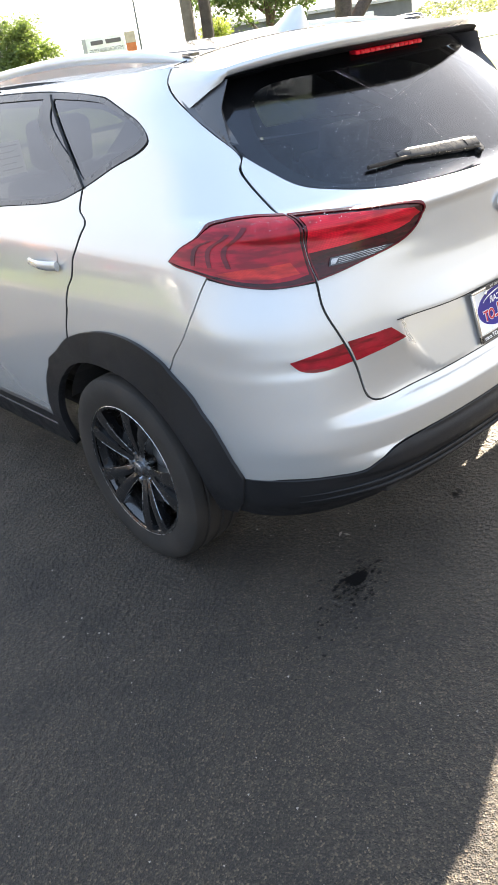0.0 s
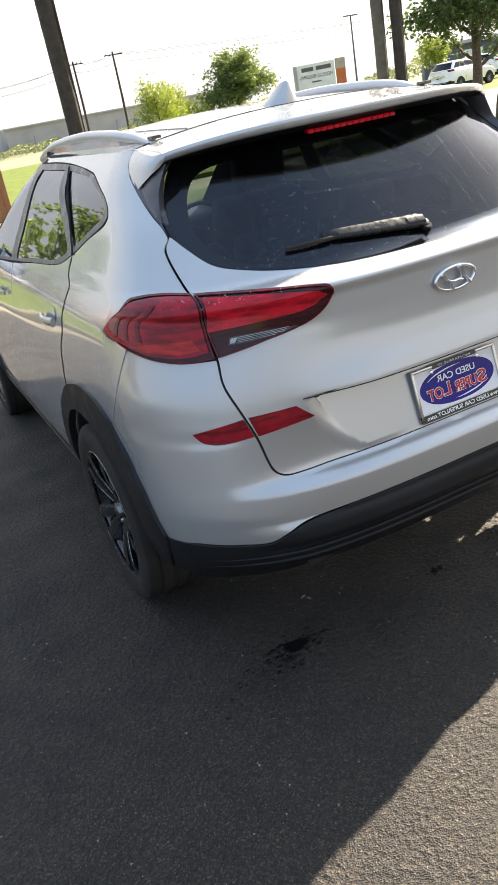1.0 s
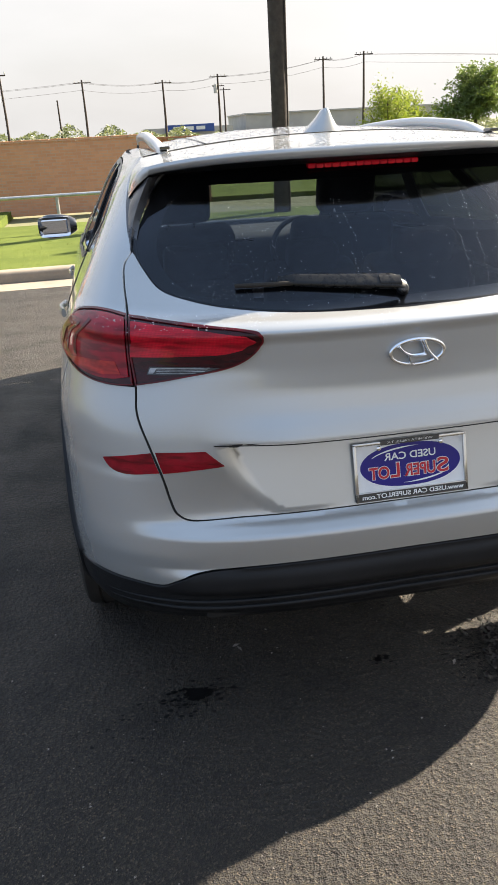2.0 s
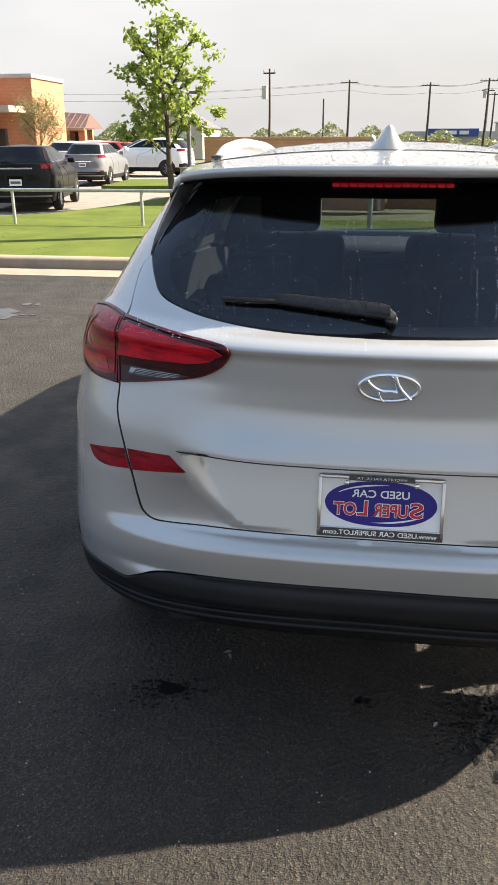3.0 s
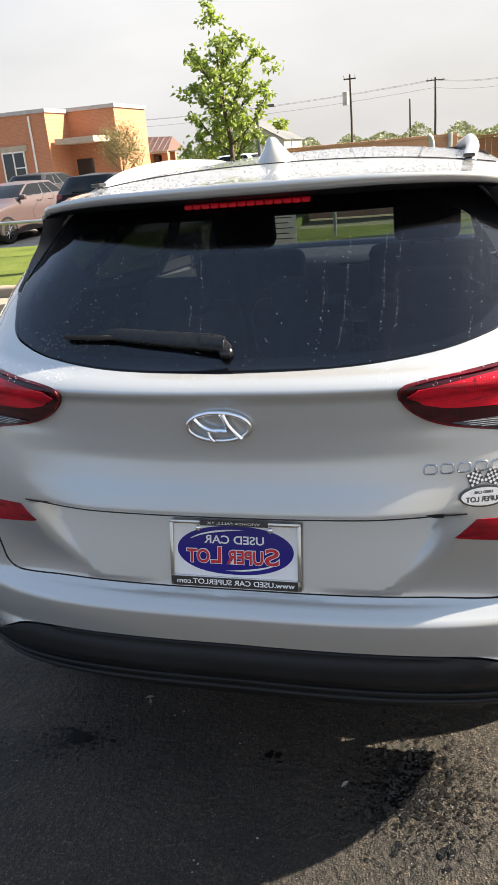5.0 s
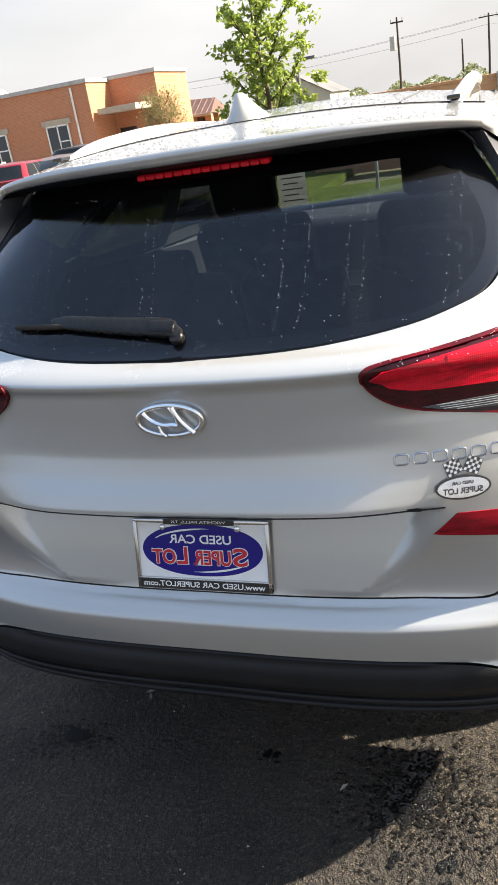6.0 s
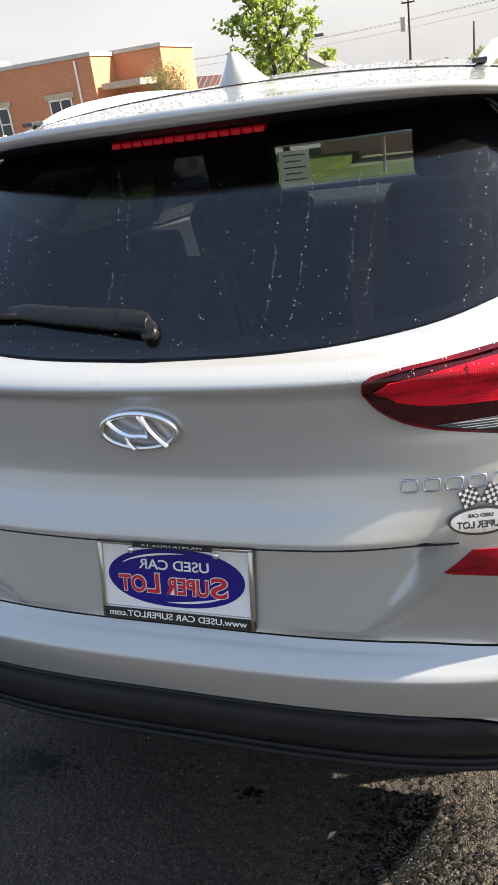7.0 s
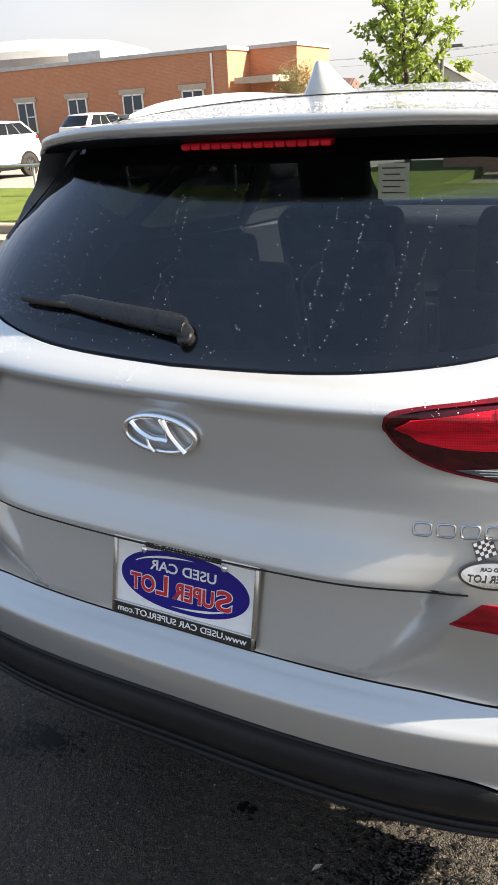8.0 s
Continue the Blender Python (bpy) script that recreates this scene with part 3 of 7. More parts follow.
# quarter panels with the roof pillar
QUARTER = [(.752, 1.574, 1), (.766, 1.542), (.746, 1.512), (.703, 1.466), (.662, 1.404), (.620, 1.345), (.637, 1.318), (.629, 1.291), (.577, 1.206), (.516, 1.05, 1), (.60, 1.050), (.70, 1.066), (.779, 1.080, 1),
           (ua(.398, .99), .99), (ua(.488, .86), .86), (ua(.535, .796), .796, 1), *arch_pts(5, 8, .006), (uy(1.122, .788), .788, 1), (uy(1.053, .963), .963), (uy(1.000, 1.071), 1.071), (uy(.976, 1.11), 1.11), (uy(.956, 1.153), 1.153), (uy(.961, 1.2), 1.2), (uy(.998, 1.274), 1.274, 1),
           (1.135, 1.331), (.975, 1.392), (.931, 1.426), (.957, 1.462), (1.048, 1.499), (1.143, 1.524), (1.52, 1.551), (1.80, 1.560), (2.10, 1.562, 1), (2.10, 1.574, 1)]
both("quarter_panel", QUARTER, SILVER, step=.020)

# bumper: painted upper part and black lower part
ARCH_EDGE = [(ua(.530, .792), .792)] + arch_pts(0, 4, .006)[::-1]
BLACK_TOP = [(.64, .512), (.535, .510), (.462, .508), (.430, .530), (.395, .552), (.344, .563), (.243, .569), (.148, .571), (0, .573)]
half_bumper = (smooth_line(lay([(0, .6885), (.30, .687), (.37, .686), (.402, .690), (.420, .709), (.430, .745), (.444, .819), (.470, .908), (.497, .983), (.508, 1.042, 1)]))[:-1]
               + smooth_line(lay([(.508, 1.042), (.60, 1.042), (.70, 1.058), (.776, 1.074, 1), (ua(.392, .99), .99), (ua(.482, .86), .86), (ua(.526, .797), .797)]))[:-1]
               + smooth_line(lay(ARCH_EDGE + BLACK_TOP)))
bumper = panel("rear_bumper", mirror_line(half_bumper), SILVER, label="silver bumper with a black lower edge", step=.0085)
half_lower = smooth_line(lay([(0, .568), (.148, .566), (.243, .564), (.344, .558), (.395, .547), (.430, .525), (.462, .503), (.535, .505), (.64, .507), (.764, .498, 1), (.764, .352, 1), (.70, .348), (.60, .350), (.48, .352), (.30, .353), (0, .353)]))
lower = panel("bumper_lower", mirror_line(half_lower), CLAD, bumper, "black textured plastic", step=.02, out=.004, rim=.02)
for s in (1, -1):
    seal = sunk_line(lay([(u + .0035, z - .0015) for u, z in GATE_GAP[3:12]]), s, .0022)
    part("gap_seal", tube_bm(seal, .0030, 6), GAP, bumper, smooth=60)
# the seam above the plate recess
seam_line = [skin(u, .9025 - .006 * abs(u)) + Vector((0, -.001, 0)) for u in np.linspace(-.35, .35, 60)]
part("panel_seam", tube_bm(seam_line, .0015, 6), GAP, tailgate, smooth=60)
# the ridge along the black part
for z0, drop_, r0 in ((.452, .010, .0055), (.430, .012, .0065)):
    us_ = [float(v) for v in np.linspace(-.60, .60, 61)]
    ridge = [skin(u, z0 + .012 - drop_ * (abs(u) / .45) ** 1.3) + Vector((0, -.006, 0)) for u in us_]
    part("bumper_ridge", tube_bm(ridge, [r0 * (1 - .9 * ease(.40, .60, abs(u))) + .0005 for u in us_], 8), CLAD, bumper, smooth=60)

def grow(line, d):
    """A closed line moved outwards by d."""
    n, out = len(line), []
    turn_ = sum(line[i - 1][0] * line[i][1] - line[i][0] * line[i - 1][1] for i in range(n))
    for i in range(n):
        (a, b), (c, e) = line[i - 1], line[(i + 1) % n]
        k = math.hypot(c - a, e - b) or 1
        s_ = d if turn_ > 0 else -d
        out.append((line[i][0] + (e - b) / k * s_, line[i][1] - (c - a) / k * s_))
    return out


# tail lamps
LAMP_OUT = [(.927, 1.114, 1), (.887, 1.157), (.82, 1.196), (.723, 1.209), (.642, 1.211), (.574, 1.206, 1), (.552, 1.165), (.528, 1.11), (.509, 1.047, 1), (.548, 1.043), (.61, 1.045), (.664, 1.053), (.722, 1.067), (.81, 1.090), (.89, 1.103)]
LAMP_IN = [(.567, 1.2045, 1), (.529, 1.203), (.461, 1.198), (.37, 1.190), (.305, 1.182), (.284, 1.175), (.279, 1.156), (.290, 1.127), (.314, 1.103), (.35, 1.086), (.414, 1.069), (.464, 1.056), (.503, 1.047, 1), (.5255, 1.11), (.549, 1.165)]
LENS_OUT = [(.918, 1.115, 1), (.884, 1.151), (.818, 1.189), (.723, 1.201), (.642, 1.203), (.578, 1.199, 1), (.557, 1.160), (.535, 1.11), (.522, 1.066, 1), (.56, 1.058), (.61, 1.058), (.664, 1.065), (.722, 1.078), (.81, 1.098), (.88, 1.108)]
LENS_IN = [(.556, 1.194, 1), (.529, 1.193), (.461, 1.188), (.37, 1.179), (.311, 1.174, 1), (.292, 1.163, 1), (.312, 1.139, 1), (.345, 1.129), (.42, 1.124), (.527, 1.117, 1), (.538, 1.155)]
REVERSE = [(.481, 1.075, 1), (.479, 1.097, 1), (.41, 1.099), (.345, 1.096, 1), (.375, 1.085), (.425, 1.077)]
for side in (1, -1):
    def side_line(points):
        line = smooth_line(lay(points), True)
        return line if side > 0 else flip_line(line)
    outer = panel("tail_lamp", side_line(LAMP_OUT), SMOKED, None, "dark red tail lamp with brighter red lenses", step=.012, out=.007, rim=.02)
    panel("lens", side_line(LENS_OUT), RED_LENS, outer, "bright red lens", step=.012, out=.0125, rim=.004)
    for k in range(3):
        a = .70 + .056 * k
        stripe = smooth_line(lay([(a, 1.100 + .004 * k, 1), (a + .014, 1.101 + .004 * k, 1), (a + .043 - .008 * k, 1.150), (a + .004 - .004 * k, 1.190 - .010 * k, 1), (a - .011 - .004 * k, 1.189 - .010 * k, 1), (a + .027 - .008 * k, 1.150)]), True)
        panel("stripe", stripe if side > 0 else flip_line(stripe), RED_DARK, outer, "dark stripe", step=.012, out=.0142, rim=.001)
    glow = smooth_line(lay([(.540, 1.070, 1), (.60, 1.066), (.68, 1.074), (.74, 1.088, 1), (.68, 1.096), (.60, 1.100), (.562, 1.102, 1)]), True)
    panel("amber_band", glow if side > 0 else flip_line(glow), lens_plastic("amber_red_lens", (.62, .022, .012), 150), outer, "orange-red band", step=.012, out=.0142, rim=.001)
    inner = panel("tail_lamp_inner", side_line(LAMP_IN), SMOKED, tailgate, "dark red lamp with a clear reversing lens", step=.012, out=.007, rim=.02)
    for line, owner in ((side_line(LAMP_OUT), outer), (side_line(LAMP_IN), inner)):
        panel("lamp_rim", line, RIM_RED, owner, "thin bright red rim", step=.012, holes=[grow(line, -.0038)], out=.0105, rim=.003)
    panel("lens", side_line(LENS_IN), RED_BRIGHT, inner, "bright red lens", step=.012, out=.0125, rim=.004)
    panel("reversing_lens", side_line(REVERSE), REVERSING, inner, "clear ribbed lens", step=.012, out=.0128, rim=.003)
    panel("lens_facet", side_line([(.478, 1.078, 1), (.476, 1.094, 1), (.462, 1.094, 1), (.468, 1.079, 1)]), CLEAR_LENS, inner, "bright corner of the clear lens", step=.012, out=.0142, rim=.001)
    for k in range(4):
        zr = 1.0795 + .0046 * k
        panel("lens_rib", side_line([(.462, zr, 1), (.462, zr + .0014, 1), (.375 - .004 * k + .012 * (k == 0), zr + .0044, 1), (.375 - .004 * k + .012 * (k == 0), zr + .0032, 1)]), CLEAR_LENS, inner, "clear rib", step=.012, out=.0142, rim=.001)
    # reflectors, cut by the tailgate's gap
    panel("reflector", side_line([(.575, .852, 1), (.513, .867), (.462, .879, 1), (.447, .826, 1), (.512, .817), (.552, .826)]), RED_REFLEX, bumper, "dark red reflector", step=.012, out=.003, rim=.004)
    panel("reflector", side_line([(.453, .881, 1), (.363, .886, 1), (.332, .846, 1), (.439, .825, 1)]), RED_REFLEX, tailgate, "dark red reflector", step=.012, out=.003, rim=.004)

# rear wheel arches and rocker: black cladding
HUB_Y, HUB_Z, WHEELBASE = .866, .335, 2.67


def arch(hub, far):
    """The flare round a wheel: outer edge, then the wheel opening back."""
    outer_e = arch_pts(0, len(ARCH))
    wide = lambda a: .393 + .100 * max(0, math.cos(a)) ** 1.3 + .030 * max(0, -math.cos(a)) ** 6
    ring = [(ua(hub + wide(a) * math.cos(a), HUB_Z + wide(a) * math.sin(a)), HUB_Z + wide(a) * math.sin(a)) for a in np.linspace(-.05, math.pi + .02, 32)]
    return outer_e, ring


edge, ring = arch(HUB_Y, 0)
flare_line = smooth_line(lay(edge)) + [(flat_u(a), b) for a, b in ring] + [(flat_u(ua(.430, .338)), .336), (flat_u(.768), .350)]
for line in (flare_line, flip_line(flare_line)):
    panel("wheel_arch_flare", line, CLAD, label="black plastic wheel arch", step=.02, out=.012, rim=.03)
ROCKER = [(uy(1.405, .40), .405, 1), (uy(1.5, .41), .416), (uy(1.9, .41), .408), (uy(2.6, .41), .408), (uy(3.13, .41), .410, 1), (uy(3.14, .25), .25, 1), (uy(2.2, .25), .245), (uy(1.40, .25), .262, 1)]
both("rocker_cladding", ROCKER, CLAD, label="black sill cladding", step=.03, out=.008, rim=.03)
for s in (1, -1):
    part("sill_edge", tube_bm([skin(s * uy(y, .365), .365) + Vector((-s * .010, 0, 0)) for y in np.linspace(1.43, 3.08, 24)], .0045, 6), TRIM, car, smooth=60)
front_ring = [(uy(HUB_Y + WHEELBASE + r * math.cos(a), HUB_Z + r * math.sin(a)), HUB_Z + r * math.sin(a)) for r, a in [(.47, t) for t in np.linspace(.0, math.pi, 22)] + [(.372, t) for t in np.linspace(math.pi, 0, 26)]]
fr_line = [(flat_u(a), b) for a, b in front_ring]
for line in (fr_line, flip_line(fr_line)):
    panel("wheel_arch_flare", line, CLAD, label="black plastic wheel arch", step=.03, out=.010, rim=.03)

# doors
REAR_DOOR = [(uy(1.010, 1.27), 1.270, 1), (uy(.973, 1.2), 1.2), (uy(.968, 1.153), 1.153), (uy(.988, 1.11), 1.11), (uy(1.012, 1.071), 1.071), (uy(1.065, .963), .963), (uy(1.134, .782), .782, 1), *arch_pts(9, 12, .006), (uy(1.434, .412), .412, 1), (uy(1.6, .42), .420), (uy(1.95, .41), .412, 1),
             (uy(1.93, .8), .8), (uy(1.95, 1.05), 1.05), (uy(1.93, 1.174), 1.174, 1), (1.515, 1.203), (1.306, 1.232)]
rear_doors = both("rear_door", REAR_DOOR, SILVER, label="silver door with a body-coloured handle", step=.022)
FRONT_DOOR = [(uy(1.955, .41), .412, 1), (uy(2.6, .41), .412), (uy(3.10, .42), .415, 1), (uy(3.14, .8), .80), (uy(3.08, 1.0), 1.00), (uy(3.02, 1.10), 1.105, 1), (uy(2.5, 1.14), 1.145), (uy(1.955, 1.17), 1.171, 1), (uy(1.955, 1.05), 1.05), (uy(1.935, .8), .8)]
front_doors = both("front_door", FRONT_DOOR, SILVER, label="silver door with a body-coloured handle", step=.03)
FENDER = [(uy(3.145, .46), .47, 1), (uy(3.145, .8), .80), (uy(3.085, 1.0), 1.0), (uy(3.03, 1.09), 1.09, 1), (2.05, 1.00, 1), (2.25, .94), (2.45, .86, 1), (2.30, .62), (uy(4.02, .45), .45, 1)] + [(uy(HUB_Y + WHEELBASE + .475 * math.cos(t), HUB_Z + .475 * math.sin(t)), HUB_Z + .475 * math.sin(t)) for t in np.linspace(.3, 2.84, 14)]
both("front_fender", FENDER, SILVER, step=.04)
nose = [(flat_u(u), z) for u, z in [(2.32, .36), (2.32, .62), (2.46, .855), (2.7, .88), (3, .89)]]
for s in (1, -1):
    ln = smooth_line(nose) + [(flat_u(3), .34)]
    panel("front_bumper", ln if s > 0 else flip_line(ln), SILVER, step=.05)
bon = smooth_line(lay([(2.06, 1.005, 1), (2.27, .945), (2.47, .865, 1), (2.7, .885), (3, .895, 1), (3, 1.05, 1), (2.5, 1.045), (2.1, 1.04)]), True)
for ln in (bon, flip_line(bon)):
    panel("bonnet", ln, SILVER, step=.04)

# window band: dark frame with the glass set in
DLO = [(1.226, 1.277, 1), (1.135, 1.334), (.977, 1.396), (.936, 1.427), (.960, 1.458), (1.048, 1.495), (1.143, 1.520), (1.52, 1.547), (uy(2.0, 1.55), 1.553), (uy(2.35, 1.52), 1.525), (uy(2.70, 1.36), 1.36), (uy(3.04, 1.13), 1.125, 1), (uy(2.5, 1.15), 1.150), (1.515, 1.206), (1.306, 1.235)]
DIV_T, DIV_B = (1.325, 1.532), (1.015, 1.292)
Q_GLASS = [(uy(1.006, 1.298), 1.298, 1), (1.135, 1.352), (.998, 1.406), (.962, 1.430), (.980, 1.452), (1.058, 1.484), (1.150, 1.508), (uy(1.306, 1.530), 1.530, 1)]
D_GLASS = [(1.262, 1.280, 1), (1.33, 1.245), (1.515, 1.222), (uy(1.88, 1.19), 1.195, 1), (uy(1.86, 1.40), 1.40), (uy(1.80, 1.53), 1.536, 1), (1.56, 1.532, 1)]
F_GLASS = [(uy(1.99, 1.19), 1.190, 1), (uy(2.5, 1.165), 1.167), (uy(2.94, 1.14), 1.145, 1), (uy(2.66, 1.35), 1.345), (uy(2.33, 1.51), 1.508), (uy(2.0, 1.535), 1.538), (uy(1.92, 1.535), 1.536, 1), (uy(1.95, 1.4), 1.40)]
dlo = smooth_line(lay(DLO), True)


cuts = [smooth_line(lay(q), True) for q in (Q_GLASS, D_GLASS, F_GLASS)]
for s in (1, -1):
    turn = (lambda l: l) if s > 0 else flip_line
    fr = panel("window_frame", turn(dlo), TRIM, label="dark grey window surround", step=.024, holes=[turn(c) for c in cuts], out=.002, rim=.002)
    lining = panel("pillar_lining", turn(grow(dlo, .03)), HEADLINER, fr, step=.04, holes=[turn(grow(c, -.014)) for c in cuts], out=-.013, rim=0)
    for c, nm in zip(cuts, ("quarter_window", "rear_side_window", "front_side_window")):
        g = panel(nm, turn(c), SIDE_GLASS, fr, "tinted side window", step=.03, out=-.002, rim=0)
    # the seam between quarter window and door
    seam = []
    for t in np.linspace(-.06, 1.04, 14):
        z_ = DIV_B[1] + (DIV_T[1] - DIV_B[1]) * t
        seam.append(skin(s * uy(DIV_B[0] + (DIV_T[0] - DIV_B[0]) * t, z_), z_))
    part("door_seal", tube_bm([p + Vector((-s * .003, 0, 0)) for p in seam], .0045, 6), GAP, fr, smooth=60)
SEAL = [(1.004, 1.268), (.967, 1.2), (.962, 1.153), (.982, 1.11), (1.006, 1.071), (1.059, .963), (1.128, .786)]
for s in (1, -1):
    part("door_gap_seal", tube_bm(sunk_line(lay([(ua(y, z), z) for y, z in SEAL]), s, .0012), .0034, 6), GAP, car, smooth=60)
# pillar and gate linings inside
lining_q = smooth_line(lay(QUARTER), True)
for ln in (lining_q, flip_line(lining_q)):
    panel("side_lining", ln, HEADLINER, step=.05, out=-.03, rim=0)
panel("gate_lining", half_gate[:-1] + [(-a, b) for a, b in half_gate[::-1] if a > 1e-6], DARK_CABIN, step=.05, out=-.05, rim=0)

# black border of the rear window and the trim behind it
border_hole = mirror_line(smooth_line(lay([(0, 1.232), (.36, 1.247), (.47, 1.285), (.535, 1.355), (.53, 1.43), (.49, 1.487), (.42, 1.508), (.25, 1.516), (0, 1.518)])))
panel("window_border", mirror_line(glass_half[:-1] + [(0, 1.550)]), BORDER, rear_glass, "black border of the window", step=.03, holes=[border_hole], out=-.012, rim=0)
# the roof's side rail behind the window tops
SIDE_RAIL = [(.934, 1.424), (.969, 1.461), (1.048, 1.499), (1.143, 1.524), (1.52, 1.551), (1.80, 1.558), (2.10, 1.560)]
for s in (1, -1):
    rail_in = smooth_line(lay(SIDE_RAIL))
    strip = [(a, b + .013) for a, b in rail_in] + [(a, b - .013) for a, b in rail_in[::-1]]
    panel("roof_side_rail", strip if s > 0 else flip_line(strip), HEADLINER, step=.04, out=-.014, rim=0)

# lining behind the gap between pillar and spoiler
GAP_LINE = [(.752, 1.568), (.766, 1.542), (.746, 1.512), (.703, 1.466), (.662, 1.404), (.625, 1.350)]
for s in (1, -1):
    g_ = smooth_line(lay(GAP_LINE))
    strip = [(a + .035, b) for a, b in g_] + [(a - .035, b - .005) for a, b in g_[::-1]]
    panel("gap_lining", strip if s > 0 else flip_line(strip), GAP, step=.03, out=-.012, rim=0)

# a dark inner shell behind the gaps
hollow = [(flat_u(u), z) for u, z in [(-.95, .42), (.95, .42), (.95, 1.10), (.60, 1.19), (.30, 1.165), (0, 1.16), (-.30, 1.165), (-.60, 1.19), (-.95, 1.10)]]
panel("inner_shell", hollow, GAP, step=.05, out=-.022, rim=0)
for s in (1, -1):
    inner_side = [(flat_u(q[0]), q[1]) for q in [(1.0, .865), (1.12, .86), (1.2, .80), (1.29, .56), (1.29, .44), (uy(3.1, .45), .44), (uy(3.0, 1.05), 1.06), (1.515, 1.18), (1.24, 1.24), (1.1, 1.30), (.97, 1.37), (.80, 1.50), (.70, 1.43), (.65, 1.32), (.70, 1.20)]]
    panel("inner_side", inner_side if s > 0 else flip_line(inner_side), GAP, step=.06, out=-.018, rim=0)

# roof and spoiler
ROOF_MID = pchip([.24, .40, .55, .70, 1.0, 1.4, 1.8, 2.22], [1.594, 1.602, 1.611, 1.619, 1.632, 1.640, 1.632, 1.602])
LIP = pchip([0, .15, .30, .45, .55, .60, .625], [.300, .306, .330, .385, .440, .482, .515])
LIP_Z = pchip([0, .30, .45, .55, .60, .625], [1.590, 1.586, 1.578, 1.567, 1.557, 1.548])


def roof_at(x, y):
    edge = 1.574
    xe = .622 if y > .70 else .622 + .004 * (.7 - y) / .2
    k = min(abs(x) / xe, 1.0)
    z = edge + (ROOF_MID(y) - edge) * (1 - k ** 2.4)
    if y < .70:
        # towards the lip the spoiler's top comes down to the lip's own height
        l = LIP(min(abs(x), .625))
        t = ease(l - .02, .72, y)
        z = LIP_Z(min(abs(x), .625)) * (1 - t) + z * t
    return Vector((x, y, z))


plan = [skin(u, 1.574) for u in np.linspace(.752, 2.2, 40)]
roof_half = [(p.x + .002, p.y) for p in plan if p.y < 2.2]
roof_line = [(x, y) for x, y in roof_half] + [(-.45, 2.20), (0, 2.24), (.45, 2.20)] + [(-x, y) for x, y in roof_half[::-1]]
roof_line += [(.4, .712), (0, .716), (-.4, .712)]
ROOF_PAINT = car_paint("wet_silver_roof", (.50, .505, .51), .70, .26)
drop = node(ROOF_PAINT, "ShaderNodeTexVoronoi", Scale=55.0)
wire(ROOF_PAINT, coords(ROOF_PAINT), drop.inputs["Vector"])
bead = mapped(ROOF_PAINT, drop.outputs["Distance"], 1, 0, .0, .42)
patchy = mapped(ROOF_PAINT, noise_tex(ROOF_PAINT, 9, 5), 0, 1, .42, .56)
beads = mix(ROOF_PAINT, patchy, (0, 0, 0), bead)
bump(ROOF_PAINT, beads, 1.0, .006, "Coat Normal")
bump(ROOF_PAINT, beads, .8, .005, "Normal")
roof = sheet("roof", roof_line, lambda a, b: roof_at(a, b), ROOF_PAINT, car, "wet silver roof", step=.03, rim=.012)
for s in (1, -1):
    part("roof_groove", tube_bm([roof_at(s * (.40 - .02 * t), .74 + 1.4 * t) + Vector((0, 0, -.0005)) for t in np.linspace(0, 1, 20)], .0035, 6), TRIM, roof, smooth=60)
part("roof_seam", tube_bm([roof_at(x, .7075 - .012 * (x / .6) ** 2) + Vector((0, 0, .0002)) for x in np.linspace(-.598, .598, 50)], .0024, 6), GAP, roof, smooth=60)
head = sheet("headliner", [(-.55, .55), (.55, .55), (.56, 1.2), (.52, 2.15), (-.52, 2.15), (-.56, 1.2)], lambda a, b: roof_at(a, b) - Vector((0, 0, .035)), HEADLINER, car, "", step=.08, rim=0)

xs = [.598 * math.sin(t) for t in np.linspace(-math.pi / 2, math.pi / 2, 49)]
CHEEK_T = [(.612, .525), (.614, .575), (.610, .640)]
CHEEK_B = [(.614, .484, 1.524), (.632, .515, 1.508), (.648, .552, 1.487)]
sp_line = [(x, LIP(abs(x))) for x in xs] + CHEEK_T + [(.603, .698), (.4, .704), (0, .708), (-.4, .704), (-.603, .698)] + [(-x, y) for x, y in CHEEK_T[::-1]]
spoiler = sheet("roof_spoiler", sp_line, lambda a, b: roof_at(a, b), SILVER, car, "silver roof spoiler with a red brake lamp below", step=.016, rim=0)


def lip_depth(k):
    return .018 + .007 * (1 - k / .6)


def spoiler_side(s):
    """Rings from the roof pillar's gap to the lip's end: the spoiler's cheek."""
    out = [[Vector((s * x, y, z)) for x, y, z in ((.603, .698, 1.574), (.620, .696, 1.558), (.634, .690, 1.540), (.646, .664, 1.515), (.655, .628, 1.490), (.660, .590, 1.467))]]
    for (tx, ty), b in zip(CHEEK_T[::-1], CHEEK_B[::-1]):
        t_, b_ = roof_at(tx, ty), Vector(b)
        out.append([Vector((s * p.x, p.y, p.z)) for p in [t_.lerp(b_, f) + Vector((.010, -.004, 0)) * math.sin(math.pi * f) for f in (0, .2, .4, .6, .8, 1)]])
    return out


def lip_ring(x):
    k = abs(x)
    l, z, d = LIP(k), LIP_Z(k), lip_depth(k)
    return [Vector(p) for p in ((x, l, z), (x, l - .004, z - .003), (x, l - .006, z - .008), (x, l - .005, z - .6 * d), (x, l - .002, z - d), (x * .998, l + .006, z - d - .004))]


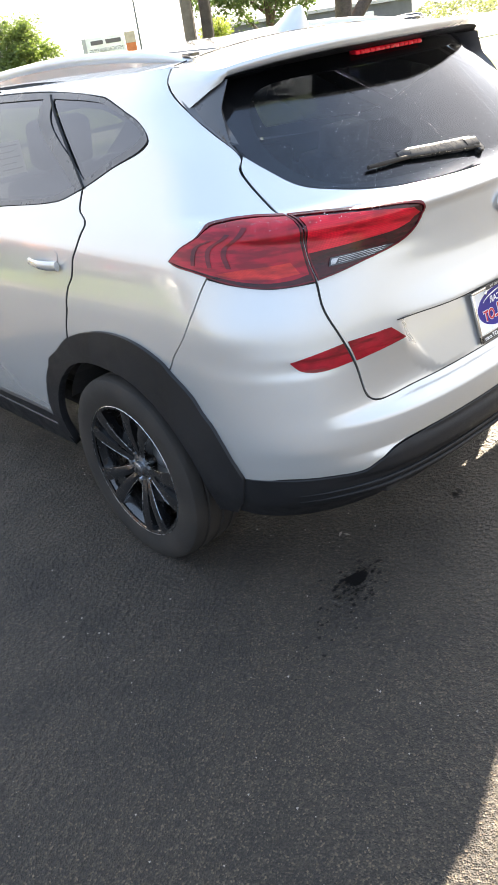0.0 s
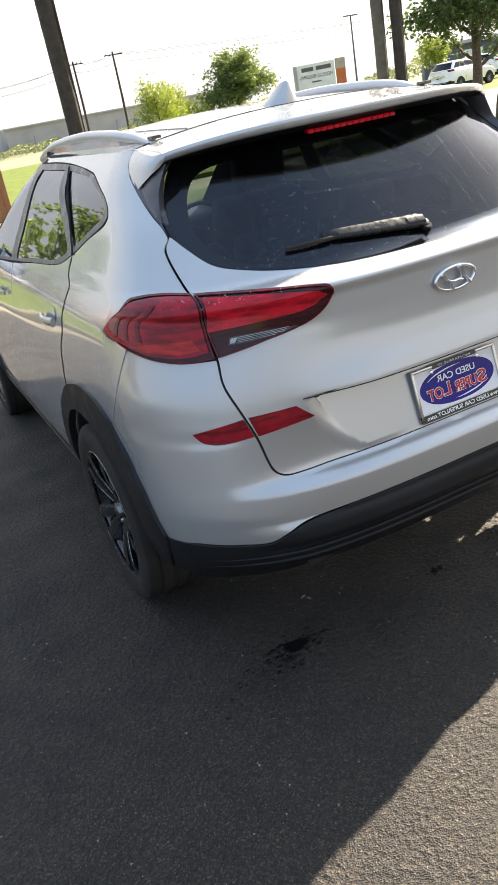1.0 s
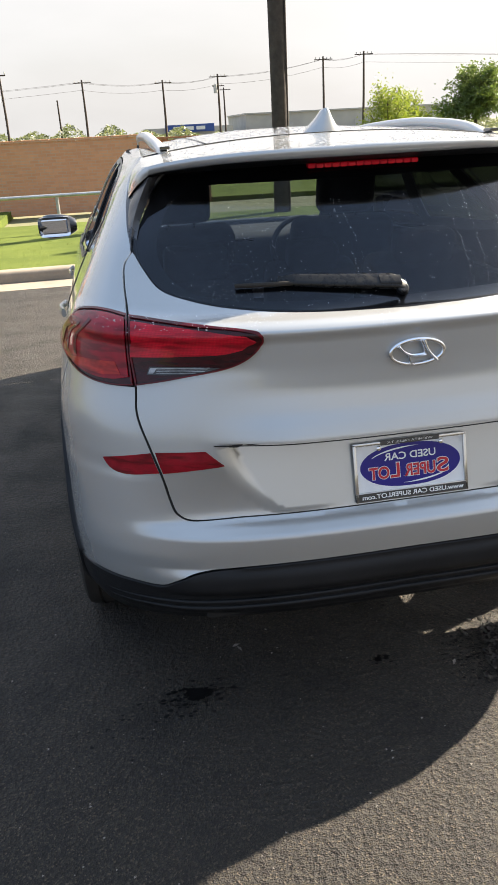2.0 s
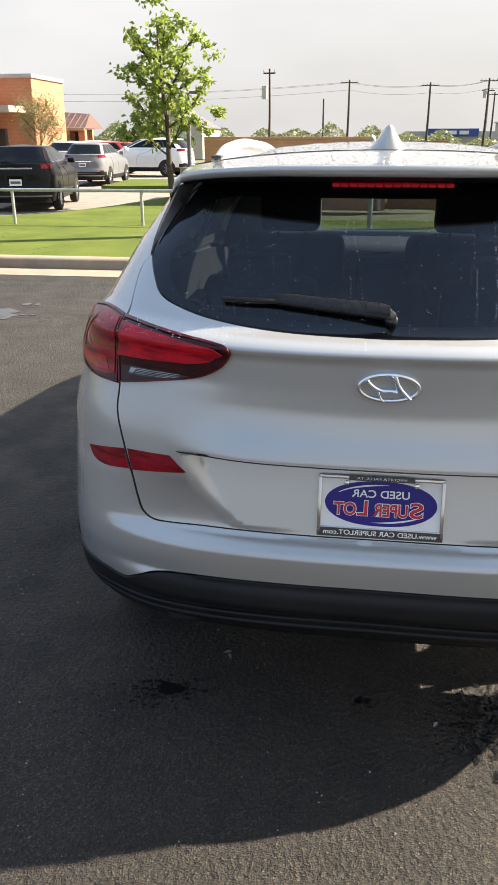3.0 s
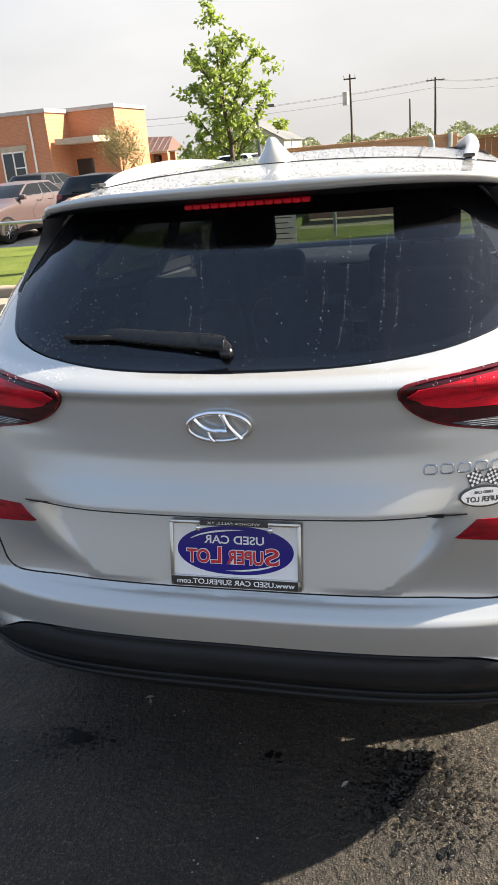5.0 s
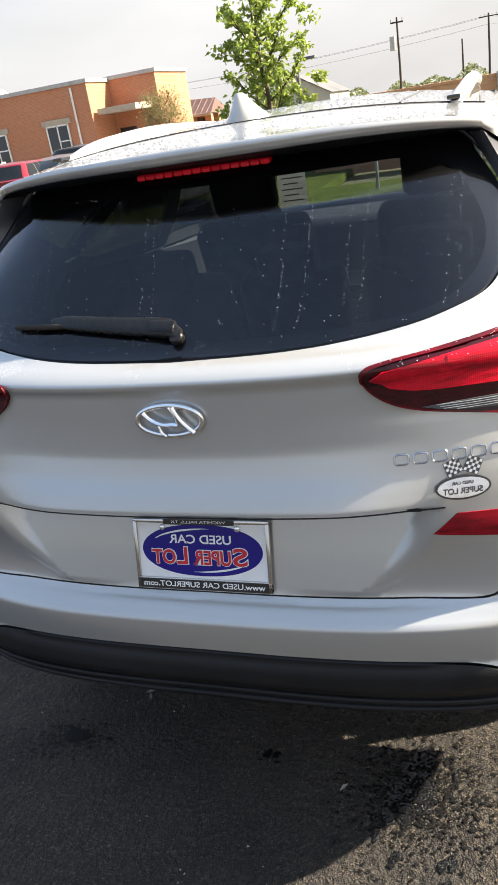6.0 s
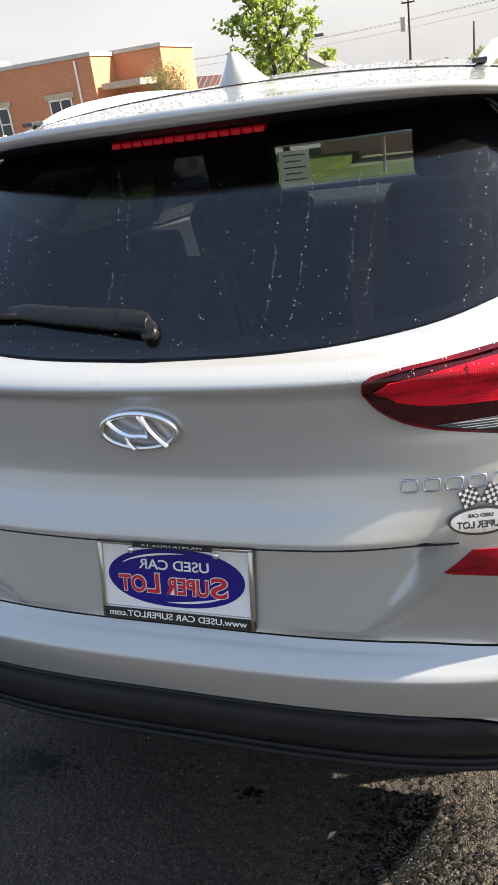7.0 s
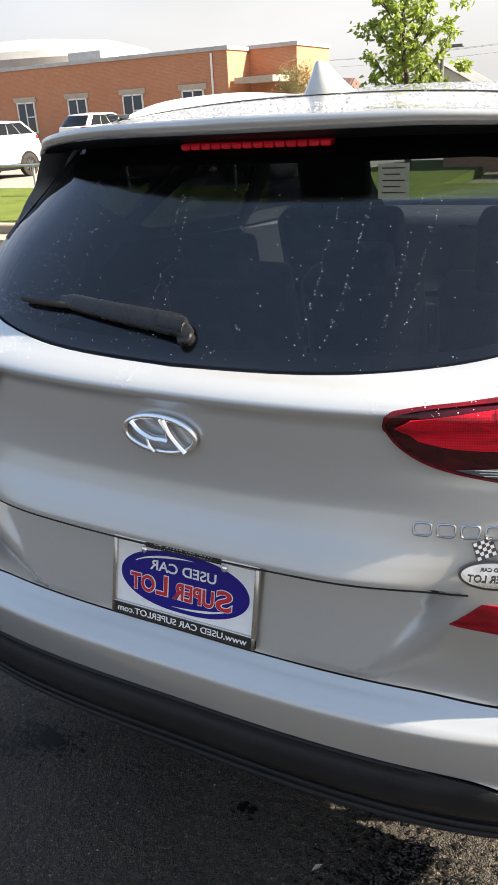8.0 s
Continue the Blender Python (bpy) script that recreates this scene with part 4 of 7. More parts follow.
rings = spoiler_side(-1) + [lip_ring(x) for x in xs] + spoiler_side(1)[::-1]
part("lip", loft_bm(rings, closed=False, cap=False), SILVER, spoiler, smooth=75)
rings = []
for x in xs:
    k = abs(x)
    l, z = LIP(k), LIP_Z(k)
    deep = lip_depth(k)
    tx = x * .93
    # the glass's place at this x
    s_, n_ = 1.545, SQUARE(1.545)
    back = TAIL(s_) + CORNER(s_) * (1 - (1 - min(abs(tx) / HALF(s_), .999) ** n_) ** (1 / n_))
    rings.append([(x * .998, l + .006, z - deep - .004), (x * .985, l + .4 * (back - l), z - deep - .010), (tx, max(back - .004, l + .02), 1.545 - .012 * (k / .62) ** 2), (tx, max(back + .02, l + .04), 1.540), (tx, max(back + .016, l + .05), 1.500)])
part("spoiler_underside", loft_bm(rings, closed=False, cap=False), CLAD, spoiler, "black underside", smooth=70)
BRAKE = material("brake_lens", (.75, .012, .03), .25, 0, .3, .2)
brake = part("brake_lamp", box_bm((.322, .022, .0125), (-.003, .408, 1.5385), .004), RED_BRIGHT, spoiler, "red high brake lamp")
for k in range(14):
    part("led_cell", box_bm((.0215, .008, .0125), (-.003 - .150 + .0231 * k, .3955, 1.537), .005), BRAKE, brake)

# shark fin
fin_rings = []
for t in np.linspace(0, 1, 12):
    z = .070 * t
    round_ = math.sqrt(max(0.0, 1 - max(0, (t - .86) / .155) ** 2))
    half = (.042 * (1 - t) ** 1.45 + .0215 * (1 - .40 * t)) * (.35 + .65 * round_)
    back, front = .728 + .010 * t ** 1.5 + .004 * (1 - round_), .918 - .132 * t ** .85 - .012 * (1 - round_)
    ring_ = []
    for k in range(16):
        a = 2 * math.pi * k / 16
        ring_.append((-.008 + half * math.sin(a), (back + front) / 2 - (front - back) / 2 * math.cos(a), 1.619 + z + .006 * ((back + front) / 2 - .8)))
    fin_rings.append(ring_)
part("antenna_fin", loft_bm(fin_rings), SILVER, car, "silver shark-fin aerial", smooth=50)

# roof rails
RAIL_Z = pchip([.685, .74, .85, 1.05, 1.4, 1.9, 2.2, 2.32], [1.593, 1.602, 1.617, 1.634, 1.645, 1.632, 1.604, 1.578])
for s in (1, -1):
    rings = []
    for y in np.linspace(.69, 2.32, 44):
        z = RAIL_Z(y)
        x = -s * (.532 + .014 * ease(.69, 1.0, y) - .03 * ease(1.6, 2.32, y))
        w_, h_ = .019, .009 + .009 * ease(.69, .9, y)
        rings.append([(x + w_ * math.cos(a), y, z - .012 + h_ * math.sin(a)) for a in (2 * math.pi * k / 12 for k in range(12))])
    rail = part("roof_rail", loft_bm(rings), material("satin_rail", (.50, .51, .52), .36, .35, .3), car, "satin silver roof rail", smooth=50)
    skirt = [[(-s * (.536 + .010 * ease(.69, 1.0, y) - .03 * ease(1.6, 2.32, y)) + d, y, z_) for d, z_ in ((-.010, 1.572), (-.010, RAIL_Z(y) - .016), (.010, RAIL_Z(y) - .016), (.010, 1.572))] for y in np.linspace(.70, 2.30, 30)]
    part("rail_web", loft_bm(skirt), SILVER, rail, smooth=50)
    part("rail_foot", box_bm((.030, .05, .010), (-s * .530, .700, 1.600), .003), GLOSS_BLACK, rail, "black end cap")

WIPER = worn("wiper_black", (.007, .007, .008), (.011, .011, .011), 30, .30, 0, .05, 300)
bsdf(WIPER).inputs["Specular IOR Level"].default_value = .30


# wiper: arm housing and blade lying along the window's foot
def glass_at(x, z, off=0.0):
    n_ = SQUARE(z)
    y = TAIL(z) + CORNER(z) * (1 - (1 - min(abs(x) / HALF(z), .999) ** n_) ** (1 / n_))
    return Vector((x, y - off * .72, z + off * .69))


# side fins: blades that stand out beyond the window between the spoiler's ends and the pillar
FIN_A = [pchip([0, .5, 1], [-.658, -.668, -.670]), pchip([0, .5, 1], [.594, .500, .430]), pchip([0, .5, 1], [1.464, 1.418, 1.376])]
FIN_B = [pchip([0, .4, .7, 1], [-.600, -.632, -.652, -.667]), pchip([0, .4, .7, 1], [.474, .476, .450, .420]), pchip([0, .4, .7, 1], [1.530, 1.468, 1.424, 1.374])]
for s in (1, -1):
    rings = []
    for t in np.linspace(0, 1, 14):
        a, b = Vector([f(t) for f in FIN_A]), Vector([f(t) for f in FIN_B])
        c_ = glass_at(b.x + .035 - .02 * t, b.z, .0)
        ring_ = [a, a.lerp(b, .5) + Vector((-.004, -.004, 0)), b, b + Vector((.006, .004, 0)), c_, a.lerp(c_, .5) + Vector((.01, .03, 0))]
        rings.append([Vector((p.x * s, p.y, p.z)) for p in ring_])
    part("window_fin", loft_bm(rings), TRIM, tailgate, "black plastic fin", smooth=40)

def squarish(c_, r1, r2, n=18, power=.55):
    """A rounded box section in the window's plane and off it."""
    u_, v_ = Vector((0, .69, .72)), Vector((0, -.72, .69))
    f = lambda q: math.copysign(abs(q) ** power, q)
    return [c_ + u_ * r1 * f(math.cos(a)) + v_ * r2 * f(math.sin(a)) for a in (2 * math.pi * k / n for k in range(n))]


rings = []
for t in np.linspace(0, 1, 30):
    x = .013 - .328 * t
    end = ease(-.02, .10, t)
    c_ = glass_at(x, 1.2505 + .0235 * t - .010 * (1 - end), .0108 - .0015 * t - .005 * (1 - end))
    tip = 1 - .50 * ease(.86, 1.0, t)
    rings.append(squarish(c_, (.0222 - .0065 * t) * tip * (.55 + .45 * end), (.0100 - .002 * t) * tip * (.6 + .4 * end)))
wiper_arm = part("wiper_arm", loft_bm(rings), WIPER, car, "black rear wiper arm", smooth=38)
part("arm_cover", loft_bm([squarish(glass_at(-.002 - .056 * t, 1.2515 + .0035 * t, .0145 - .0008 * t), .0150, .0080) for t in np.linspace(0, 1, 8)]), WIPER, wiper_arm, "raised cap over the pivot", smooth=38)
rings = [squarish(glass_at(-.235 - .190 * t, 1.2655 - .0015 * t, .010), .0062 - .0012 * t, .0055, 10, .7) for t in np.linspace(0, 1, 14)]
part("wiper_blade", loft_bm(rings), RUBBER, wiper_arm, "black rubber blade", smooth=60)
own = revolve_bm([(.0, -.008), (.012, -.008), (.015, -.005), (.016, .012), (.0, .012)], 20)
bmesh.ops.transform(own, matrix=Matrix.Translation(glass_at(.002, 1.238, .005)) @ pose(0, 0, 0, -44, 0, 0) @ pose(0, 0, 0, 0, 0, 90), verts=own.verts)
part("wiper_pivot", own, WIPER, wiper_arm, smooth=40)

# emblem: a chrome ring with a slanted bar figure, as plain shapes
emblem_m = Matrix.Translation((.002, -.018, 1.103)) @ pose(0, 0, 0, 2)
EW, EH = .076, .037
rings = []
for k in range(49):
    a = 2 * math.pi * k / 48
    c_ = Vector((EW * .93 * math.cos(a), 0, EH * .88 * math.sin(a)))
    nrm = Vector((math.cos(a) / EW, 0, math.sin(a) / EH)).normalized()
    w_ = .0055
    rings.append([emblem_m @ (c_ + nrm * w_ * math.cos(b) + Vector((0, -.006 * math.sin(b), 0))) for b in (2 * math.pi * j / 8 for j in range(8))])
emblem = part("emblem", loft_bm(rings, cap=False), CHROME, tailgate, "oval chrome emblem", smooth=60)
for pts_, w_ in (([(-.052, .020), (-.036, .004), (-.014, -.006), (.008, -.006), (.020, -.008)], .0085), ([(-.024, -.008), (-.018, -.024), (-.010, -.032)], .0065), ([(.014, .031), (.028, .002), (.052, -.025)], .0080), ([(.006, .030), (.016, .012), (.018, -.006)], .0050)):
    ln = smooth_line(pts_, False, 6)
    part("emblem_bar", tube_bm([emblem_m @ Vector((a, -.004, b)) for a, b in ln], w_, 8, squash=.6), CHROME, emblem, smooth=60)

# badge as a row of plain chrome frames
BADGE_CHROME = material("badge_chrome", (.50, .51, .53), .16, 1.0)
for k in range(6):
    a0 = .4505 + .0345 * k
    loop = []
    for j in range(25):
        t = 2 * math.pi * j / 24
        x = a0 + .0130 * math.copysign(abs(math.cos(t)) ** .5, math.cos(t))
        zz = .9990 + .0095 * math.copysign(abs(math.sin(t)) ** .5, math.sin(t))
        n_ = SQUARE(zz)
        swell = BULGE(zz) * (1 - ease(.20, .38, math.asin(x / HALF(zz)) * 2 / math.pi))
        loop.append(Vector((x, TAIL(zz) + CORNER(zz) * (1 - (1 - (x / HALF(zz)) ** n_) ** (1 / n_)) - .0015 - swell, zz)))
    part("badge_frame", tube_bm(loop, .0019, 6, cap=False), BADGE_CHROME, tailgate, "plain chrome badge frame", smooth=60)

# oval dealer sticker with crossed chequered flags
def tail_point(x, z, off):
    n_ = SQUARE(z)
    y = TAIL(z) + CORNER(z) * (1 - (1 - min(abs(x) / HALF(z), .999) ** n_) ** (1 / n_))
    return Vector((x, y - off - BULGE(z) * (1 - ease(.20, .38, math.asin(min(abs(x) / HALF(z), 1)) * 2 / math.pi)), z))


def decal(name, outline, mat, parent, off, label=""):
    return sheet(name, outline, lambda a, b: tail_point(a, b, 0), mat, parent, label, step=.012, rim=.0005, out=off)


BLACK_VINYL = material("black_vinyl", (.012, .012, .012), .3, 0, .5)
oval = lambda cx, cz, a, b: [(cx + a * math.cos(t), cz + b * math.sin(t)) for t in np.linspace(0, 2 * math.pi, 40, endpoint=False)]
FOIL = worn("silver_foil", (.72, .72, .73), (.6, .6, .61), 60, .15, 1.0, .02, 500)
sticker = decal("dealer_sticker", oval(.560, .938, .050, .0215), BLACK_VINYL, tailgate, .0008, "black and white oval sticker with chequered flags")
decal("sticker_field", oval(.560, .938, .046, .0180), FOIL, sticker, .0013)
for cx, way in ((.5425, -1), (.5775, 1)):
    ca, sa = math.cos(.42 * way), math.sin(.42 * way)
    turned = lambda a, b: (cx + a * ca + b * sa, .9745 + b * ca - a * sa * way * way)
    flag = decal("flag", [turned(a, b) for a, b in ((-.0145, -.0135), (.0145, -.0135), (.0145, .0150), (-.0145, .0150))], BLACK_VINYL, sticker, .0010)
    for i in range(5):
        for j in range(5):
            if (i + j) % 2 == 0:
                a0, b0 = -.0132 + .0053 * i, -.0122 + .0053 * j
                decal("flag_square", [turned(a, b) for a, b in ((a0, b0), (a0 + .0051, b0), (a0 + .0051, b0 + .0051), (a0, b0 + .0051))], FOIL, flag, .0015)
for z_, w_, word, h_ in ((.9475, .040, "USED CAR", .008), (.9335, .074, "SUPER LOT", .0155)):
    tx_ = (tail_point(.58, z_, 0) - tail_point(.54, z_, 0)).normalized()
    tz_ = (tail_point(.56, z_ + .01, 0) - tail_point(.56, z_ - .01, 0)).normalized()
    m_ = Matrix((tx_, tz_.cross(tx_).normalized(), tz_)).transposed().to_4x4()
    m_.translation = tail_point(.56, z_, .0032)
    writing("lettering", word, h_, BLACK_VINYL, sticker, m_, .0003, True, 1.0, width=w_, bold=.0002)

# dealer plate in its frame, leaning with the tailgate's recess
plate_m = Matrix.Translation((.003, .0005, .775)) @ pose(0, 0, 0, -14.4)
PLATE_BLUE = material("plate_blue", (.014, .008, .19), .3, 0, .15, .25)
PLATE_WHITE = worn("plate_white", (.82, .82, .82), (.75, .75, .75), 20, .35, 0, .02, 200)
PLATE_RED = material("plate_red", (.52, .015, .03), .35)
FRAME_BLACK = material("plate_frame_black", (.012, .012, .013), .3, 0, .4)
plate = part("dealer_plate", box_bm((.306, .003, .153), (0, 0, 0), .001, plate_m), PLATE_WHITE, tailgate, "white dealer plate with a blue oval")
fr_bm = bmesh.new()
for sz, at in (((.320, .008, .009), (0, -.003, .076)), ((.009, .008, .160), (-.1555, -.003, 0)), ((.009, .008, .160), (.1555, -.003, 0)), ((.320, .008, .026), (0, -.003, -.0675))):
    box_bm(sz, at, .0025, plate_m, fr_bm)
plate_frame = part("plate_frame", fr_bm, material("dark_chrome", (.55, .54, .52), .14, 1.0), plate, "dark chrome plate frame", smooth=40)
part("frame_strip", box_bm((.306, .0015, .022), (0, -.0078, -.0675), .0004, plate_m), FRAME_BLACK, plate_frame, "black lower strip with small lettering")
part("frame_strip", box_bm((.166, .0015, .0125), (0, -.0078, .0755), .0004, plate_m), FRAME_BLACK, plate_frame, "black upper tab")


def plate_shape(name, pts_, mat, off, parent=None):
    bm_ = bmesh.new()
    vs = [bm_.verts.new(plate_m @ Vector((a, -off, b))) for a, b in pts_]
    back_ = [bm_.verts.new(plate_m @ Vector((a, -off + .0012, b))) for a, b in pts_]
    bm_.faces.new(vs)
    for i in range(len(vs)):
        j = (i + 1) % len(vs)
        bm_.faces.new((vs[i], back_[i], back_[j], vs[j]))
    return part(name, bm_, mat, parent or plate)


plate_shape("blue_oval", [(.142 * math.copysign(abs(math.cos(t)) ** .85, math.cos(t)), .010 + .0585 * math.sin(t)) for t in np.linspace(0, 2 * math.pi, 64, endpoint=False)], PLATE_BLUE, .0024)
for sgn in (1, -1):
    arc = np.linspace(.55, 1.75, 20)
    o_ = [(-sgn * .128 * math.cos(t), .010 + sgn * .050 * math.sin(t)) for t in arc]
    i_ = [(-sgn * .124 * math.cos(t), .010 + sgn * (.050 - .0045 * math.sin((t - .55) / 1.2 * math.pi)) * math.sin(t)) for t in arc]
    plate_shape("white_swash", o_ + i_[::-1], PLATE_WHITE, .0031)
writing("lettering", "USED CAR", .0275, PLATE_WHITE, plate, plate_m @ Matrix.Translation((0, -.0034, .0345)), .0004, True, 1.0, width=.146, bold=.0004)
for word, h_, x0, z0, w_ in (("S", .055, .0905, -.0045, .033), ("UPER", .045, .0265, -.0075, .088), ("L", .055, -.0440, -.0045, .026), ("OT", .045, -.0895, -.0075, .056)):
    writing("lettering_edge", word, h_, PLATE_WHITE, plate, plate_m @ Matrix.Translation((x0, -.0032, z0)), .0004, True, 1.0, width=w_ + .004, bold=.0026)
    writing("lettering", word, h_, PLATE_RED, plate, plate_m @ Matrix.Translation((x0, -.0044, z0)), .0004, True, 1.0, width=w_, bold=.0010)
writing("lettering", "www.USED CAR SUPERLOT.com", .0175, PLATE_WHITE, plate_frame, plate_m @ Matrix.Translation((0, -.0089, -.0675)), .0004, True, 1.0, width=.288, bold=.0002)
writing("lettering", "WICHITA FALLS, TX", .0085, PLATE_WHITE, plate_frame, plate_m @ Matrix.Translation((0, -.0089, .0755)), .0003, True, 1.0, width=.128)
for x0 in (-.088, .088):
    own = revolve_bm([(.0, -.004), (.004, -.004), (.0065, -.002), (.0065, .002)], 14)
    bmesh.ops.transform(own, matrix=plate_m @ Matrix.Translation((x0, -.004, .062)) @ pose(0, 0, 0, 0, 0, 90), verts=own.verts)
    part("screw", own, CHROME, plate, smooth=40)

# door handles
for s, dr in ((1, rear_doors[0]), (-1, rear_doors[1])):
    cup = [(flat_u(uy(1.178 + .066 * math.cos(t), 1.046)), 1.044 + .050 * math.sin(t)) for t in np.linspace(0, 2 * math.pi, 30, endpoint=False)]
    panel("handle_cup", cup if s > 0 else flip_line(cup), SILVER, dr, step=.012, out=.0025, rim=.001)
    rings = []
    for t in np.linspace(0, 1, 14):
        y = 1.085 + .19 * t
        off = .012 + .018 * math.sin(math.pi * min(max(t, .06), .94))
        p = skin(s * uy(y, 1.048), 1.048)
        rings.append([p + Vector((-s * (off + .009 * math.cos(a)), 0, (.017 - .004 * t) * math.sin(a))) for a in (2 * math.pi * k / 10 for k in range(10))])
    part("door_handle", loft_bm(rings), SILVER, dr, "body-coloured handle", smooth=50)
for s, dr in ((1, front_doors[0]), (-1, front_doors[1])):
    rings = []
    for t in np.linspace(0, 1, 14):
        y = 2.08 + .19 * t
        off = .010 + .016 * math.sin(math.pi * min(max(t, .06), .94))
        p = skin(s * uy(y, 1.03), 1.03)
        rings.append([p + Vector((-s * (off + .007 * math.cos(a)), 0, .0125 * math.sin(a))) for a in (2 * math.pi * k / 10 for k in range(10))])
    part("door_handle", loft_bm(rings), SILVER, dr, "body-coloured handle", smooth=50)
    # mirror
    base = skin(s * uy(2.92, 1.14), 1.14)
    rings = []
    for t in np.linspace(0, 1, 12):
        c_ = base + Vector((-s * (.03 + .21 * t), .01 - .02 * t, .05))
        h_ = .075 * (1 - .5 * abs(2 * t - 1) ** 3) * (.75 + .25 * t)
        rings.append([c_ + Vector((0, .05 * math.cos(a) + .02, h_ * math.sin(a))) for a in (2 * math.pi * k / 14 for k in range(14))])
    mir = part("door_mirror", loft_bm(rings), GLOSS_BLACK, dr, "black door mirror", smooth=60)
    part("mirror_glass", box_bm((.17, .004, .105), tuple(base + Vector((-s * .15, -.033, .052))), .02), CHROME, mir, "mirror glass")

# wheels
TYRE = [(.232, -.098), (.250, -.106), (.285, -.1125), (.318, -.110), (.334, -.100), (.340, -.085), (.341, -.060), (.336, -.056), (.336, -.052), (.342, -.048), (.3425, -.012), (.337, -.008), (.337, .008), (.3425, .012), (.342, .048), (.336, .052), (.336, .056), (.341, .06), (.340, .085), (.334, .100), (.318, .110), (.285, .1125), (.250, .106), (.232, .098)]
RIM = [(.232, -.100), (.240, -.104), (.242, -.098), (.226, -.086), (.215, -.06), (.210, .0), (.215, .06), (.232, .098)]


def wheel_at(x, y, s):
    """A wheel with its outer face towards -x where s is 1."""
    m = Matrix.Translation((x, y, .342)) @ (Matrix.Identity(4) if s > 0 else pose(0, 0, 0, 0, 0, 180))
    w = new("wheel")
    w.parent, w.matrix_local = car, m @ Matrix.Diagonal((1, 1.028, 1.028, 1))
    tagged(w, "black tyre on a black and machined five-spoke alloy rim")
    tyre = part("tyre", revolve_bm(TYRE, 72), RUBBER, w, "black rubber tyre", smooth=35)
    rim = part("rim", revolve_bm(RIM, 64), PIANO, w, "glossy black alloy rim", smooth=40)
    part("rim_edge", revolve_bm([(.2405, -.1045), (.2425, -.1055), (.2445, -.1040), (.2430, -.1020)], 64), MACHINED, rim, smooth=60)
    for k in range(5):
        a = 2 * math.pi * k / 5 + .35
        R = Matrix.Rotation(a, 4, "X")
        for off in (-1, 1):
            rr = []
            for t in np.linspace(0, 1, 9):
                r = .045 + .188 * t
                half_ = .014 + .014 * t
                cx_ = off * (.014 + .040 * t ** 1.3)
                depth = -.062 - .034 * math.sin(t * 1.7)
                rr.append([R @ Vector((dx, cx_ + dy, r)) for dx, dy in ((depth - .004, -half_), (depth - .009, 0), (depth - .004, half_), (depth + .030, half_ * .8), (depth + .030, -half_ * .8))])
            sp = part("spoke", loft_bm(rr), PIANO, w, "black spoke with machined edge", smooth=30)
            ed = [R @ Vector((-.062 - .034 * math.sin(t * 1.7) - .006, off * (.014 + .040 * t ** 1.3) + off * (.012 + .013 * t), .045 + .188 * t)) for t in np.linspace(.08, .72, 9)]
            part("machined_edge", tube_bm(ed, .0013, 6), MACHINED, sp, smooth=60)
        # facet between the pair
        fc = [[R @ Vector((-.080 + dx, dy, r)) for dx, dy in ((0, -.012 - .10 * (r - .1)), (-.004, 0), (0, .012 + .10 * (r - .1)), (.02, 0))] for r in (.118, .16, .20, .226)]
        part("spoke_web", loft_bm(fc), PIANO, w, smooth=30)
        own_ = tube_bm([(-.075, 0, 0), (-.066, 0, 0)], .007, 6)
        bmesh.ops.transform(own_, matrix=Matrix.Rotation(a + .63, 4, "X") @ Matrix.Translation((0, 0, .055)), verts=own_.verts)
        part("wheel_nut", own_, CHROME, w)
    part("hub_cap", revolve_bm([(.0, -.088), (.020, -.087), (.027, -.083), (.029, -.070), (.050, -.066), (.055, -.04)], 32), MACHINED, w, "silver centre cap", smooth=40)
    part("brake_disc", revolve_bm([(.06, -.030), (.150, -.030), (.150, -.008), (.06, -.008)], 40), GALVANISED, w, smooth=40)
    return w


for s in (1, -1):
    for y in (HUB_Y, HUB_Y + WHEELBASE):
        wheel_at(-s * (.955 - .1125), y, s)
        # wheel housing
        bm_ = revolve_bm([(.43, -.115 * s), (.43, .16 * s), (.0, .16 * s)], 40)
        for v in list(bm_.verts):
            v.co.x += -s * .80
            v.co.y += y
            v.co.z += HUB_Z
        bmesh.ops.delete(bm_, geom=[v for v in bm_.verts if v.co.z < (.30 if v.co.y < y else .47)], context="VERTS")
        part("wheel_liner", bm_, UNDERSIDE, car)
        # unseen tab, added to block sun and shape the lit ground behind the wheel
        part("sun_block_tab", box_bm((.06, .012, .14), (-s * .648, y - .434, .315), .004), UNDERSIDE, car)

# underbody, rear silencer and cabin floor
part("underbody", box_bm((1.36, 3.0, .10), (0, 2.6, .32), .03), UNDERSIDE, car)
part("underbody_tail", box_bm((.90, .95, .10), (0, .65, .36), .03), UNDERSIDE, car)
part("silencer", tube_bm([(-.28, .30, .33), (.28, .30, .33)], .095, 20, squash=.7), UNDERSIDE, car, smooth=50)
part("rear_valance", box_bm((1.16, .24, .05), (0, .15, .385), .02), UNDERSIDE, car)
part("cabin_floor", box_bm((1.56, 3.0, .04), (0, 1.75, .50), .01), DARK_CABIN, car)
part("cargo_floor", box_bm((1.15, .85, .03), (0, .58, .78), .01), DARK_CABIN, car)
part("cargo_side", box_bm((.06, .9, .40), (-.66, .65, .92), .02), DARK_CABIN, car)
part("cargo_side", box_bm((.06, .9, .40), (.66, .65, .92), .02), DARK_CABIN, car)


def cushion(name, size, at, tilt, parent=car, label="", bev=.05):
    bm_ = box_bm(size, (0, 0, size[2] / 2), bev, Matrix.Translation(at) @ pose(0, 0, 0, tilt), None, 4)
    return part(name, bm_, SEAT_CLOTH, parent, label, smooth=60)


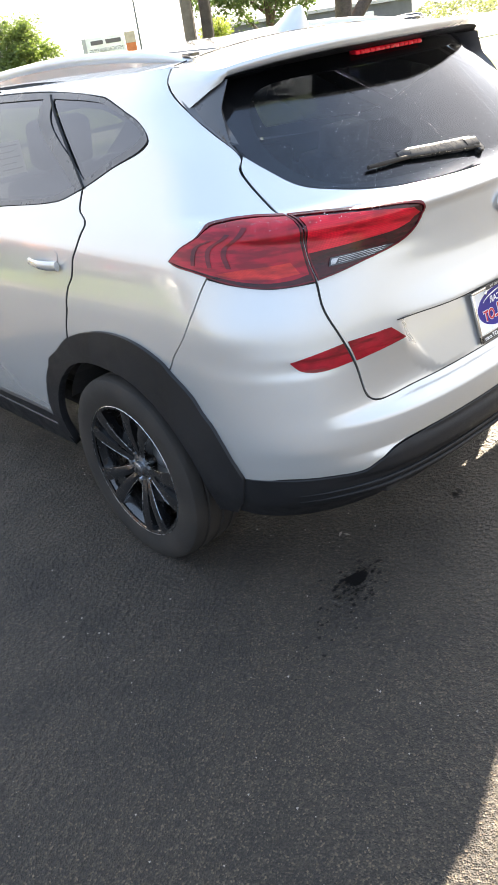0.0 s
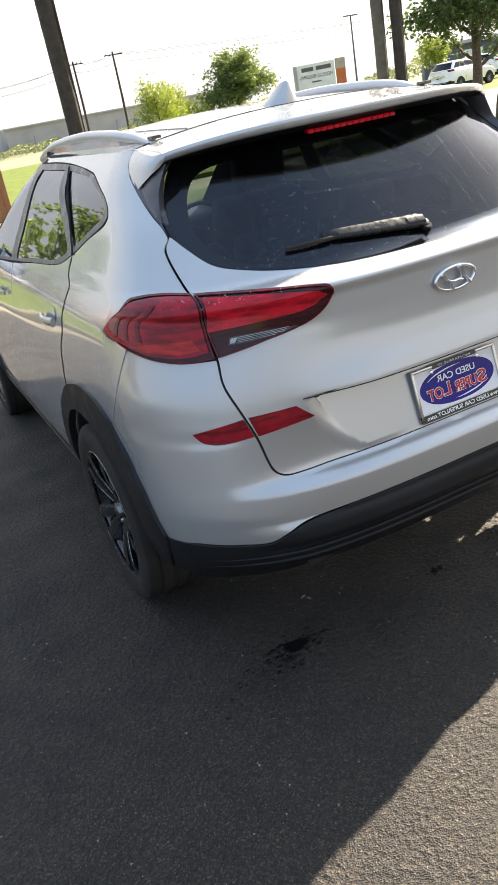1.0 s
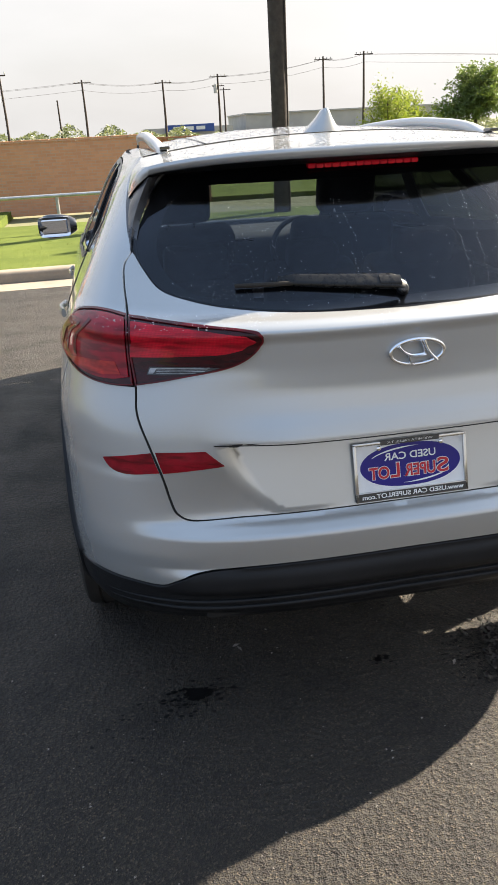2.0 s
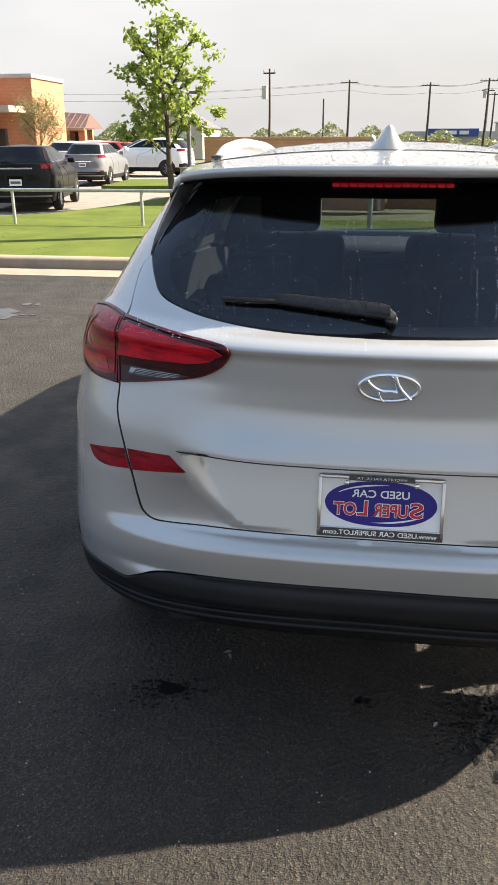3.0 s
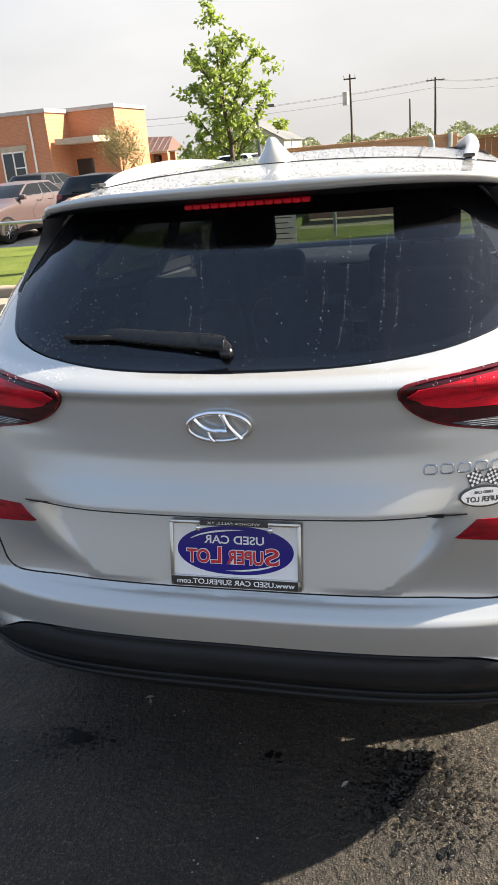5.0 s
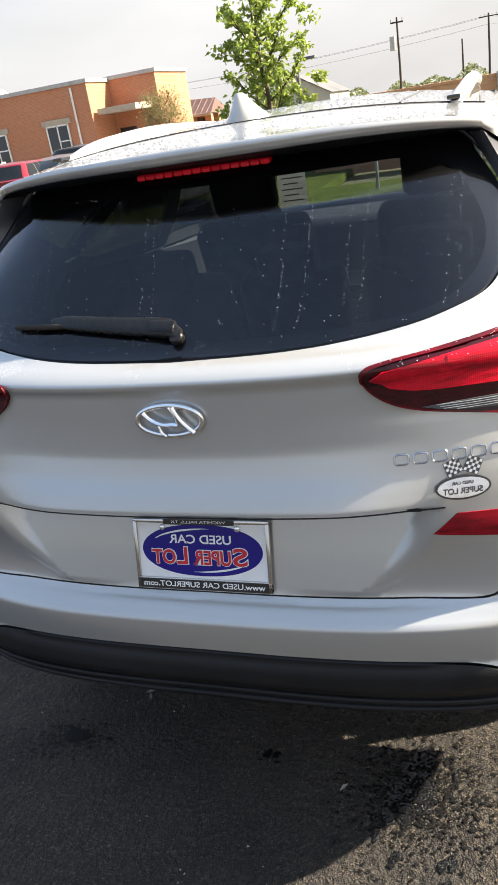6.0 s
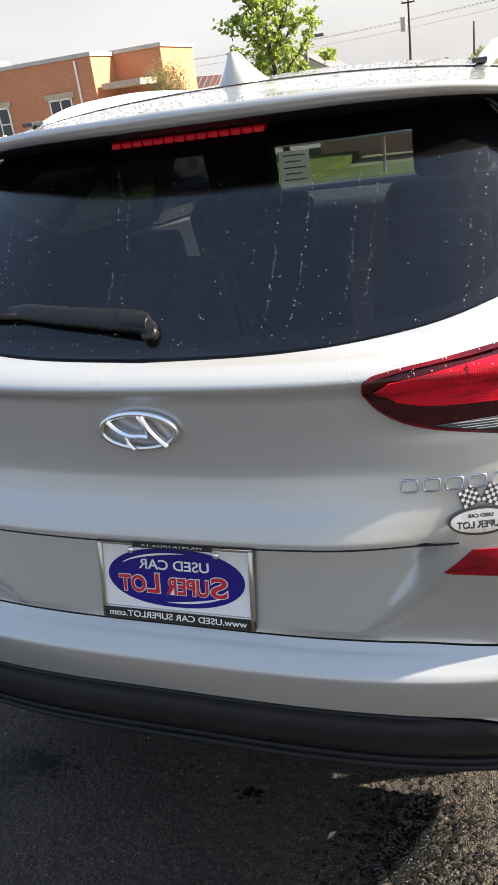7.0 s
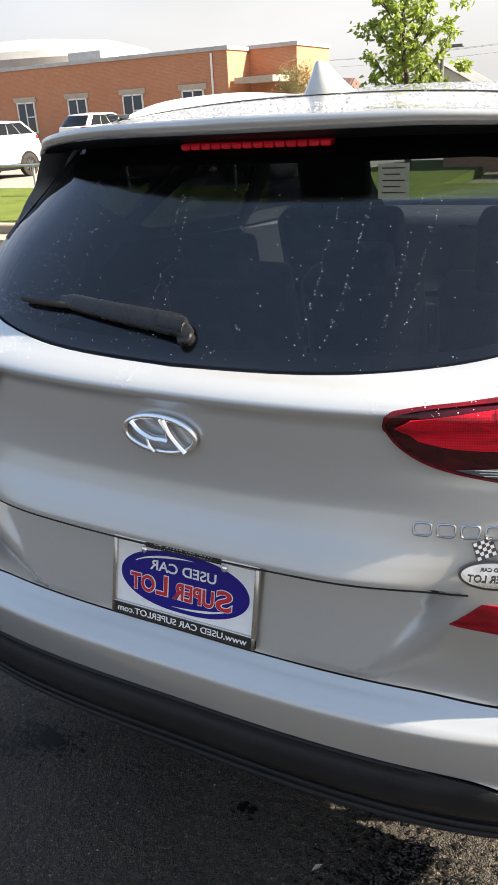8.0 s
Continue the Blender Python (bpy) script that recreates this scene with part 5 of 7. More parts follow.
for x, w_ in ((-.43, .42), (.0, .34), (.43, .42)):
    cushion("rear_seat_back", (w_, .13, .58), (x, 1.16, .62), 16, label="dark cloth rear seat back")
    hz = 1.14
    cushion("rear_headrest", (w_ * .55, .10, .13 if x else .115), (x, 1.00, hz), 12, bev=.035)
for x in (-.39, .39):
    cushion("front_seat_back", (.50, .15, .64), (x, 2.05, .62), 18, label="dark cloth front seat", bev=.06)
    cushion("front_headrest", (.27, .11, .19), (x, 1.84, 1.26), 12, bev=.045)
    part("headrest_post", tube_bm([(x - .06, 1.86, 1.20), (x - .06, 1.85, 1.32)], .007, 8), CHROME, car)
    part("headrest_post", tube_bm([(x + .06, 1.86, 1.20), (x + .06, 1.85, 1.32)], .007, 8), CHROME, car)
    cushion("front_seat_base", (.50, .52, .20), (x, 2.30, .52), 0, bev=.06)
cushion("rear_seat_base", (1.28, .50, .20), (0, 1.40, .52), 0, bev=.06)
part("dashboard", box_bm((1.40, .55, .30), (0, 2.98, .93), .08, None, None, 3), DARK_CABIN, car, smooth=60)
part("screen", box_bm((.24, .02, .14), (0, 2.72, .98), .01), GLOSS_BLACK, car)
rim_pts = [(.39 + .185 * math.cos(t), 2.62 + .07 * math.sin(t), .98 + .17 * math.sin(t)) for t in np.linspace(0, 2 * math.pi, 33)]
part("steering_wheel", tube_bm(rim_pts, .015, 8, cap=False), DARK_CABIN, car, smooth=60)
part("inner_mirror", box_bm((.22, .03, .06), (0, 2.38, 1.46), .02), DARK_CABIN, car)
PAPER = leaf_mat("thin_paper", (.62, .62, .60), (.62, .62, .60))
for n_ in PAPER.node_tree.nodes:
    if n_.type == "MIX_SHADER":
        n_.inputs[0].default_value = .6
    elif n_.type == "BSDF_TRANSLUCENT":
        n_.inputs[0].default_value = (.70, .70, .66, 1)
paper = part("paper_tag", box_bm((.140, .0006, .150), (-.345, 2.42, 1.275), 0, None), PAPER, car, "white paper tag behind the windscreen")
for k in range(5):
    part("text_bar", box_bm((.105 - .03 * (k % 2), .0006, .005), (-.345 - .008 * (k % 2), 2.4192, 1.330 - .026 * k)), TRIM, paper)

# windscreen and pillars
def screen_at(a, b):
    """Across and up the windscreen."""
    z = 1.07 + .49 * b
    y = NOSE(z) - .02 + .0 * a
    w_ = .70 - .14 * b
    return Vector((a * w_, y - .10 * a * a - .02, z))


PILLAR_Y = pchip([1.0, 1.07, 1.125, 1.36, 1.525, 1.58], [3.16, 3.10, 3.04, 2.70, 2.35, 2.08])
sheet("windscreen", [(-.93, 0), (.93, 0), (.93, 1), (-.93, 1)], screen_at, CLEAR_GLASS, car, "clear windscreen", step=.07, rim=0)
for s in (1, -1):
    rings = []
    for t in np.linspace(-.05, 1.03, 14):
        p, z = screen_at(s * .90, t), 1.07 + .49 * t
        q = skin(-s * uy(PILLAR_Y(z) - .06, z), z, 0) * .992
        rings.append([p, p.lerp(q, .5) + Vector((s * .01, .01, 0)), q, p.lerp(q, .5) - Vector((s * .04, .04, 0))])
    part("front_pillar", loft_bm(rings), HEADLINER, car, smooth=60)
part("header_rail", tube_bm([screen_at(t, 1.03) for t in np.linspace(-.97, .97, 14)], .028, 8), HEADLINER, car, smooth=60)
part("cowl", tube_bm([screen_at(t, -.05) for t in np.linspace(-1.0, 1.0, 14)], .05, 8), GLOSS_BLACK, car, smooth=60)
# front lamps and grille
for s in (1, -1):
    panel("headlamp", [(s * flat_u(u), z) for u, z in ((2.28, .80), (2.50, .76), (2.52, .84), (2.32, .89))], CLEAR_LENS, car, step=.04, out=.004)
panel("grille", [(flat_u(u), z) for u, z in ((2.62, .58), (3, .54), (3, .82), (2.60, .80))], GLOSS_BLACK, car, step=.05, out=.004)
panel("grille", [(-flat_u(u), z) for u, z in ((2.62, .58), (3, .54), (3, .82), (2.60, .80))], GLOSS_BLACK, car, step=.05, out=.004)
panel("front_lower", [(flat_u(u), z) for u, z in ((2.1, .30), (3, .28), (3, .36), (2.1, .37))], CLAD, car, step=.06, out=.004)
panel("front_lower", [(-flat_u(u), z) for u, z in ((2.1, .30), (3, .28), (3, .36), (2.1, .37))], CLAD, car, step=.06, out=.004)


# ---- the ground ----
def slab(name, line, top, bottom, mat, label, category="", kind="structure", parent=None):
    bm_ = bmesh.new()
    a = [bm_.verts.new((x, y, top)) for x, y in line]
    b = [bm_.verts.new((x, y, bottom)) for x, y in line]
    bm_.faces.new(a)
    for i in range(len(a)):
        j = (i + 1) % len(a)
        bm_.faces.new((a[i], b[i], b[j], a[j]))
    return tagged(part(name, bm_, mat, parent), label, category, kind=kind)


slab("ground", [(-900, -900), (900, -900), (900, 900), (-900, 900)], -.06, -.4, FAR_GROUND, "dry grassy ground reaching the horizon", "ground")
slab("pavement", [(-45, -40), (45, -40), (45, 7.62), (-45, 7.62)], 0, -.05, ASPHALT, "dark worn asphalt of the parking lot", "asphalt")
slab("gutter", [(-45, 7.625), (45, 7.625), (45, 8.16), (-45, 8.16)], .004, -.05, KERB_CONCRETE, "pale concrete gutter beside the kerb", "gutter")
bm_ = bmesh.new()
prof = [(8.165, -.03), (8.165, .10), (8.18, .13), (8.21, .145), (8.36, .148), (8.38, .14), (8.38, -.03)]
loft_bm([[(x, y, z) for y, z in prof] for x in np.arange(-45, 45.1, 1.5)], bm=bm_)
tagged(part("kerb", bm_, KERB_CONCRETE, smooth=40), "pale concrete kerb along the lawn", "kerb", kind="structure")
slab("lawn", [(-45, 8.385), (45, 8.385), (45, 13.9), (-2.9, 13.9), (-2.9, 19.8), (-5.2, 19.8), (-5.9, 16.6), (-6.6, 14.6), (-7.4, 13.9), (-45, 13.9)], .13, -.05, GRASS, "mown green lawn strip in sun", "lawn")
slab("back_lot", [(-60, 13.905), (-7.41, 13.905), (-6.61, 14.605), (-5.91, 16.605), (-5.21, 19.81), (-2.895, 19.81), (-2.895, 40), (-60, 40)], .02, -.05, LOT_CONCRETE, "pale concrete of the back parking lot", "concrete")
slab("island_lawn", [(-8.6, 24.0), (-3.2, 25.2), (-3.2, 29.5), (-8.9, 28.5)], .14, -.02, GRASS, "small lawn island with a kerb", "lawn")
slab("far_lawn", [(-2.89, 19.0), (60, 15.5), (60, 60), (-2.89, 60)], .06, -.1, GRASS, "rough green grass beyond the fence", "lawn")
slab("side_road", [(14, 13.91), (45, 13.91), (60, 15.4), (26, 30), (20, 30)], .075, -.05, LOT_CONCRETE, "pale concrete side road", "road")

# grass tufts on the near lawn
rng = random.Random(4)
vs, fs = [], []
for _ in range(42000):
    x, y = rng.uniform(-16, 14), 8.40 + 5.4 * rng.random() ** 1.3
    a, h = rng.uniform(0, 6.28), rng.uniform(.005, .013)
    dx, dy = math.cos(a) * .0055, math.sin(a) * .0055
    lx, ly = rng.uniform(-.02, .02), rng.uniform(-.02, .02)
    k = len(vs)
    vs += [(x - dx, y - dy, .128), (x + dx, y + dy, .128), (x + lx, y + ly, .13 + h)]
    fs.append((k, k + 1, k + 2))
mesh = bpy.data.meshes.new("grass")
mesh.from_pydata(vs, [], fs)
tagged(link("grass", mesh, BLADE), "short green grass blades on the lawn", "grass", kind="stuff")

# oil drips and crumbs on the asphalt behind the car
OIL = material("oil_film", (.004, .004, .004), .5, 0, 0, .25)
rng = random.Random(11)


def blot(name, cx, cy, n, spread, size, mat, label, cat, z=.0035, stretch=1.0):
    bm_ = bmesh.new()
    for _ in range(n):
        x, y = cx + rng.gauss(0, spread) * stretch, cy + rng.gauss(0, spread)
        r = size * rng.uniform(.3, 1.0) ** 1.5
        k = rng.randint(6, 9)
        ph = rng.uniform(0, 6)
        zz = z + rng.uniform(0, .001)
        ring_ = [bm_.verts.new((x + r * rng.uniform(.6, 1.2) * 1.3 * math.cos(6.283 * i / k + ph), y + r * rng.uniform(.5, 1.1) * math.sin(6.283 * i / k + ph), zz)) for i in range(k)]
        top = bm_.verts.new((x, y, zz + .0003))
        for i in range(k):
            bm_.faces.new((ring_[i], ring_[(i + 1) % k], top))
    return tagged(part(name, bm_, mat), label, cat, kind="stuff")


blot("oil_stain", -.64, .13, 90, .045, .0085, OIL, "black oil drips on the asphalt", "stain", stretch=1.6)
blot("oil_stain", -.90, .06, 26, .06, .006, OIL, "small black oil drips on the asphalt", "stain", stretch=1.3)
blot("oil_stain", -.012, .17, 8, .022, .012, OIL, "two dark wet spots on the asphalt", "stain")
blot("wet_patch", .43, .12, 1700, .105, .0050, OIL, "speckled wet patch beside the shadow", "stain", stretch=.9)


def puddle(name, cx, cy, rx, ry, seed, mat, label, z=.0022):
    """A flat film of water with a ragged outline and small outliers."""
    r_ = random.Random(seed)
    bm_ = bmesh.new()
    for x, y, ax, ay, n in [(cx, cy, rx, ry, 60)] + [(cx + r_.gauss(0, rx * .9), cy + r_.gauss(0, ry * .9), rx * r_.uniform(.05, .22), ry * r_.uniform(.05, .22), 14) for _ in range(26)]:
        ph = [r_.uniform(0, 6.28) for _ in range(5)]
        ring_ = []
        for i in range(n):
            a = 2 * math.pi * i / n
            k = 1 + .22 * math.sin(2 * a + ph[0]) + .14 * math.sin(3 * a + ph[1]) + .10 * math.sin(5 * a + ph[2]) + .08 * math.sin(9 * a + ph[3]) + .05 * r_.uniform(-1, 1)
            ring_.append(bm_.verts.new((x + ax * k * math.cos(a), y + ay * k * math.sin(a), z)))
        bm_.faces.new(ring_)
        z += .0001
    return tagged(part(name, bm_, mat), label, "water", kind="stuff")


WET = material("wet_asphalt", (.0045, .0045, .0048), .22, 0, 0, .4)
wet_stone = node(WET, "ShaderNodeTexVoronoi", Scale=150.0)
wire(WET, coords(WET), wet_stone.inputs["Vector"])
bump(WET, wet_stone.outputs["Distance"], .8, .012)
puddle("oil_stain", -.615, .155, .050, .022, 9, OIL, "black oil stain on the asphalt")
puddle("oil_stain", -.012, .175, .014, .010, 12, OIL, "small dark spots on the asphalt")
puddle("wet_stain", .395, .13, .060, .115, 3, WET, "black wet stain on the asphalt behind the wheel")
WATER = material("standing_water", (.02, .02, .02), .02, 0, 0, .5)
puddle("puddle", -3.75, 5.38, .36, .24, 5, WATER, "shallow rain puddle mirroring the pale sky", .004)
PEBBLE = worn("pale_grit", (.34, .32, .29), (.24, .22, .2), 30, .9, 0, .2, 200)
vs, fs = [], []
for _ in range(1500):
    x, y, r = rng.uniform(-3.2, 2.2), rng.uniform(-1.6, 2.2), .0016 + .0032 * rng.random() ** 3
    k = len(vs)
    vs += [(x + r, y, .002), (x - r * .5, y + r * .9, .002), (x - r * .6, y - r * .8, .002), (x, y, .002 + r * 1.1)]
    fs += [(k, k + 1, k + 3), (k + 1, k + 2, k + 3), (k + 2, k, k + 3)]
mesh = bpy.data.meshes.new("grit")
mesh.from_pydata(vs, [], fs)
tagged(link("grit", mesh, PEBBLE), "loose pale grit on the asphalt", "grit", kind="stuff")
leaf_bm = bmesh.new()
for x, y, a in ((-.46, .36, .4), (-.45, .34, 2.0), (.22, .10, 1.0)):
    vs_ = [leaf_bm.verts.new((x + dx * math.cos(a) - dy * math.sin(a), y + dx * math.sin(a) + dy * math.cos(a), .004 + z)) for dx, dy, z in ((-.016, 0, 0), (0, -.006, .002), (.016, 0, .001), (0, .006, .004))]
    leaf_bm.faces.new(vs_)
tagged(part("litter", leaf_bm, PEBBLE), "small pale scraps on the asphalt", "litter", kind="stuff")

# rain drops on the rear window and the tail
DROP = material("water_drop", (.9, .92, .95), .03, 0, 0, 1.0)
bsdf(DROP).inputs["Transmission Weight"].default_value = .5
ROOF_DROP = material("roof_water_drop", (.9, .92, .95), .03, 0, 0, 1.0)
bsdf(ROOF_DROP).inputs["Transmission Weight"].default_value = .9
rng = random.Random(8)
vs, fs = [], []


def drop_at(p, n, r):
    u_ = n.orthogonal().normalized()
    v_ = n.cross(u_)
    k = len(vs)
    for rr, h in ((1, 0), (.75, .45)):
        for i in range(6):
            a = i * math.pi / 3
            vs.append(tuple(p + (u_ * math.cos(a) + v_ * math.sin(a)) * r * rr + n * r * h))
    vs.append(tuple(p + n * r * .65))
    for i in range(6):
        j = (i + 1) % 6
        fs.append((k + i, k + j, k + 6 + j, k + 6 + i))
        fs.append((k + 6 + i, k + 6 + j, k + 12))


GN = Vector((0, -.72, .69))
for x0, lean, n in ((-.36, .05, 26), (-.30, .02, 22), (-.10, .03, 34), (-.07, .05, 40), (.20, -.03, 38), (.245, -.05, 42), (.33, -.04, 46), (.36, -.05, 40), (.52, -.05, 30), (.545, -.04, 26)):
    for i in range(n):
        t = (i + rng.uniform(-.9, .9)) / n
        if rng.random() < .25 + .3 * math.sin(9 * t + x0 * 40):
            continue
        drop_at(glass_at(x0 - lean * t * .5 + rng.gauss(0, .0018) + .006 * math.sin(5 * t + x0), 1.225 + .23 * t, .001), GN, .0004 + .0009 * rng.random() ** 1.5)
for _ in range(150):
    x, z = rng.uniform(-.58, .58), 1.215 + .26 * rng.random() ** 1.4
    if abs(x) < .60 - 1.0 * max(0, 1.30 - z):
        drop_at(glass_at(x, z, .001), GN, rng.uniform(.0005, .0012))
for _ in range(90):
    x, z = rng.gauss(-.42, .07), 1.235 + .05 * abs(rng.gauss(0, 1))
    drop_at(glass_at(x, z, .001), GN, rng.uniform(.0005, .0012))
for _ in range(120):
    x, z = rng.gauss(-.42, .05), 1.192 + .02 * rng.random()
    drop_at(glass_at(x, z, .0005), Vector((0, -.4, .9)), rng.uniform(.0005, .0011))
for _ in range(420):
    u_ = rng.uniform(.29, .86) * rng.choice((1, -1))
    z_ = (1.165 if abs(u_) > .5 else 1.168) + .04 * rng.random() ** .6
    n_ = Vector((-.5 * (abs(u_) - .2) * math.copysign(1, u_), -.6, .6)).normalized()
    drop_at(skin(u_, z_) + n_ * .0125, n_, .0005 + .0012 * rng.random() ** 2)
for _ in range(64):
    x = rng.choice((-.085, -.06, .348, .368)) + rng.gauss(0, .004)
    z = rng.uniform(1.178, 1.206)
    drop_at(tail_point(x, z, .0005), Vector((0, -.4, .9)), rng.uniform(.0005, .0010))
mesh = bpy.data.meshes.new("rain_drops")
mesh.from_pydata(vs, [], fs)
mesh.polygons.foreach_set("use_smooth", [True] * len(mesh.polygons))
tagged(link("rain_drops", mesh, DROP), "clear rain drops on the rear window", "water", kind="stuff")
vs, fs = [], []
for _ in range(2000):
    x, y = rng.uniform(-.55, .55), .40 + 1.7 * rng.random() ** 1.5
    if y > LIP(abs(x)) + .03:
        drop_at(roof_at(x, y), Vector((0, -.03, 1)).normalized(), rng.uniform(.0012, .0034))
mesh = bpy.data.meshes.new("roof_drops")
mesh.from_pydata(vs, [], fs)
mesh.polygons.foreach_set("use_smooth", [True] * len(mesh.polygons))
tagged(link("roof_drops", mesh, ROOF_DROP), "rain drops standing on the wet roof", "water", kind="stuff")


# ---- pipe rail along the lawn ----
rail_thing = thing("pipe_rail", "low grey galvanised pipe rail along the lawn", "railing")
part("top_pipe", tube_bm([(-26.6, 12.45, .745), (-14, 12.42, .745), (-3, 12.40, .745), (.15, 12.40, .745)], .03, 12), GALVANISED, rail_thing, smooth=60)
x = -26.52
while x < -.5:
    part("post", tube_bm([(x, 12.41, .10), (x, 12.41, .745)], .03, 10), GALVANISED, rail_thing, smooth=60)
    x += 2.5
part("end_post", tube_bm([(.16, 12.40, .10), (.16, 12.40, 1.55), (.14, 12.40, 1.63), (.10, 12.40, 1.66)], .045, 12), GALVANISED, rail_thing, smooth=60)
rail2 = thing("pipe_rail", "low grey galvanised pipe rail beside the side lawn", "railing")
part("top_pipe", tube_bm([(12.5, 12.3, .74), (26, 12.0, .74)], .03, 12), GALVANISED, rail2, smooth=60)
for x in np.arange(12.6, 26, 2.8):
    part("post", tube_bm([(x, 12.3, .10), (x, 12.3, .74)], .03, 10), GALVANISED, rail2, smooth=60)

# ---- brick screen wall and cedar fence ----
wall = thing("screen_wall", "low orange brick screen wall with a brick cap", "wall", kind="structure")
part("wall_body", box_bm((4.40, .20, 1.60), (-1.60, 17.6, .80)), BRICK_WALL, wall)
part("wall_end", box_bm((.20, 4.0, 1.60), (-3.70, 19.71, .80)), BRICK_WALL, wall)
for k in range(22):
    part("cap_brick", box_bm((.196, .24, .064), (-3.70 + .2 * k, 17.6, 1.634), .006, None, None, 1), BRICK_WALL, wall)
fence = thing("cedar_fence", "reddish brown cedar board fence", "fence")
for k in range(9):
    h = 1.47 + .012 * math.sin(k * 2.1)
    part("board", box_bm((.138, .02, h), (.72 + .142 * k, 17.72, h / 2 + .05), .004, None, None, 1), FENCE_WOOD, fence)
part("cap_rail", box_bm((1.36, .09, .04), (1.29, 17.72, 1.555), .005), FENCE_WOOD, fence)
for k in range(2):
    part("fence_post", box_bm((.09, .09, 1.5), (.75 + 1.05 * k, 17.79, .75), .006), FENCE_WOOD, fence)
part("gate_post", tube_bm([(.44, 17.42, .0), (.44, 17.42, 1.70)], .055, 14), GALVANISED, fence, smooth=50)


# ---- timber poles near the lot ----
def timber_pole(x, y, r, h, mat, label):
    t = thing("timber_pole", label, "pole", group="timber poles")
    pts_ = [(x + .012 * math.sin(k), y + .01 * math.cos(2 * k), h * k / 8) for k in range(9)]
    part("shaft", tube_bm(pts_, [r * (1.06 - .012 * k) for k in range(9)], 16), mat, t, smooth=50)
    part("conduit", tube_bm([(x + r * .9, y - r * .6, .05), (x + r * .9, y - r * .6, h * .9)], .022, 8), POLE_WOOD, t, smooth=50)
    return t


timber_pole(2.68, 13.2, .150, 9.0, POLE_WOOD, "tall dark timber pole standing on the lawn")
timber_pole(10.55, 14.37, .125, 9.0, GREY_WOOD, "tall weathered timber pole, one of a pair")
timber_pole(10.87, 14.10, .125, 9.0, POLE_WOOD, "tall dark timber pole, one of a pair")


# ---- trees ----
def tree(label, m, height, trunk, lobes, leaf_mat, n, leaf, seed, category="tree", limbs=9, fork=.35, lean=0.0, spread=.30, tuft=.20):
    """lobes: (height share, radius, dx, dy, vertical radius) of leaf clouds round the limbs' ends."""
    rng_ = random.Random(seed)
    t = thing("tree", label, category, m)
    bm_ = bmesh.new()
    trunk_pts = [(lean * k / 8 + .03 * math.sin(k * 1.3 + seed), .03 * math.cos(k * 1.1), height * .80 * k / 8) for k in range(9)]
    tube_bm(trunk_pts, [max(trunk * (1 - .11 * k), .012) for k in range(9)], 10, bm_)
    tips = []
    for i in range(limbs):
        f = fork + (1 - fork) * .80 * i / limbs
        a = i * 2.4 + seed
        z0 = height * .80 * f
        reach = height * (spread - .6 * spread * f) * rng_.uniform(.8, 1.25)
        p0 = Vector((lean * f, 0, z0))
        pts_ = [p0 + Vector((math.cos(a) * reach * s, math.sin(a) * reach * s, reach * (.55 * s + .45 * s * s))) for s in (0, .35, .7, 1)]
        tube_bm(pts_, [trunk * .42 * (1 - .6 * f), trunk * .30 * (1 - .6 * f), .018, .006], 6, bm_)
        tips += pts_[1:]
        for j in (1, 2):
            b = a + (1 if j == 1 else -1) * rng_.uniform(.5, 1.0)
            q0 = pts_[j]
            q = [q0 + Vector((math.cos(b) * reach * .45 * s, math.sin(b) * reach * .45 * s, reach * .42 * s)) for s in (0, .5, 1)]
            tube_bm(q, [.02, .012, .005], 5, bm_)
            tips += q[1:]
    part("trunk", bm_, BARK, t, smooth=50)
    centres = []
    for share, r, dx, dy, rz in lobes:
        for _ in range(max(3, int(10 * r * r * 3))):
            v = Vector((rng_.gauss(0, 1), rng_.gauss(0, 1), rng_.gauss(0, 1))).normalized() * rng_.random() ** .4
            centres.append((Vector((dx + v.x * r, dy + v.y * r, height * share + v.z * rz)), .5 * tuft + tuft * rng_.random()))
    centres += [(Vector(p), tuft * .9) for p in tips]
    vs_, fs_ = [], []
    for _ in range(n):
        c_, s_ = rng_.choice(centres)
        p = c_ + Vector((rng_.gauss(0, s_), rng_.gauss(0, s_), rng_.gauss(0, s_ * .8)))
        d = Vector((rng_.gauss(0, 1), rng_.gauss(0, 1), rng_.gauss(-.3, .6))).normalized()
        w_ = d.cross(Vector((rng_.gauss(0, 1), rng_.gauss(0, 1), rng_.gauss(0, 1)))).normalized()
        s2 = leaf * rng_.uniform(.6, 1.3)
        k = len(vs_)
        up = d.cross(w_) * s2 * .15
        vs_ += [tuple(p), tuple(p + d * s2 * .5 + w_ * s2 * .3 + up), tuple(p + d * s2), tuple(p + d * s2 * .5 - w_ * s2 * .3 + up)]
        fs_ += [(k, k + 1, k + 2), (k, k + 2, k + 3)]
    mesh_ = bpy.data.meshes.new("crown")
    mesh_.from_pydata(vs_, [], fs_)
    link("crown", mesh_, leaf_mat, t)
    return t


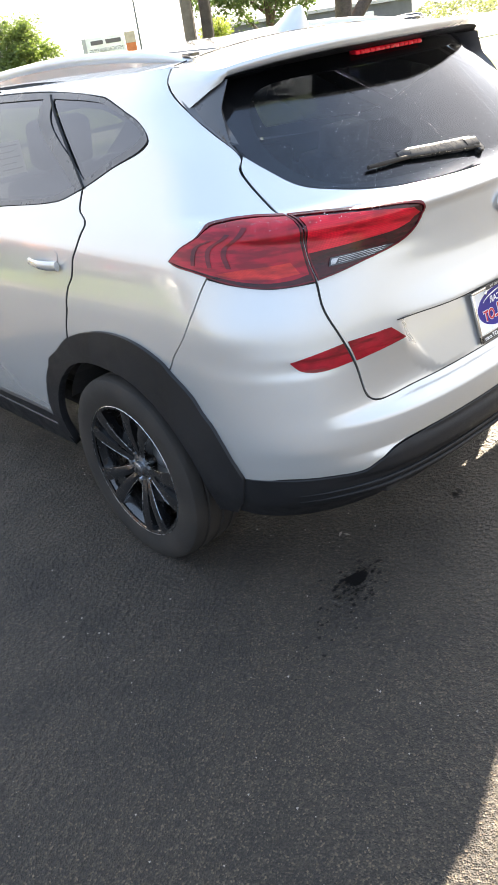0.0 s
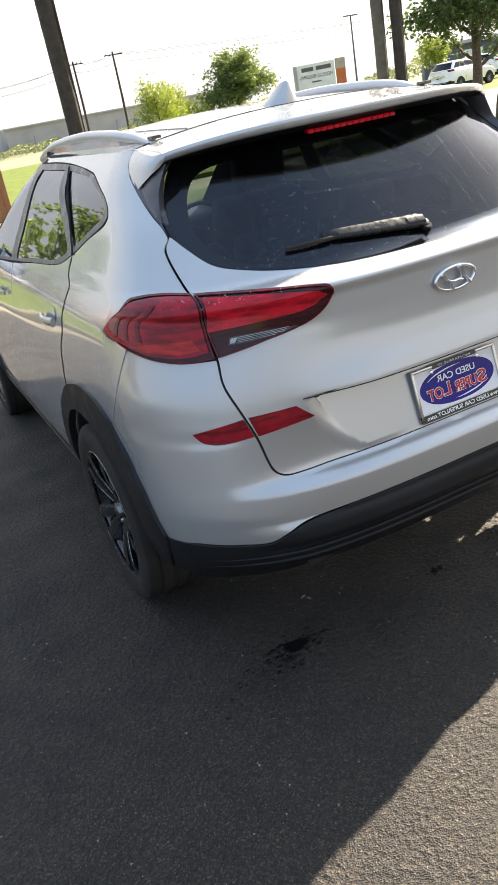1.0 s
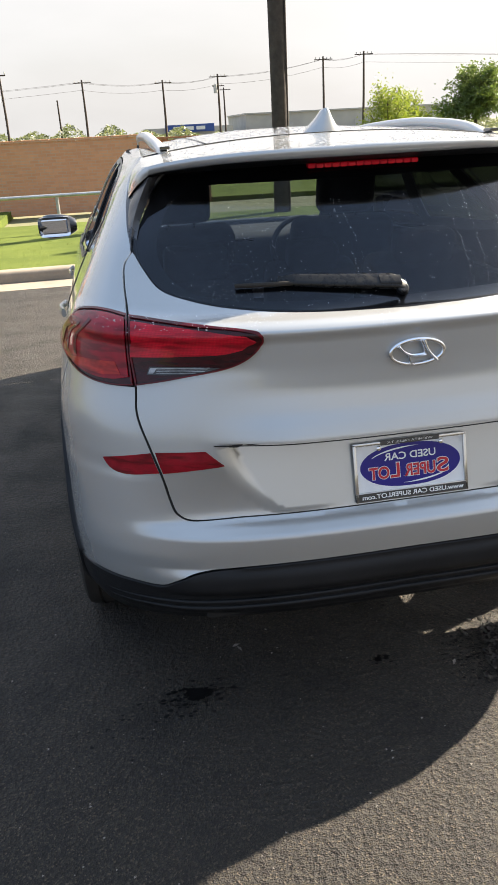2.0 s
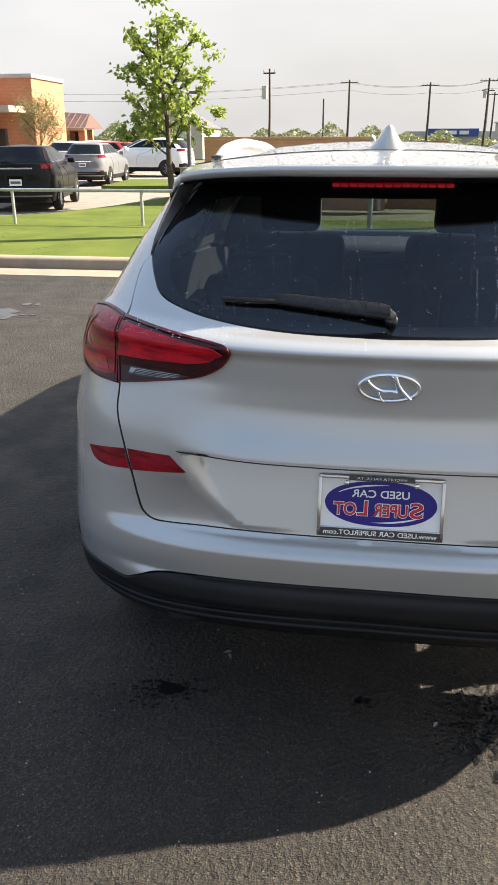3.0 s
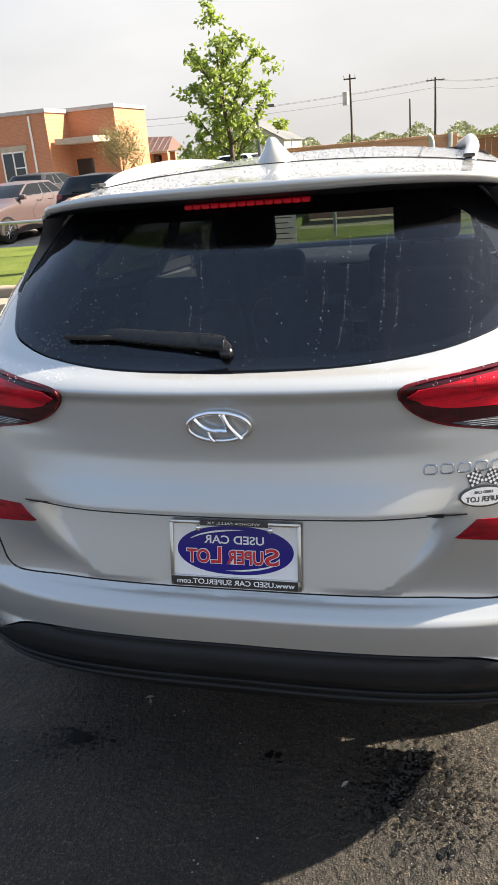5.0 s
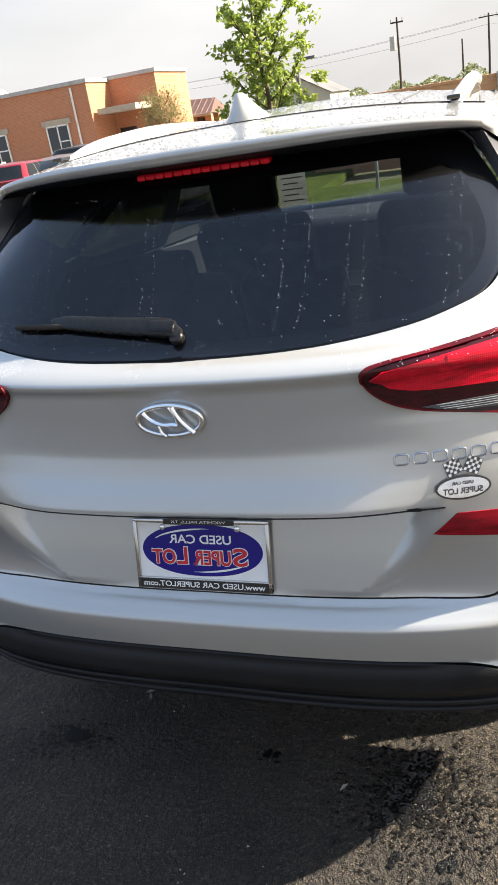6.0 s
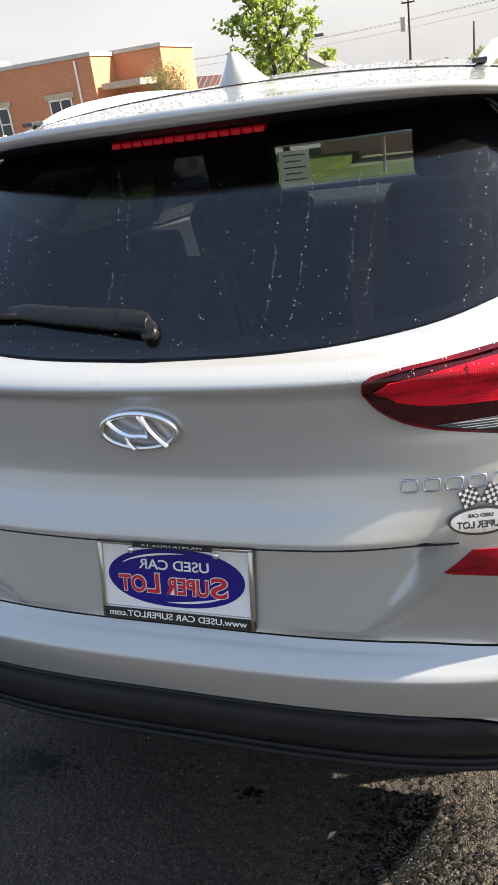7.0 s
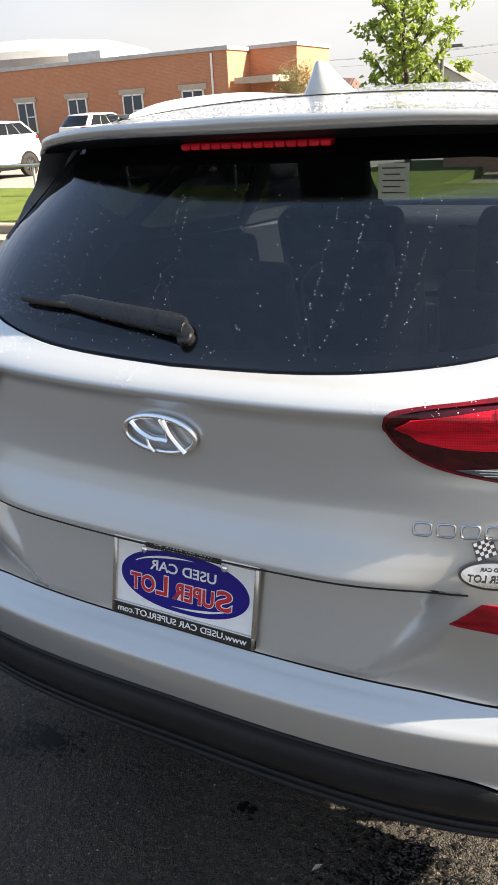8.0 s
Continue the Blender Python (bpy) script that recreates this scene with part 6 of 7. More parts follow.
tree("young oak tree with fresh green leaves on the lawn", Matrix.Translation((-4.52, 17.2, .05)), 5.25, .085,
     [(.34, .42, -.85, .1, .16), (.35, .42, .65, -.1, .18), (.45, .6, -.1, 0, .35), (.58, .55, -.25, .1, .45), (.60, .30, .80, 0, .30), (.58, .30, -1.0, .1, .25), (.74, .42, -.30, 0, .45), (.92, .26, -.38, 0, .42), (.84, .30, -.34, .05, .30), (.88, .22, -.30, -.1, .35), (.42, .24, 1.05, .1, .12), (.72, .18, -.85, 0, .15), (.78, .2, .35, 0, .25), (.66, .2, .95, 0, .18)], LEAF_FRESH, 4400, .128, 3, limbs=16, fork=.28, lean=-.28, spread=.22, tuft=.062)
tree("small sparse tree with olive leaves beside the building", Matrix.Translation((-15.0, 35.0, 0)), 4.1, .05, [(.72, .9, -.1, 0, .8), (.5, .8, .4, 0, .5), (.55, .6, -.7, 0, .5)], LEAF_OLIVE, 5200, .085, 7, limbs=12, spread=.30)
tree("broad round tree with dark green leaves", Matrix.Translation((23.3, 47.2, 0)), 5.3, .16, [(.55, 2.0, 0, 0, 1.2), (.78, 1.5, .2, 0, .8), (.40, 1.8, -1.2, 0, .7), (.52, 1.4, 1.5, 0, .8)], LEAF_ROUND, 11000, .19, 5)
tree("light yellow-green young tree", Matrix.Translation((14.8, 40.2, 0)), 4.1, .07, [(.55, .8, 0, 0, .7), (.40, .9, .9, 0, .5), (.85, .3, -.2, 0, .5), (.35, .8, -.8, 0, .5)], LEAF_YELLOW, 3200, .15, 9)
tree("yellow-green shrub-like tree beside the round tree", Matrix.Translation((18.0, 46.0, 0)), 4.0, .07, [(.55, 1.0, 0, 0, .8), (.40, 1.2, 1.2, 0, .5)], LEAF_YELLOW, 2600, .16, 19)
tree("large spreading tree with green leaves beside the road", Matrix.Translation((18.2, 19.5, 0)), 6.2, .20, [(.55, 1.6, -.4, 0, .9), (.75, 1.5, 0, 0, .9), (.48, 1.2, 1.2, -.6, .6), (.9, .9, 0, 0, .6), (.5, 1.0, -1.4, .8, .5)], LEAF_DARK, 11000, .16, 12, limbs=12, fork=.25)
tree("small round light green tree far off", Matrix.Translation((44, 52, 0)), 4.4, .1, [(.6, 1.3, 0, 0, 1.1)], LEAF_YELLOW, 1800, .22, 15)
tree("leafy green tree behind the oak", Matrix.Translation((-12.4, 45, 0)), 3.6, .1, [(.5, 1.3, 0, 0, .9), (.4, 1.2, 1.5, 0, .7), (.45, 1.0, -1.4, 0, .7)], LEAF_DARK, 3200, .18, 16)
# near trunk beside the dark car
trunk_thing = thing("forked_tree", "thick forked tree trunk beside the dark car", "tree")
bm_ = bmesh.new()
tube_bm([(11.9, 10.85, 0), (11.85, 10.85, 1.0), (11.9, 10.8, 2.0), (11.7, 10.8, 3.4)], [.24, .19, .18, .14], 12, bm_)
tube_bm([(11.92, 10.8, 1.4), (12.5, 10.6, 2.1), (13.0, 10.4, 3.4)], [.14, .13, .11], 10, bm_)
part("trunk", bm_, BARK, trunk_thing, smooth=50)

# hedge line and far woods
rng = random.Random(21)
vs, fs = [], []
for _ in range(52000):
    a = rng.uniform(-1.2, 1.25)
    d = rng.uniform(118, 150)
    lump = .5 + .5 * math.sin(a * 37) * math.sin(a * 61 + 1) + .4 * math.sin(a * 140)
    h = max(.3, (1.5 + 1.7 * max(0, lump)) * rng.random() ** .6) * (.45 if .12 < a < .62 else 1)
    p = Vector((math.sin(a) * d, math.cos(a) * d, h))
    s_ = rng.uniform(.10, .24)
    k = len(vs)
    for _i in range(4):
        vs.append(tuple(p + Vector((rng.gauss(0, s_), rng.gauss(0, s_), rng.gauss(0, s_ * .7)))))
    fs += [(k, k + 1, k + 2), (k, k + 2, k + 3)]
mesh = bpy.data.meshes.new("far_hedge")
mesh.from_pydata(vs, [], fs)
tagged(link("far_hedge", mesh, leaf_mat("hazy_leaf", (.125, .137, .075), (.088, .10, .056))), "low far woods and hedges along the horizon", "trees", kind="stuff")


# ---- brick building ----
bld = thing("brick_building", "one-storey orange brick building with flat roof and pale window heads", "building")


def block(name, x0, x1, y0, y1, h, parent=bld):
    w_ = part(name, box_bm((x1 - x0, y1 - y0, h + .1), ((x0 + x1) / 2, (y0 + y1) / 2, h / 2 + .05)), BRICK, parent)
    part("coping", box_bm((x1 - x0 + .16, y1 - y0 + .16, .20), ((x0 + x1) / 2, (y0 + y1) / 2, h + .201), .01), METAL_COPING, w_, "grey metal coping")
    return w_


BY = 38.5
block("wall", -75, -20.65, BY, BY + 8, 4.46)
block("wall", -21.6, -17.75, BY + 2.6, BY + 7.3, 4.53)
canopy = part("canopy", box_bm((2.3, 2.2, .30), (-19.3, BY + 1.4, 3.05), .01), STONE_CAP, bld, "pale flat canopy")
part("downpipe", tube_bm([(-21.6, BY - .06, 0), (-21.6, BY - .06, 4.45)], .06, 8), WHITE_PAINT, bld)
for x in (-22.9, -26.95, -31.0, -35.05, -39.1, -43.15):
    win = part("window", box_bm((1.36, .10, 1.72), (x, BY - .012, 1.86)), DARK_WINDOW, bld, "dark window with white frame and pale head")
    fb = bmesh.new()
    for sz, at in (((.08, .08, 1.80), (-.67, 0, 0)), ((.08, .08, 1.80), (.67, 0, 0)), ((.07, .08, 1.80), (0, 0, 0)), ((1.36, .08, .08), (0, 0, .86)), ((1.36, .08, .08), (0, 0, -.86)), ((.62, .08, .06), (.33, 0, .05))):
        box_bm(sz, (x + at[0], BY - .055, 1.86 + at[2]), 0, None, fb)
    part("window_frame", fb, WHITE_PAINT, win)
    part("window_head", box_bm((1.80, .10, .28), (x, BY - .052, 2.90), .005), STONE_CAP, win, "pale stone head")
    part("window_sill", box_bm((1.55, .14, .08), (x, BY - .06, .95), .005), STONE_CAP, win)
part("side_door", box_bm((1.0, .08, 2.1), (-19.9, BY + 2.56, 1.05)), DARK_WINDOW, bld)
porch = thing("porch_wing", "low brick wing with a maroon metal roof on brick piers", "building")
bm_ = bmesh.new()
x0, x1, y0, y1, eave, top_ = -21.2, -17.05, 47.2, 51.0, 2.18, 3.30
ym = (y0 + y1) / 2
rv = [bm_.verts.new(p) for p in ((x0, y0, eave), (x1, y0, eave), (x1, y1, eave), (x0, y1, eave), (x0, ym, top_), (x1 - .25, ym, top_ - .25))]
for f in ((0, 1, 5, 4), (2, 3, 4, 5), (1, 2, 5), (0, 4, 3), (3, 2, 1, 0)):
    bm_.faces.new([rv[i] for i in f])
part("roof", bm_, MAROON_ROOF, porch, "maroon standing-seam metal roof")
for k in range(10):
    xk = x0 + .2 + .40 * k
    hk = top_ - .25 * (xk - x0) / (x1 - x0) + .012
    part("roof_seam", tube_bm([(xk, y0, eave + .012), (xk, ym, hk)], .022, 5), MAROON_ROOF, porch)
part("fascia", box_bm((x1 - x0, .06, .16), ((x0 + x1) / 2, y0 - .031, eave - .04), .01), STONE_CAP, porch)
for k in range(4):
    part("pier", box_bm((.42, .42, eave - .08), (x0 + .5 + 1.12 * k, y0 + .35, (eave - .08) / 2), .01), BRICK, porch)
part("wall", box_bm((x1 - x0 - .2, .3, eave - .05), ((x0 + x1) / 2, y0 + 1.8, (eave - .05) / 2)), BRICK, porch)
part("window", box_bm((1.2, .06, 1.2), (-18.4, y0 + 1.62, 1.35)), DARK_WINDOW, porch, "dark window")
dome = thing("white_hall", "large white hall with a low domed roof behind the brick building", "building")
rings = [[(-55.2 + 13.5 * c_ * math.cos(a), 62 + 9 * c_ * math.sin(a), z) for a in np.linspace(0, 2 * math.pi, 32, endpoint=False)] for c_, z in ((1, 0), (1, 6.6), (.95, 7.2), (.7, 8.1), (.3, 8.6))]
part("hall", loft_bm(rings), MEMBRANE, dome, smooth=30)
part("plant_box", box_bm((2.6, 2.0, 1.1), (-33.2, 43.5, 5.0), .02), METAL_COPING, dome)
house = thing("grey_house", "small far house with a grey pitched roof", "building")
bm_ = bmesh.new()
rv = [bm_.verts.new(p) for p in ((-17.6, 62, 0), (-12.5, 62, 0), (-12.5, 70, 0), (-17.6, 70, 0), (-17.6, 62, 2.4), (-12.5, 62, 2.4), (-12.5, 70, 2.4), (-17.6, 70, 2.4), (-15.4, 62, 4.0), (-15.4, 70, 4.0))]
for f in ((0, 1, 5, 8, 4), (2, 3, 7, 9, 6), (1, 2, 6, 5), (3, 0, 4, 7)):
    bm_.faces.new([rv[i] for i in f])
part("walls", bm_, GREY_CLADDING, house)
bm_ = bmesh.new()
rv = [bm_.verts.new(p) for p in ((-17.8, 61.8, 2.35), (-12.3, 61.8, 2.35), (-12.3, 70.2, 2.35), (-17.8, 70.2, 2.35), (-15.4, 61.8, 4.1), (-15.4, 70.2, 4.1))]
for f in ((0, 4, 5, 3), (1, 2, 5, 4)):
    bm_.faces.new([rv[i] for i in f])
part("roof", bm_, DARK_SHED, house)

# ---- far sheds, sign, street furniture ----
shed = thing("grey_warehouse", "long pale grey warehouse on the horizon", "building")
part("wall", box_bm((42, 20, 4.6), (48, 158, 1.9), 0, None), GREY_CLADDING, shed)
part("roof", box_bm((42.6, 20.6, .25), (48, 158, 4.33), 0, None), METAL_COPING, shed)
for k in range(4):
    part("loading_door", box_bm((4.0, .2, 2.6), (34 + 8 * k, 147.9, 1.2)), METAL_COPING, shed)
shed2 = thing("dark_shed", "dark grey metal shed with windows painted white to look lit", "building")
m2 = Matrix.Translation((68, 65.5, 0)) @ pose(0, 0, 0, 0, 0, -38)
part("wall", box_bm((22, 12, 3.0), (0, 0, 1.5), 0, m2), DARK_SHED, shed2)
part("roof", box_bm((22.6, 12.6, .3), (0, 0, 3.15), 0, m2), METAL_COPING, shed2)
# windows look lit by white colour alone, they give no light
for k in range(4):
    part("window", box_bm((1.8, .1, .8), (-6 + 4 * k, -6.04, 2.0), 0, m2), WHITE_PAINT, shed2)
shop = thing("blue_sign_shop", "low far shop with a blue fascia", "building")
part("wall", box_bm((16, 8, 2.6), (16.2, 150, 1.3)), GREY_CLADDING, shop)
part("fascia", box_bm((9, .3, 1.3), (16.2, 145.8, 2.4)), BLUE_SIGN, shop)
for k in range(3):
    part("fascia_bar", box_bm((1.6, .1, .6), (14.0 + 2.1 * k, 145.6, 2.4)), WHITE_PAINT, shop)

sign = thing("road_sign_board", "white name board with mirrored lettering beside an orange brick pier", "sign")
sm = Matrix.Translation((22.15, 35.56, 0)) @ pose(0, 0, 0, 0, 0, -32)
part("board", box_bm((1.98, .22, 1.16), (0, 0, 2.19), .01, sm), WHITE_PAINT, sign)
part("board_edge", box_bm((.20, .26, 2.70), (-1.06, .0, 1.42), .01, sm), METAL_COPING, sign)
part("base", box_bm((1.55, .26, 1.02), (.24, .02, 1.09), .01, sm), ORANGE_BRICK, sign)
part("pier", box_bm((.50, .36, 2.35), (1.30, .05, 1.17), .01, sm), ORANGE_BRICK, sign)
part("pier_cap", box_bm((.52, .38, .50), (1.30, .05, 2.55), .01, sm), STONE_CAP, sign)
DARK_INK = material("sign_ink", (.10, .09, .09), .6)
for x0, w_ in ((.42, .78), (-.42, .62)):
    part("lettering_bar", box_bm((w_, .02, .19), (x0, -.115, 2.52), 0, sm), DARK_INK, sign)
writing("lettering", "MEDICAL BUILDING", .25, DARK_INK, sign, sm @ Matrix.Translation((0, -.115, 2.16)), .004, width=1.72)
part("lettering_bar", box_bm((.5, .02, .06), (0, -.115, 1.90), 0, sm), DARK_INK, sign)
stay = thing("yellow_stay", "yellow guy-wire guard leaning beside the sign", "guard")
part("tube", tube_bm([(20.8, 36.2, 0), (20.2, 36.6, 2.2)], .05, 8), YELLOW, stay)
part("tube", tube_bm([(20.0, 36.4, 0), (19.6, 36.8, 1.6)], .05, 8), YELLOW, stay)


def utility_pole(x, y, h, arms=1, yaw=0.0, can=False, r=.16):
    t = thing("utility_pole", "dark timber power pole with crossarms", "pole", Matrix.Translation((x, y, 0)) @ pose(0, 0, 0, 0, 0, yaw), group="power poles")
    part("shaft", tube_bm([(0, 0, 0), (.04, 0, h * .5), (.0, 0, h)], [r, r * .85, r * .65], 10), POLE_WOOD, t, smooth=60)
    for k in range(arms):
        z = h - .35 - 1.1 * k
        wide = (2.3 if r > .15 else 1.0) - .7 * k
        part("crossarm", box_bm((wide, .10, .11), (0, -.12, z), .01), POLE_WOOD, t)
        for dx in (-.95, -.45, .45, .95):
            if abs(dx) < wide / 2:
                part("insulator", tube_bm([(dx, -.12, z + .07), (dx, -.12, z + .27)], .05, 6), METAL_COPING, t)
    if can:
        part("transformer", tube_bm([(-.38, -.1, h - 2.3), (-.38, -.1, h - 1.3)], .26, 12), METAL_COPING, t, smooth=50)
    return t


POLES = [(-7.7, 67, 6.9, 1, True), (-1.7, 108, 8.6, 1, False), (8.7, 108, 8.2, 1, False), (15.9, 107, 8.6, 2, True), (28.3, 100, 9.6, 1, False), (33.1, 98.5, 9.9, 1, False), (-5.9, 128, 7.2, 0, False), (21.4, 137, 8.4, 1, False), (17.6, 118, 7.4, 0, False)]
for k, (x, y, h, n, can) in enumerate(POLES):
    utility_pole(x, y, h, n, 8 * math.sin(k), can, .17 if y > 80 else .11)
wires = thing("power_lines", "thin sagging power lines between the poles", "wires")
ends = [(-60, 112, 8.0), (-1.7, 108, 8.3), (8.7, 108, 7.9), (15.9, 107, 8.3), (28.3, 100, 9.3), (33.1, 98.5, 9.6), (110, 85, 9.5)]
for dz, off in ((0, -.9), (0, .9), (-.9, 0)):
    for a, b in zip(ends[:-1], ends[1:]):
        pts_ = []
        for t in np.linspace(0, 1, 14):
            sag = (.25 + .012 * math.dist(a, b)) * 4 * t * (1 - t)
            pts_.append((a[0] + (b[0] - a[0]) * t, a[1] + (b[1] - a[1]) * t + off, a[2] + (b[2] - a[2]) * t + dz - sag))
        part("wire", tube_bm(pts_, .013, 4), POLE_WOOD, wires)


def lot_lamp(x, y, h, label, heads=1, block=False):
    t = thing("lot_lamp", label, "lamp post")
    part("post", tube_bm([(x, y, 0), (x, y, h)], [.085, .055], 10), DARK_SHED, t, smooth=60)
    for k in range(heads):
        s_ = 1 - 2 * k
        part("lamp_head", box_bm((.55, .28, .08), (x + s_ * .34, y, h + .02), .02), DARK_SHED, t)
    if block:
        part("footing", tube_bm([(x, y, 0), (x, y, .75)], .32, 20), LOT_CONCRETE, t, smooth=50)
    return t


lot_lamp(-5.55, 24.0, 2.95, "slim dark lamp post on a round concrete footing", 1, True)
lot_lamp(38.8, 55.7, 6.3, "tall slim lamp post beside the road", 2)


# ---- parked cars ----
def parked_car(label, m, color, low=False, cladding=True, dark_trim=True, plate_color=None, wheels=MACHINED, scale=(1, 1, 1), lamp=None, tall_lamps=False):
    """A plainer SUV or saloon built from the same skin."""
    t = thing("parked_car", label, "car", m @ Matrix.Diagonal((*scale, 1)), group="parked cars")
    dark = max(color) < .05
    paint = car_paint("car_paint", color, .3 if max(color) > .5 else .2, .3)
    if max(color) < .5:
        bsdf(paint).inputs["Coat Weight"].default_value, bsdf(paint).inputs["Metallic"].default_value = .35, .05
    if dark:
        bsdf(paint).inputs["Metallic"].default_value, bsdf(paint).inputs["Specular IOR Level"].default_value, bsdf(paint).inputs["Coat Weight"].default_value = 0, .06, .20
    us = np.r_[np.linspace(-3, -2, 9), np.linspace(-1.9, -1, 9), np.linspace(-.92, .92, 24), np.linspace(1, 1.9, 9), np.linspace(2, 3, 9)]

    def rings_at(zs, out=0.0):
        return [[skin(u, z) * (1 + out) for u in us] for z in zs]
    body = part("body", loft_bm(rings_at([.40, .50, .60, .68, .70, .80, .90, .97, 1.05, 1.12, 1.17, 1.21]), cap=False), paint, t, smooth=40)
    part("lower_trim", loft_bm(rings_at([.26, .33, .41], .002), cap=False), CLAD if cladding else paint, t, smooth=40)
    part("window_band", loft_bm(rings_at([1.205, 1.26, 1.34, 1.42, 1.50, 1.545]), cap=False), PARKED_GLASS, t, "dark window band", smooth=40)
    top = rings_at([1.535, 1.56, 1.575])
    mid = [[p.lerp(Vector((0, 1.3, 1.60)), f) + Vector((0, 0, .035 * f)) for p in top[-1]] for f in (.25, .6, .95)]
    part("roof", loft_bm(top + mid), paint, t, smooth=50)
    for s in (1, -1):
        for us_, nm in (((.62, .86), "pillar"), ((2.12, 2.22), "pillar")):
            q = [(us_[0] * s, 1.20), (us_[1] * s, 1.20), (us_[1] * s * 1.02, 1.54), (us_[0] * s, 1.54)]
            bm_ = loft_bm([[skin(a + (b - a) * k / 4, z) * 1.004 for k in range(5)] for z in (1.20, 1.28, 1.36, 1.45, 1.54) for a, b in [(us_[0] * s, us_[1] * s)]], closed=False, cap=False)
            part(nm, bm_, paint, t, smooth=50)
        lp = [[skin(s * u, z) * 1.004 + Vector((0, -.006, 0)) for u in np.linspace(.46, .84, 10)] for z in (1.06, 1.10, 1.165)]
        part("tail_lamp", loft_bm(lp, closed=False, cap=False), lamp or RED_REFLEX, t, "red tail lamp", smooth=50)
        if tall_lamps:
            up = [[skin(s * u, z) * 1.005 + Vector((0, -.008, 0)) for u in np.linspace(.66 - .10 * (z - 1.16), .72 - .10 * (z - 1.16), 4)] for z in (1.15, 1.24, 1.33, 1.42, 1.50)]
            part("pillar_lamp", loft_bm(up, closed=False, cap=False), RED_REFLEX, t, "red lamp strip beside the window", smooth=50)
        if cladding:
            rf = [[skin(s * u, z) * 1.004 + Vector((0, -.012, 0)) for u in np.linspace(.48, .62, 6)] for z in (.545, .60)]
            part("reflector", loft_bm(rf, closed=False, cap=False), RED_REFLEX, t, "red bumper reflector", smooth=50)
        hl = [[skin(s * u, z) * 1.003 for u in np.linspace(2.2, 2.55, 8)] for z in (.76, .82, .87)]
        part("headlamp", loft_bm(hl, closed=False, cap=False), CLEAR_LENS, t, smooth=50)
        for y in (HUB_Y, HUB_Y + WHEELBASE):
            ar = bmesh.new()
            loft_bm([[(-s * (.930 + d), y + r * math.cos(a), max(.26, HUB_Z + r * math.sin(a))) for a in np.linspace(-.1, math.pi + .1, 20)] for r, d in ((.0, .006), (.40, .012), (.405, .0))], closed=False, cap=False, bm=ar)
            part("wheel_arch", ar, CLAD, t, smooth=50)
            w_ = new("wheel")
            w_.parent = t
            w_.matrix_local = Matrix.Translation((-s * .845, y, .341)) @ (Matrix.Identity(4) if s > 0 else pose(0, 0, 0, 0, 0, 180))
            part("tyre", revolve_bm([(.22, -.108), (.30, -.112), (.335, -.095), (.341, -.05), (.341, .06), (.30, .1)], 28), RUBBER, w_, smooth=40)
            part("rim", revolve_bm([(.225, -.110), (.215, -.085), (.12, -.070), (.0, -.070)], 28), PIANO, w_, smooth=40)
            sp = bmesh.new()
            for k in range(10):
                box_bm((.02, .026, .19), (-.092, 0, .12), .008, Matrix.Rotation(k * .6283 + .3, 4, "X"), sp, 1)
            part("spokes", sp, wheels, w_)
        for u_ in (1.235, 1.50):
            seam_ = [skin(s * (u_ + .02 * math.sin(3 * z)), z) * 1.002 for z in np.linspace(.45, 1.20, 10)]
            part("door_seam", tube_bm(seam_, .004, 5), GAP, t)
            part("window_pillar", loft_bm([[skin(s * (u_ + d + .10 * (z - 1.2)), z) * 1.003 for d in (-.014, 0, .014)] for z in np.linspace(1.2, 1.54, 5)], closed=False, cap=False), TRIM, t)
            hp = [skin(s * (u_ + .02 + .10 * k), 1.06) + Vector((-s * .022, 0, 0)) for k in (0, .5, 1)]
            part("door_handle", tube_bm(hp, .012, 6), paint, t, smooth=60)
        if dark_trim:
            part("window_trim", tube_bm([skin(s * u, 1.212) * 1.003 for u in np.linspace(.93, 1.98, 20)], .008, 6), CHROME, t, "chrome window trim", smooth=60)
        base_ = skin(s * uy(2.92, 1.16), 1.16)
        part("door_mirror", box_bm((.20, .12, .14), tuple(base_ + Vector((-s * .12, 0, .04))), .04), paint, t, smooth=60)
    part("bumper_strip", loft_bm([[skin(u, z) * 1.003 + Vector((0, -.01, 0)) for u in np.linspace(-.8, .8, 22)] for z in (.42, .48, .55)], closed=False, cap=False), CLAD, t, smooth=50)
    if cladding:
        part("bumper_lip", loft_bm([[skin(u, z) * 1.004 + Vector((0, -.016, 0)) for u in np.linspace(-.62, .62, 18)] for z in (.385, .425)], closed=False, cap=False), GALVANISED, t, "silver lower bumper lip", smooth=50)
    strip_z, plate_z = (1.075, .74) if tall_lamps else (.93, .80)
    part("tail_strip", box_bm((.9, .03, .035), (0, -.045, strip_z), .008), CHROME if dark_trim else paint, t)
    part("plate", box_bm((.31, .012, .155), (0, -.047, plate_z), .004), PLATE_WHITE, t)
    part("plate_bar", box_bm((.25, .004, .06), (0, -.0545, plate_z)), plate_color or DARK_SHED, t)
    part("rear_wiper", tube_bm([(.0, .03, 1.235), (-.36, .08, 1.25)], .012, 6), RUBBER, t)
    part("underside", box_bm((1.6, 4.0, .12), (0, 2.15, .29), .02), UNDERSIDE, t)
    return t


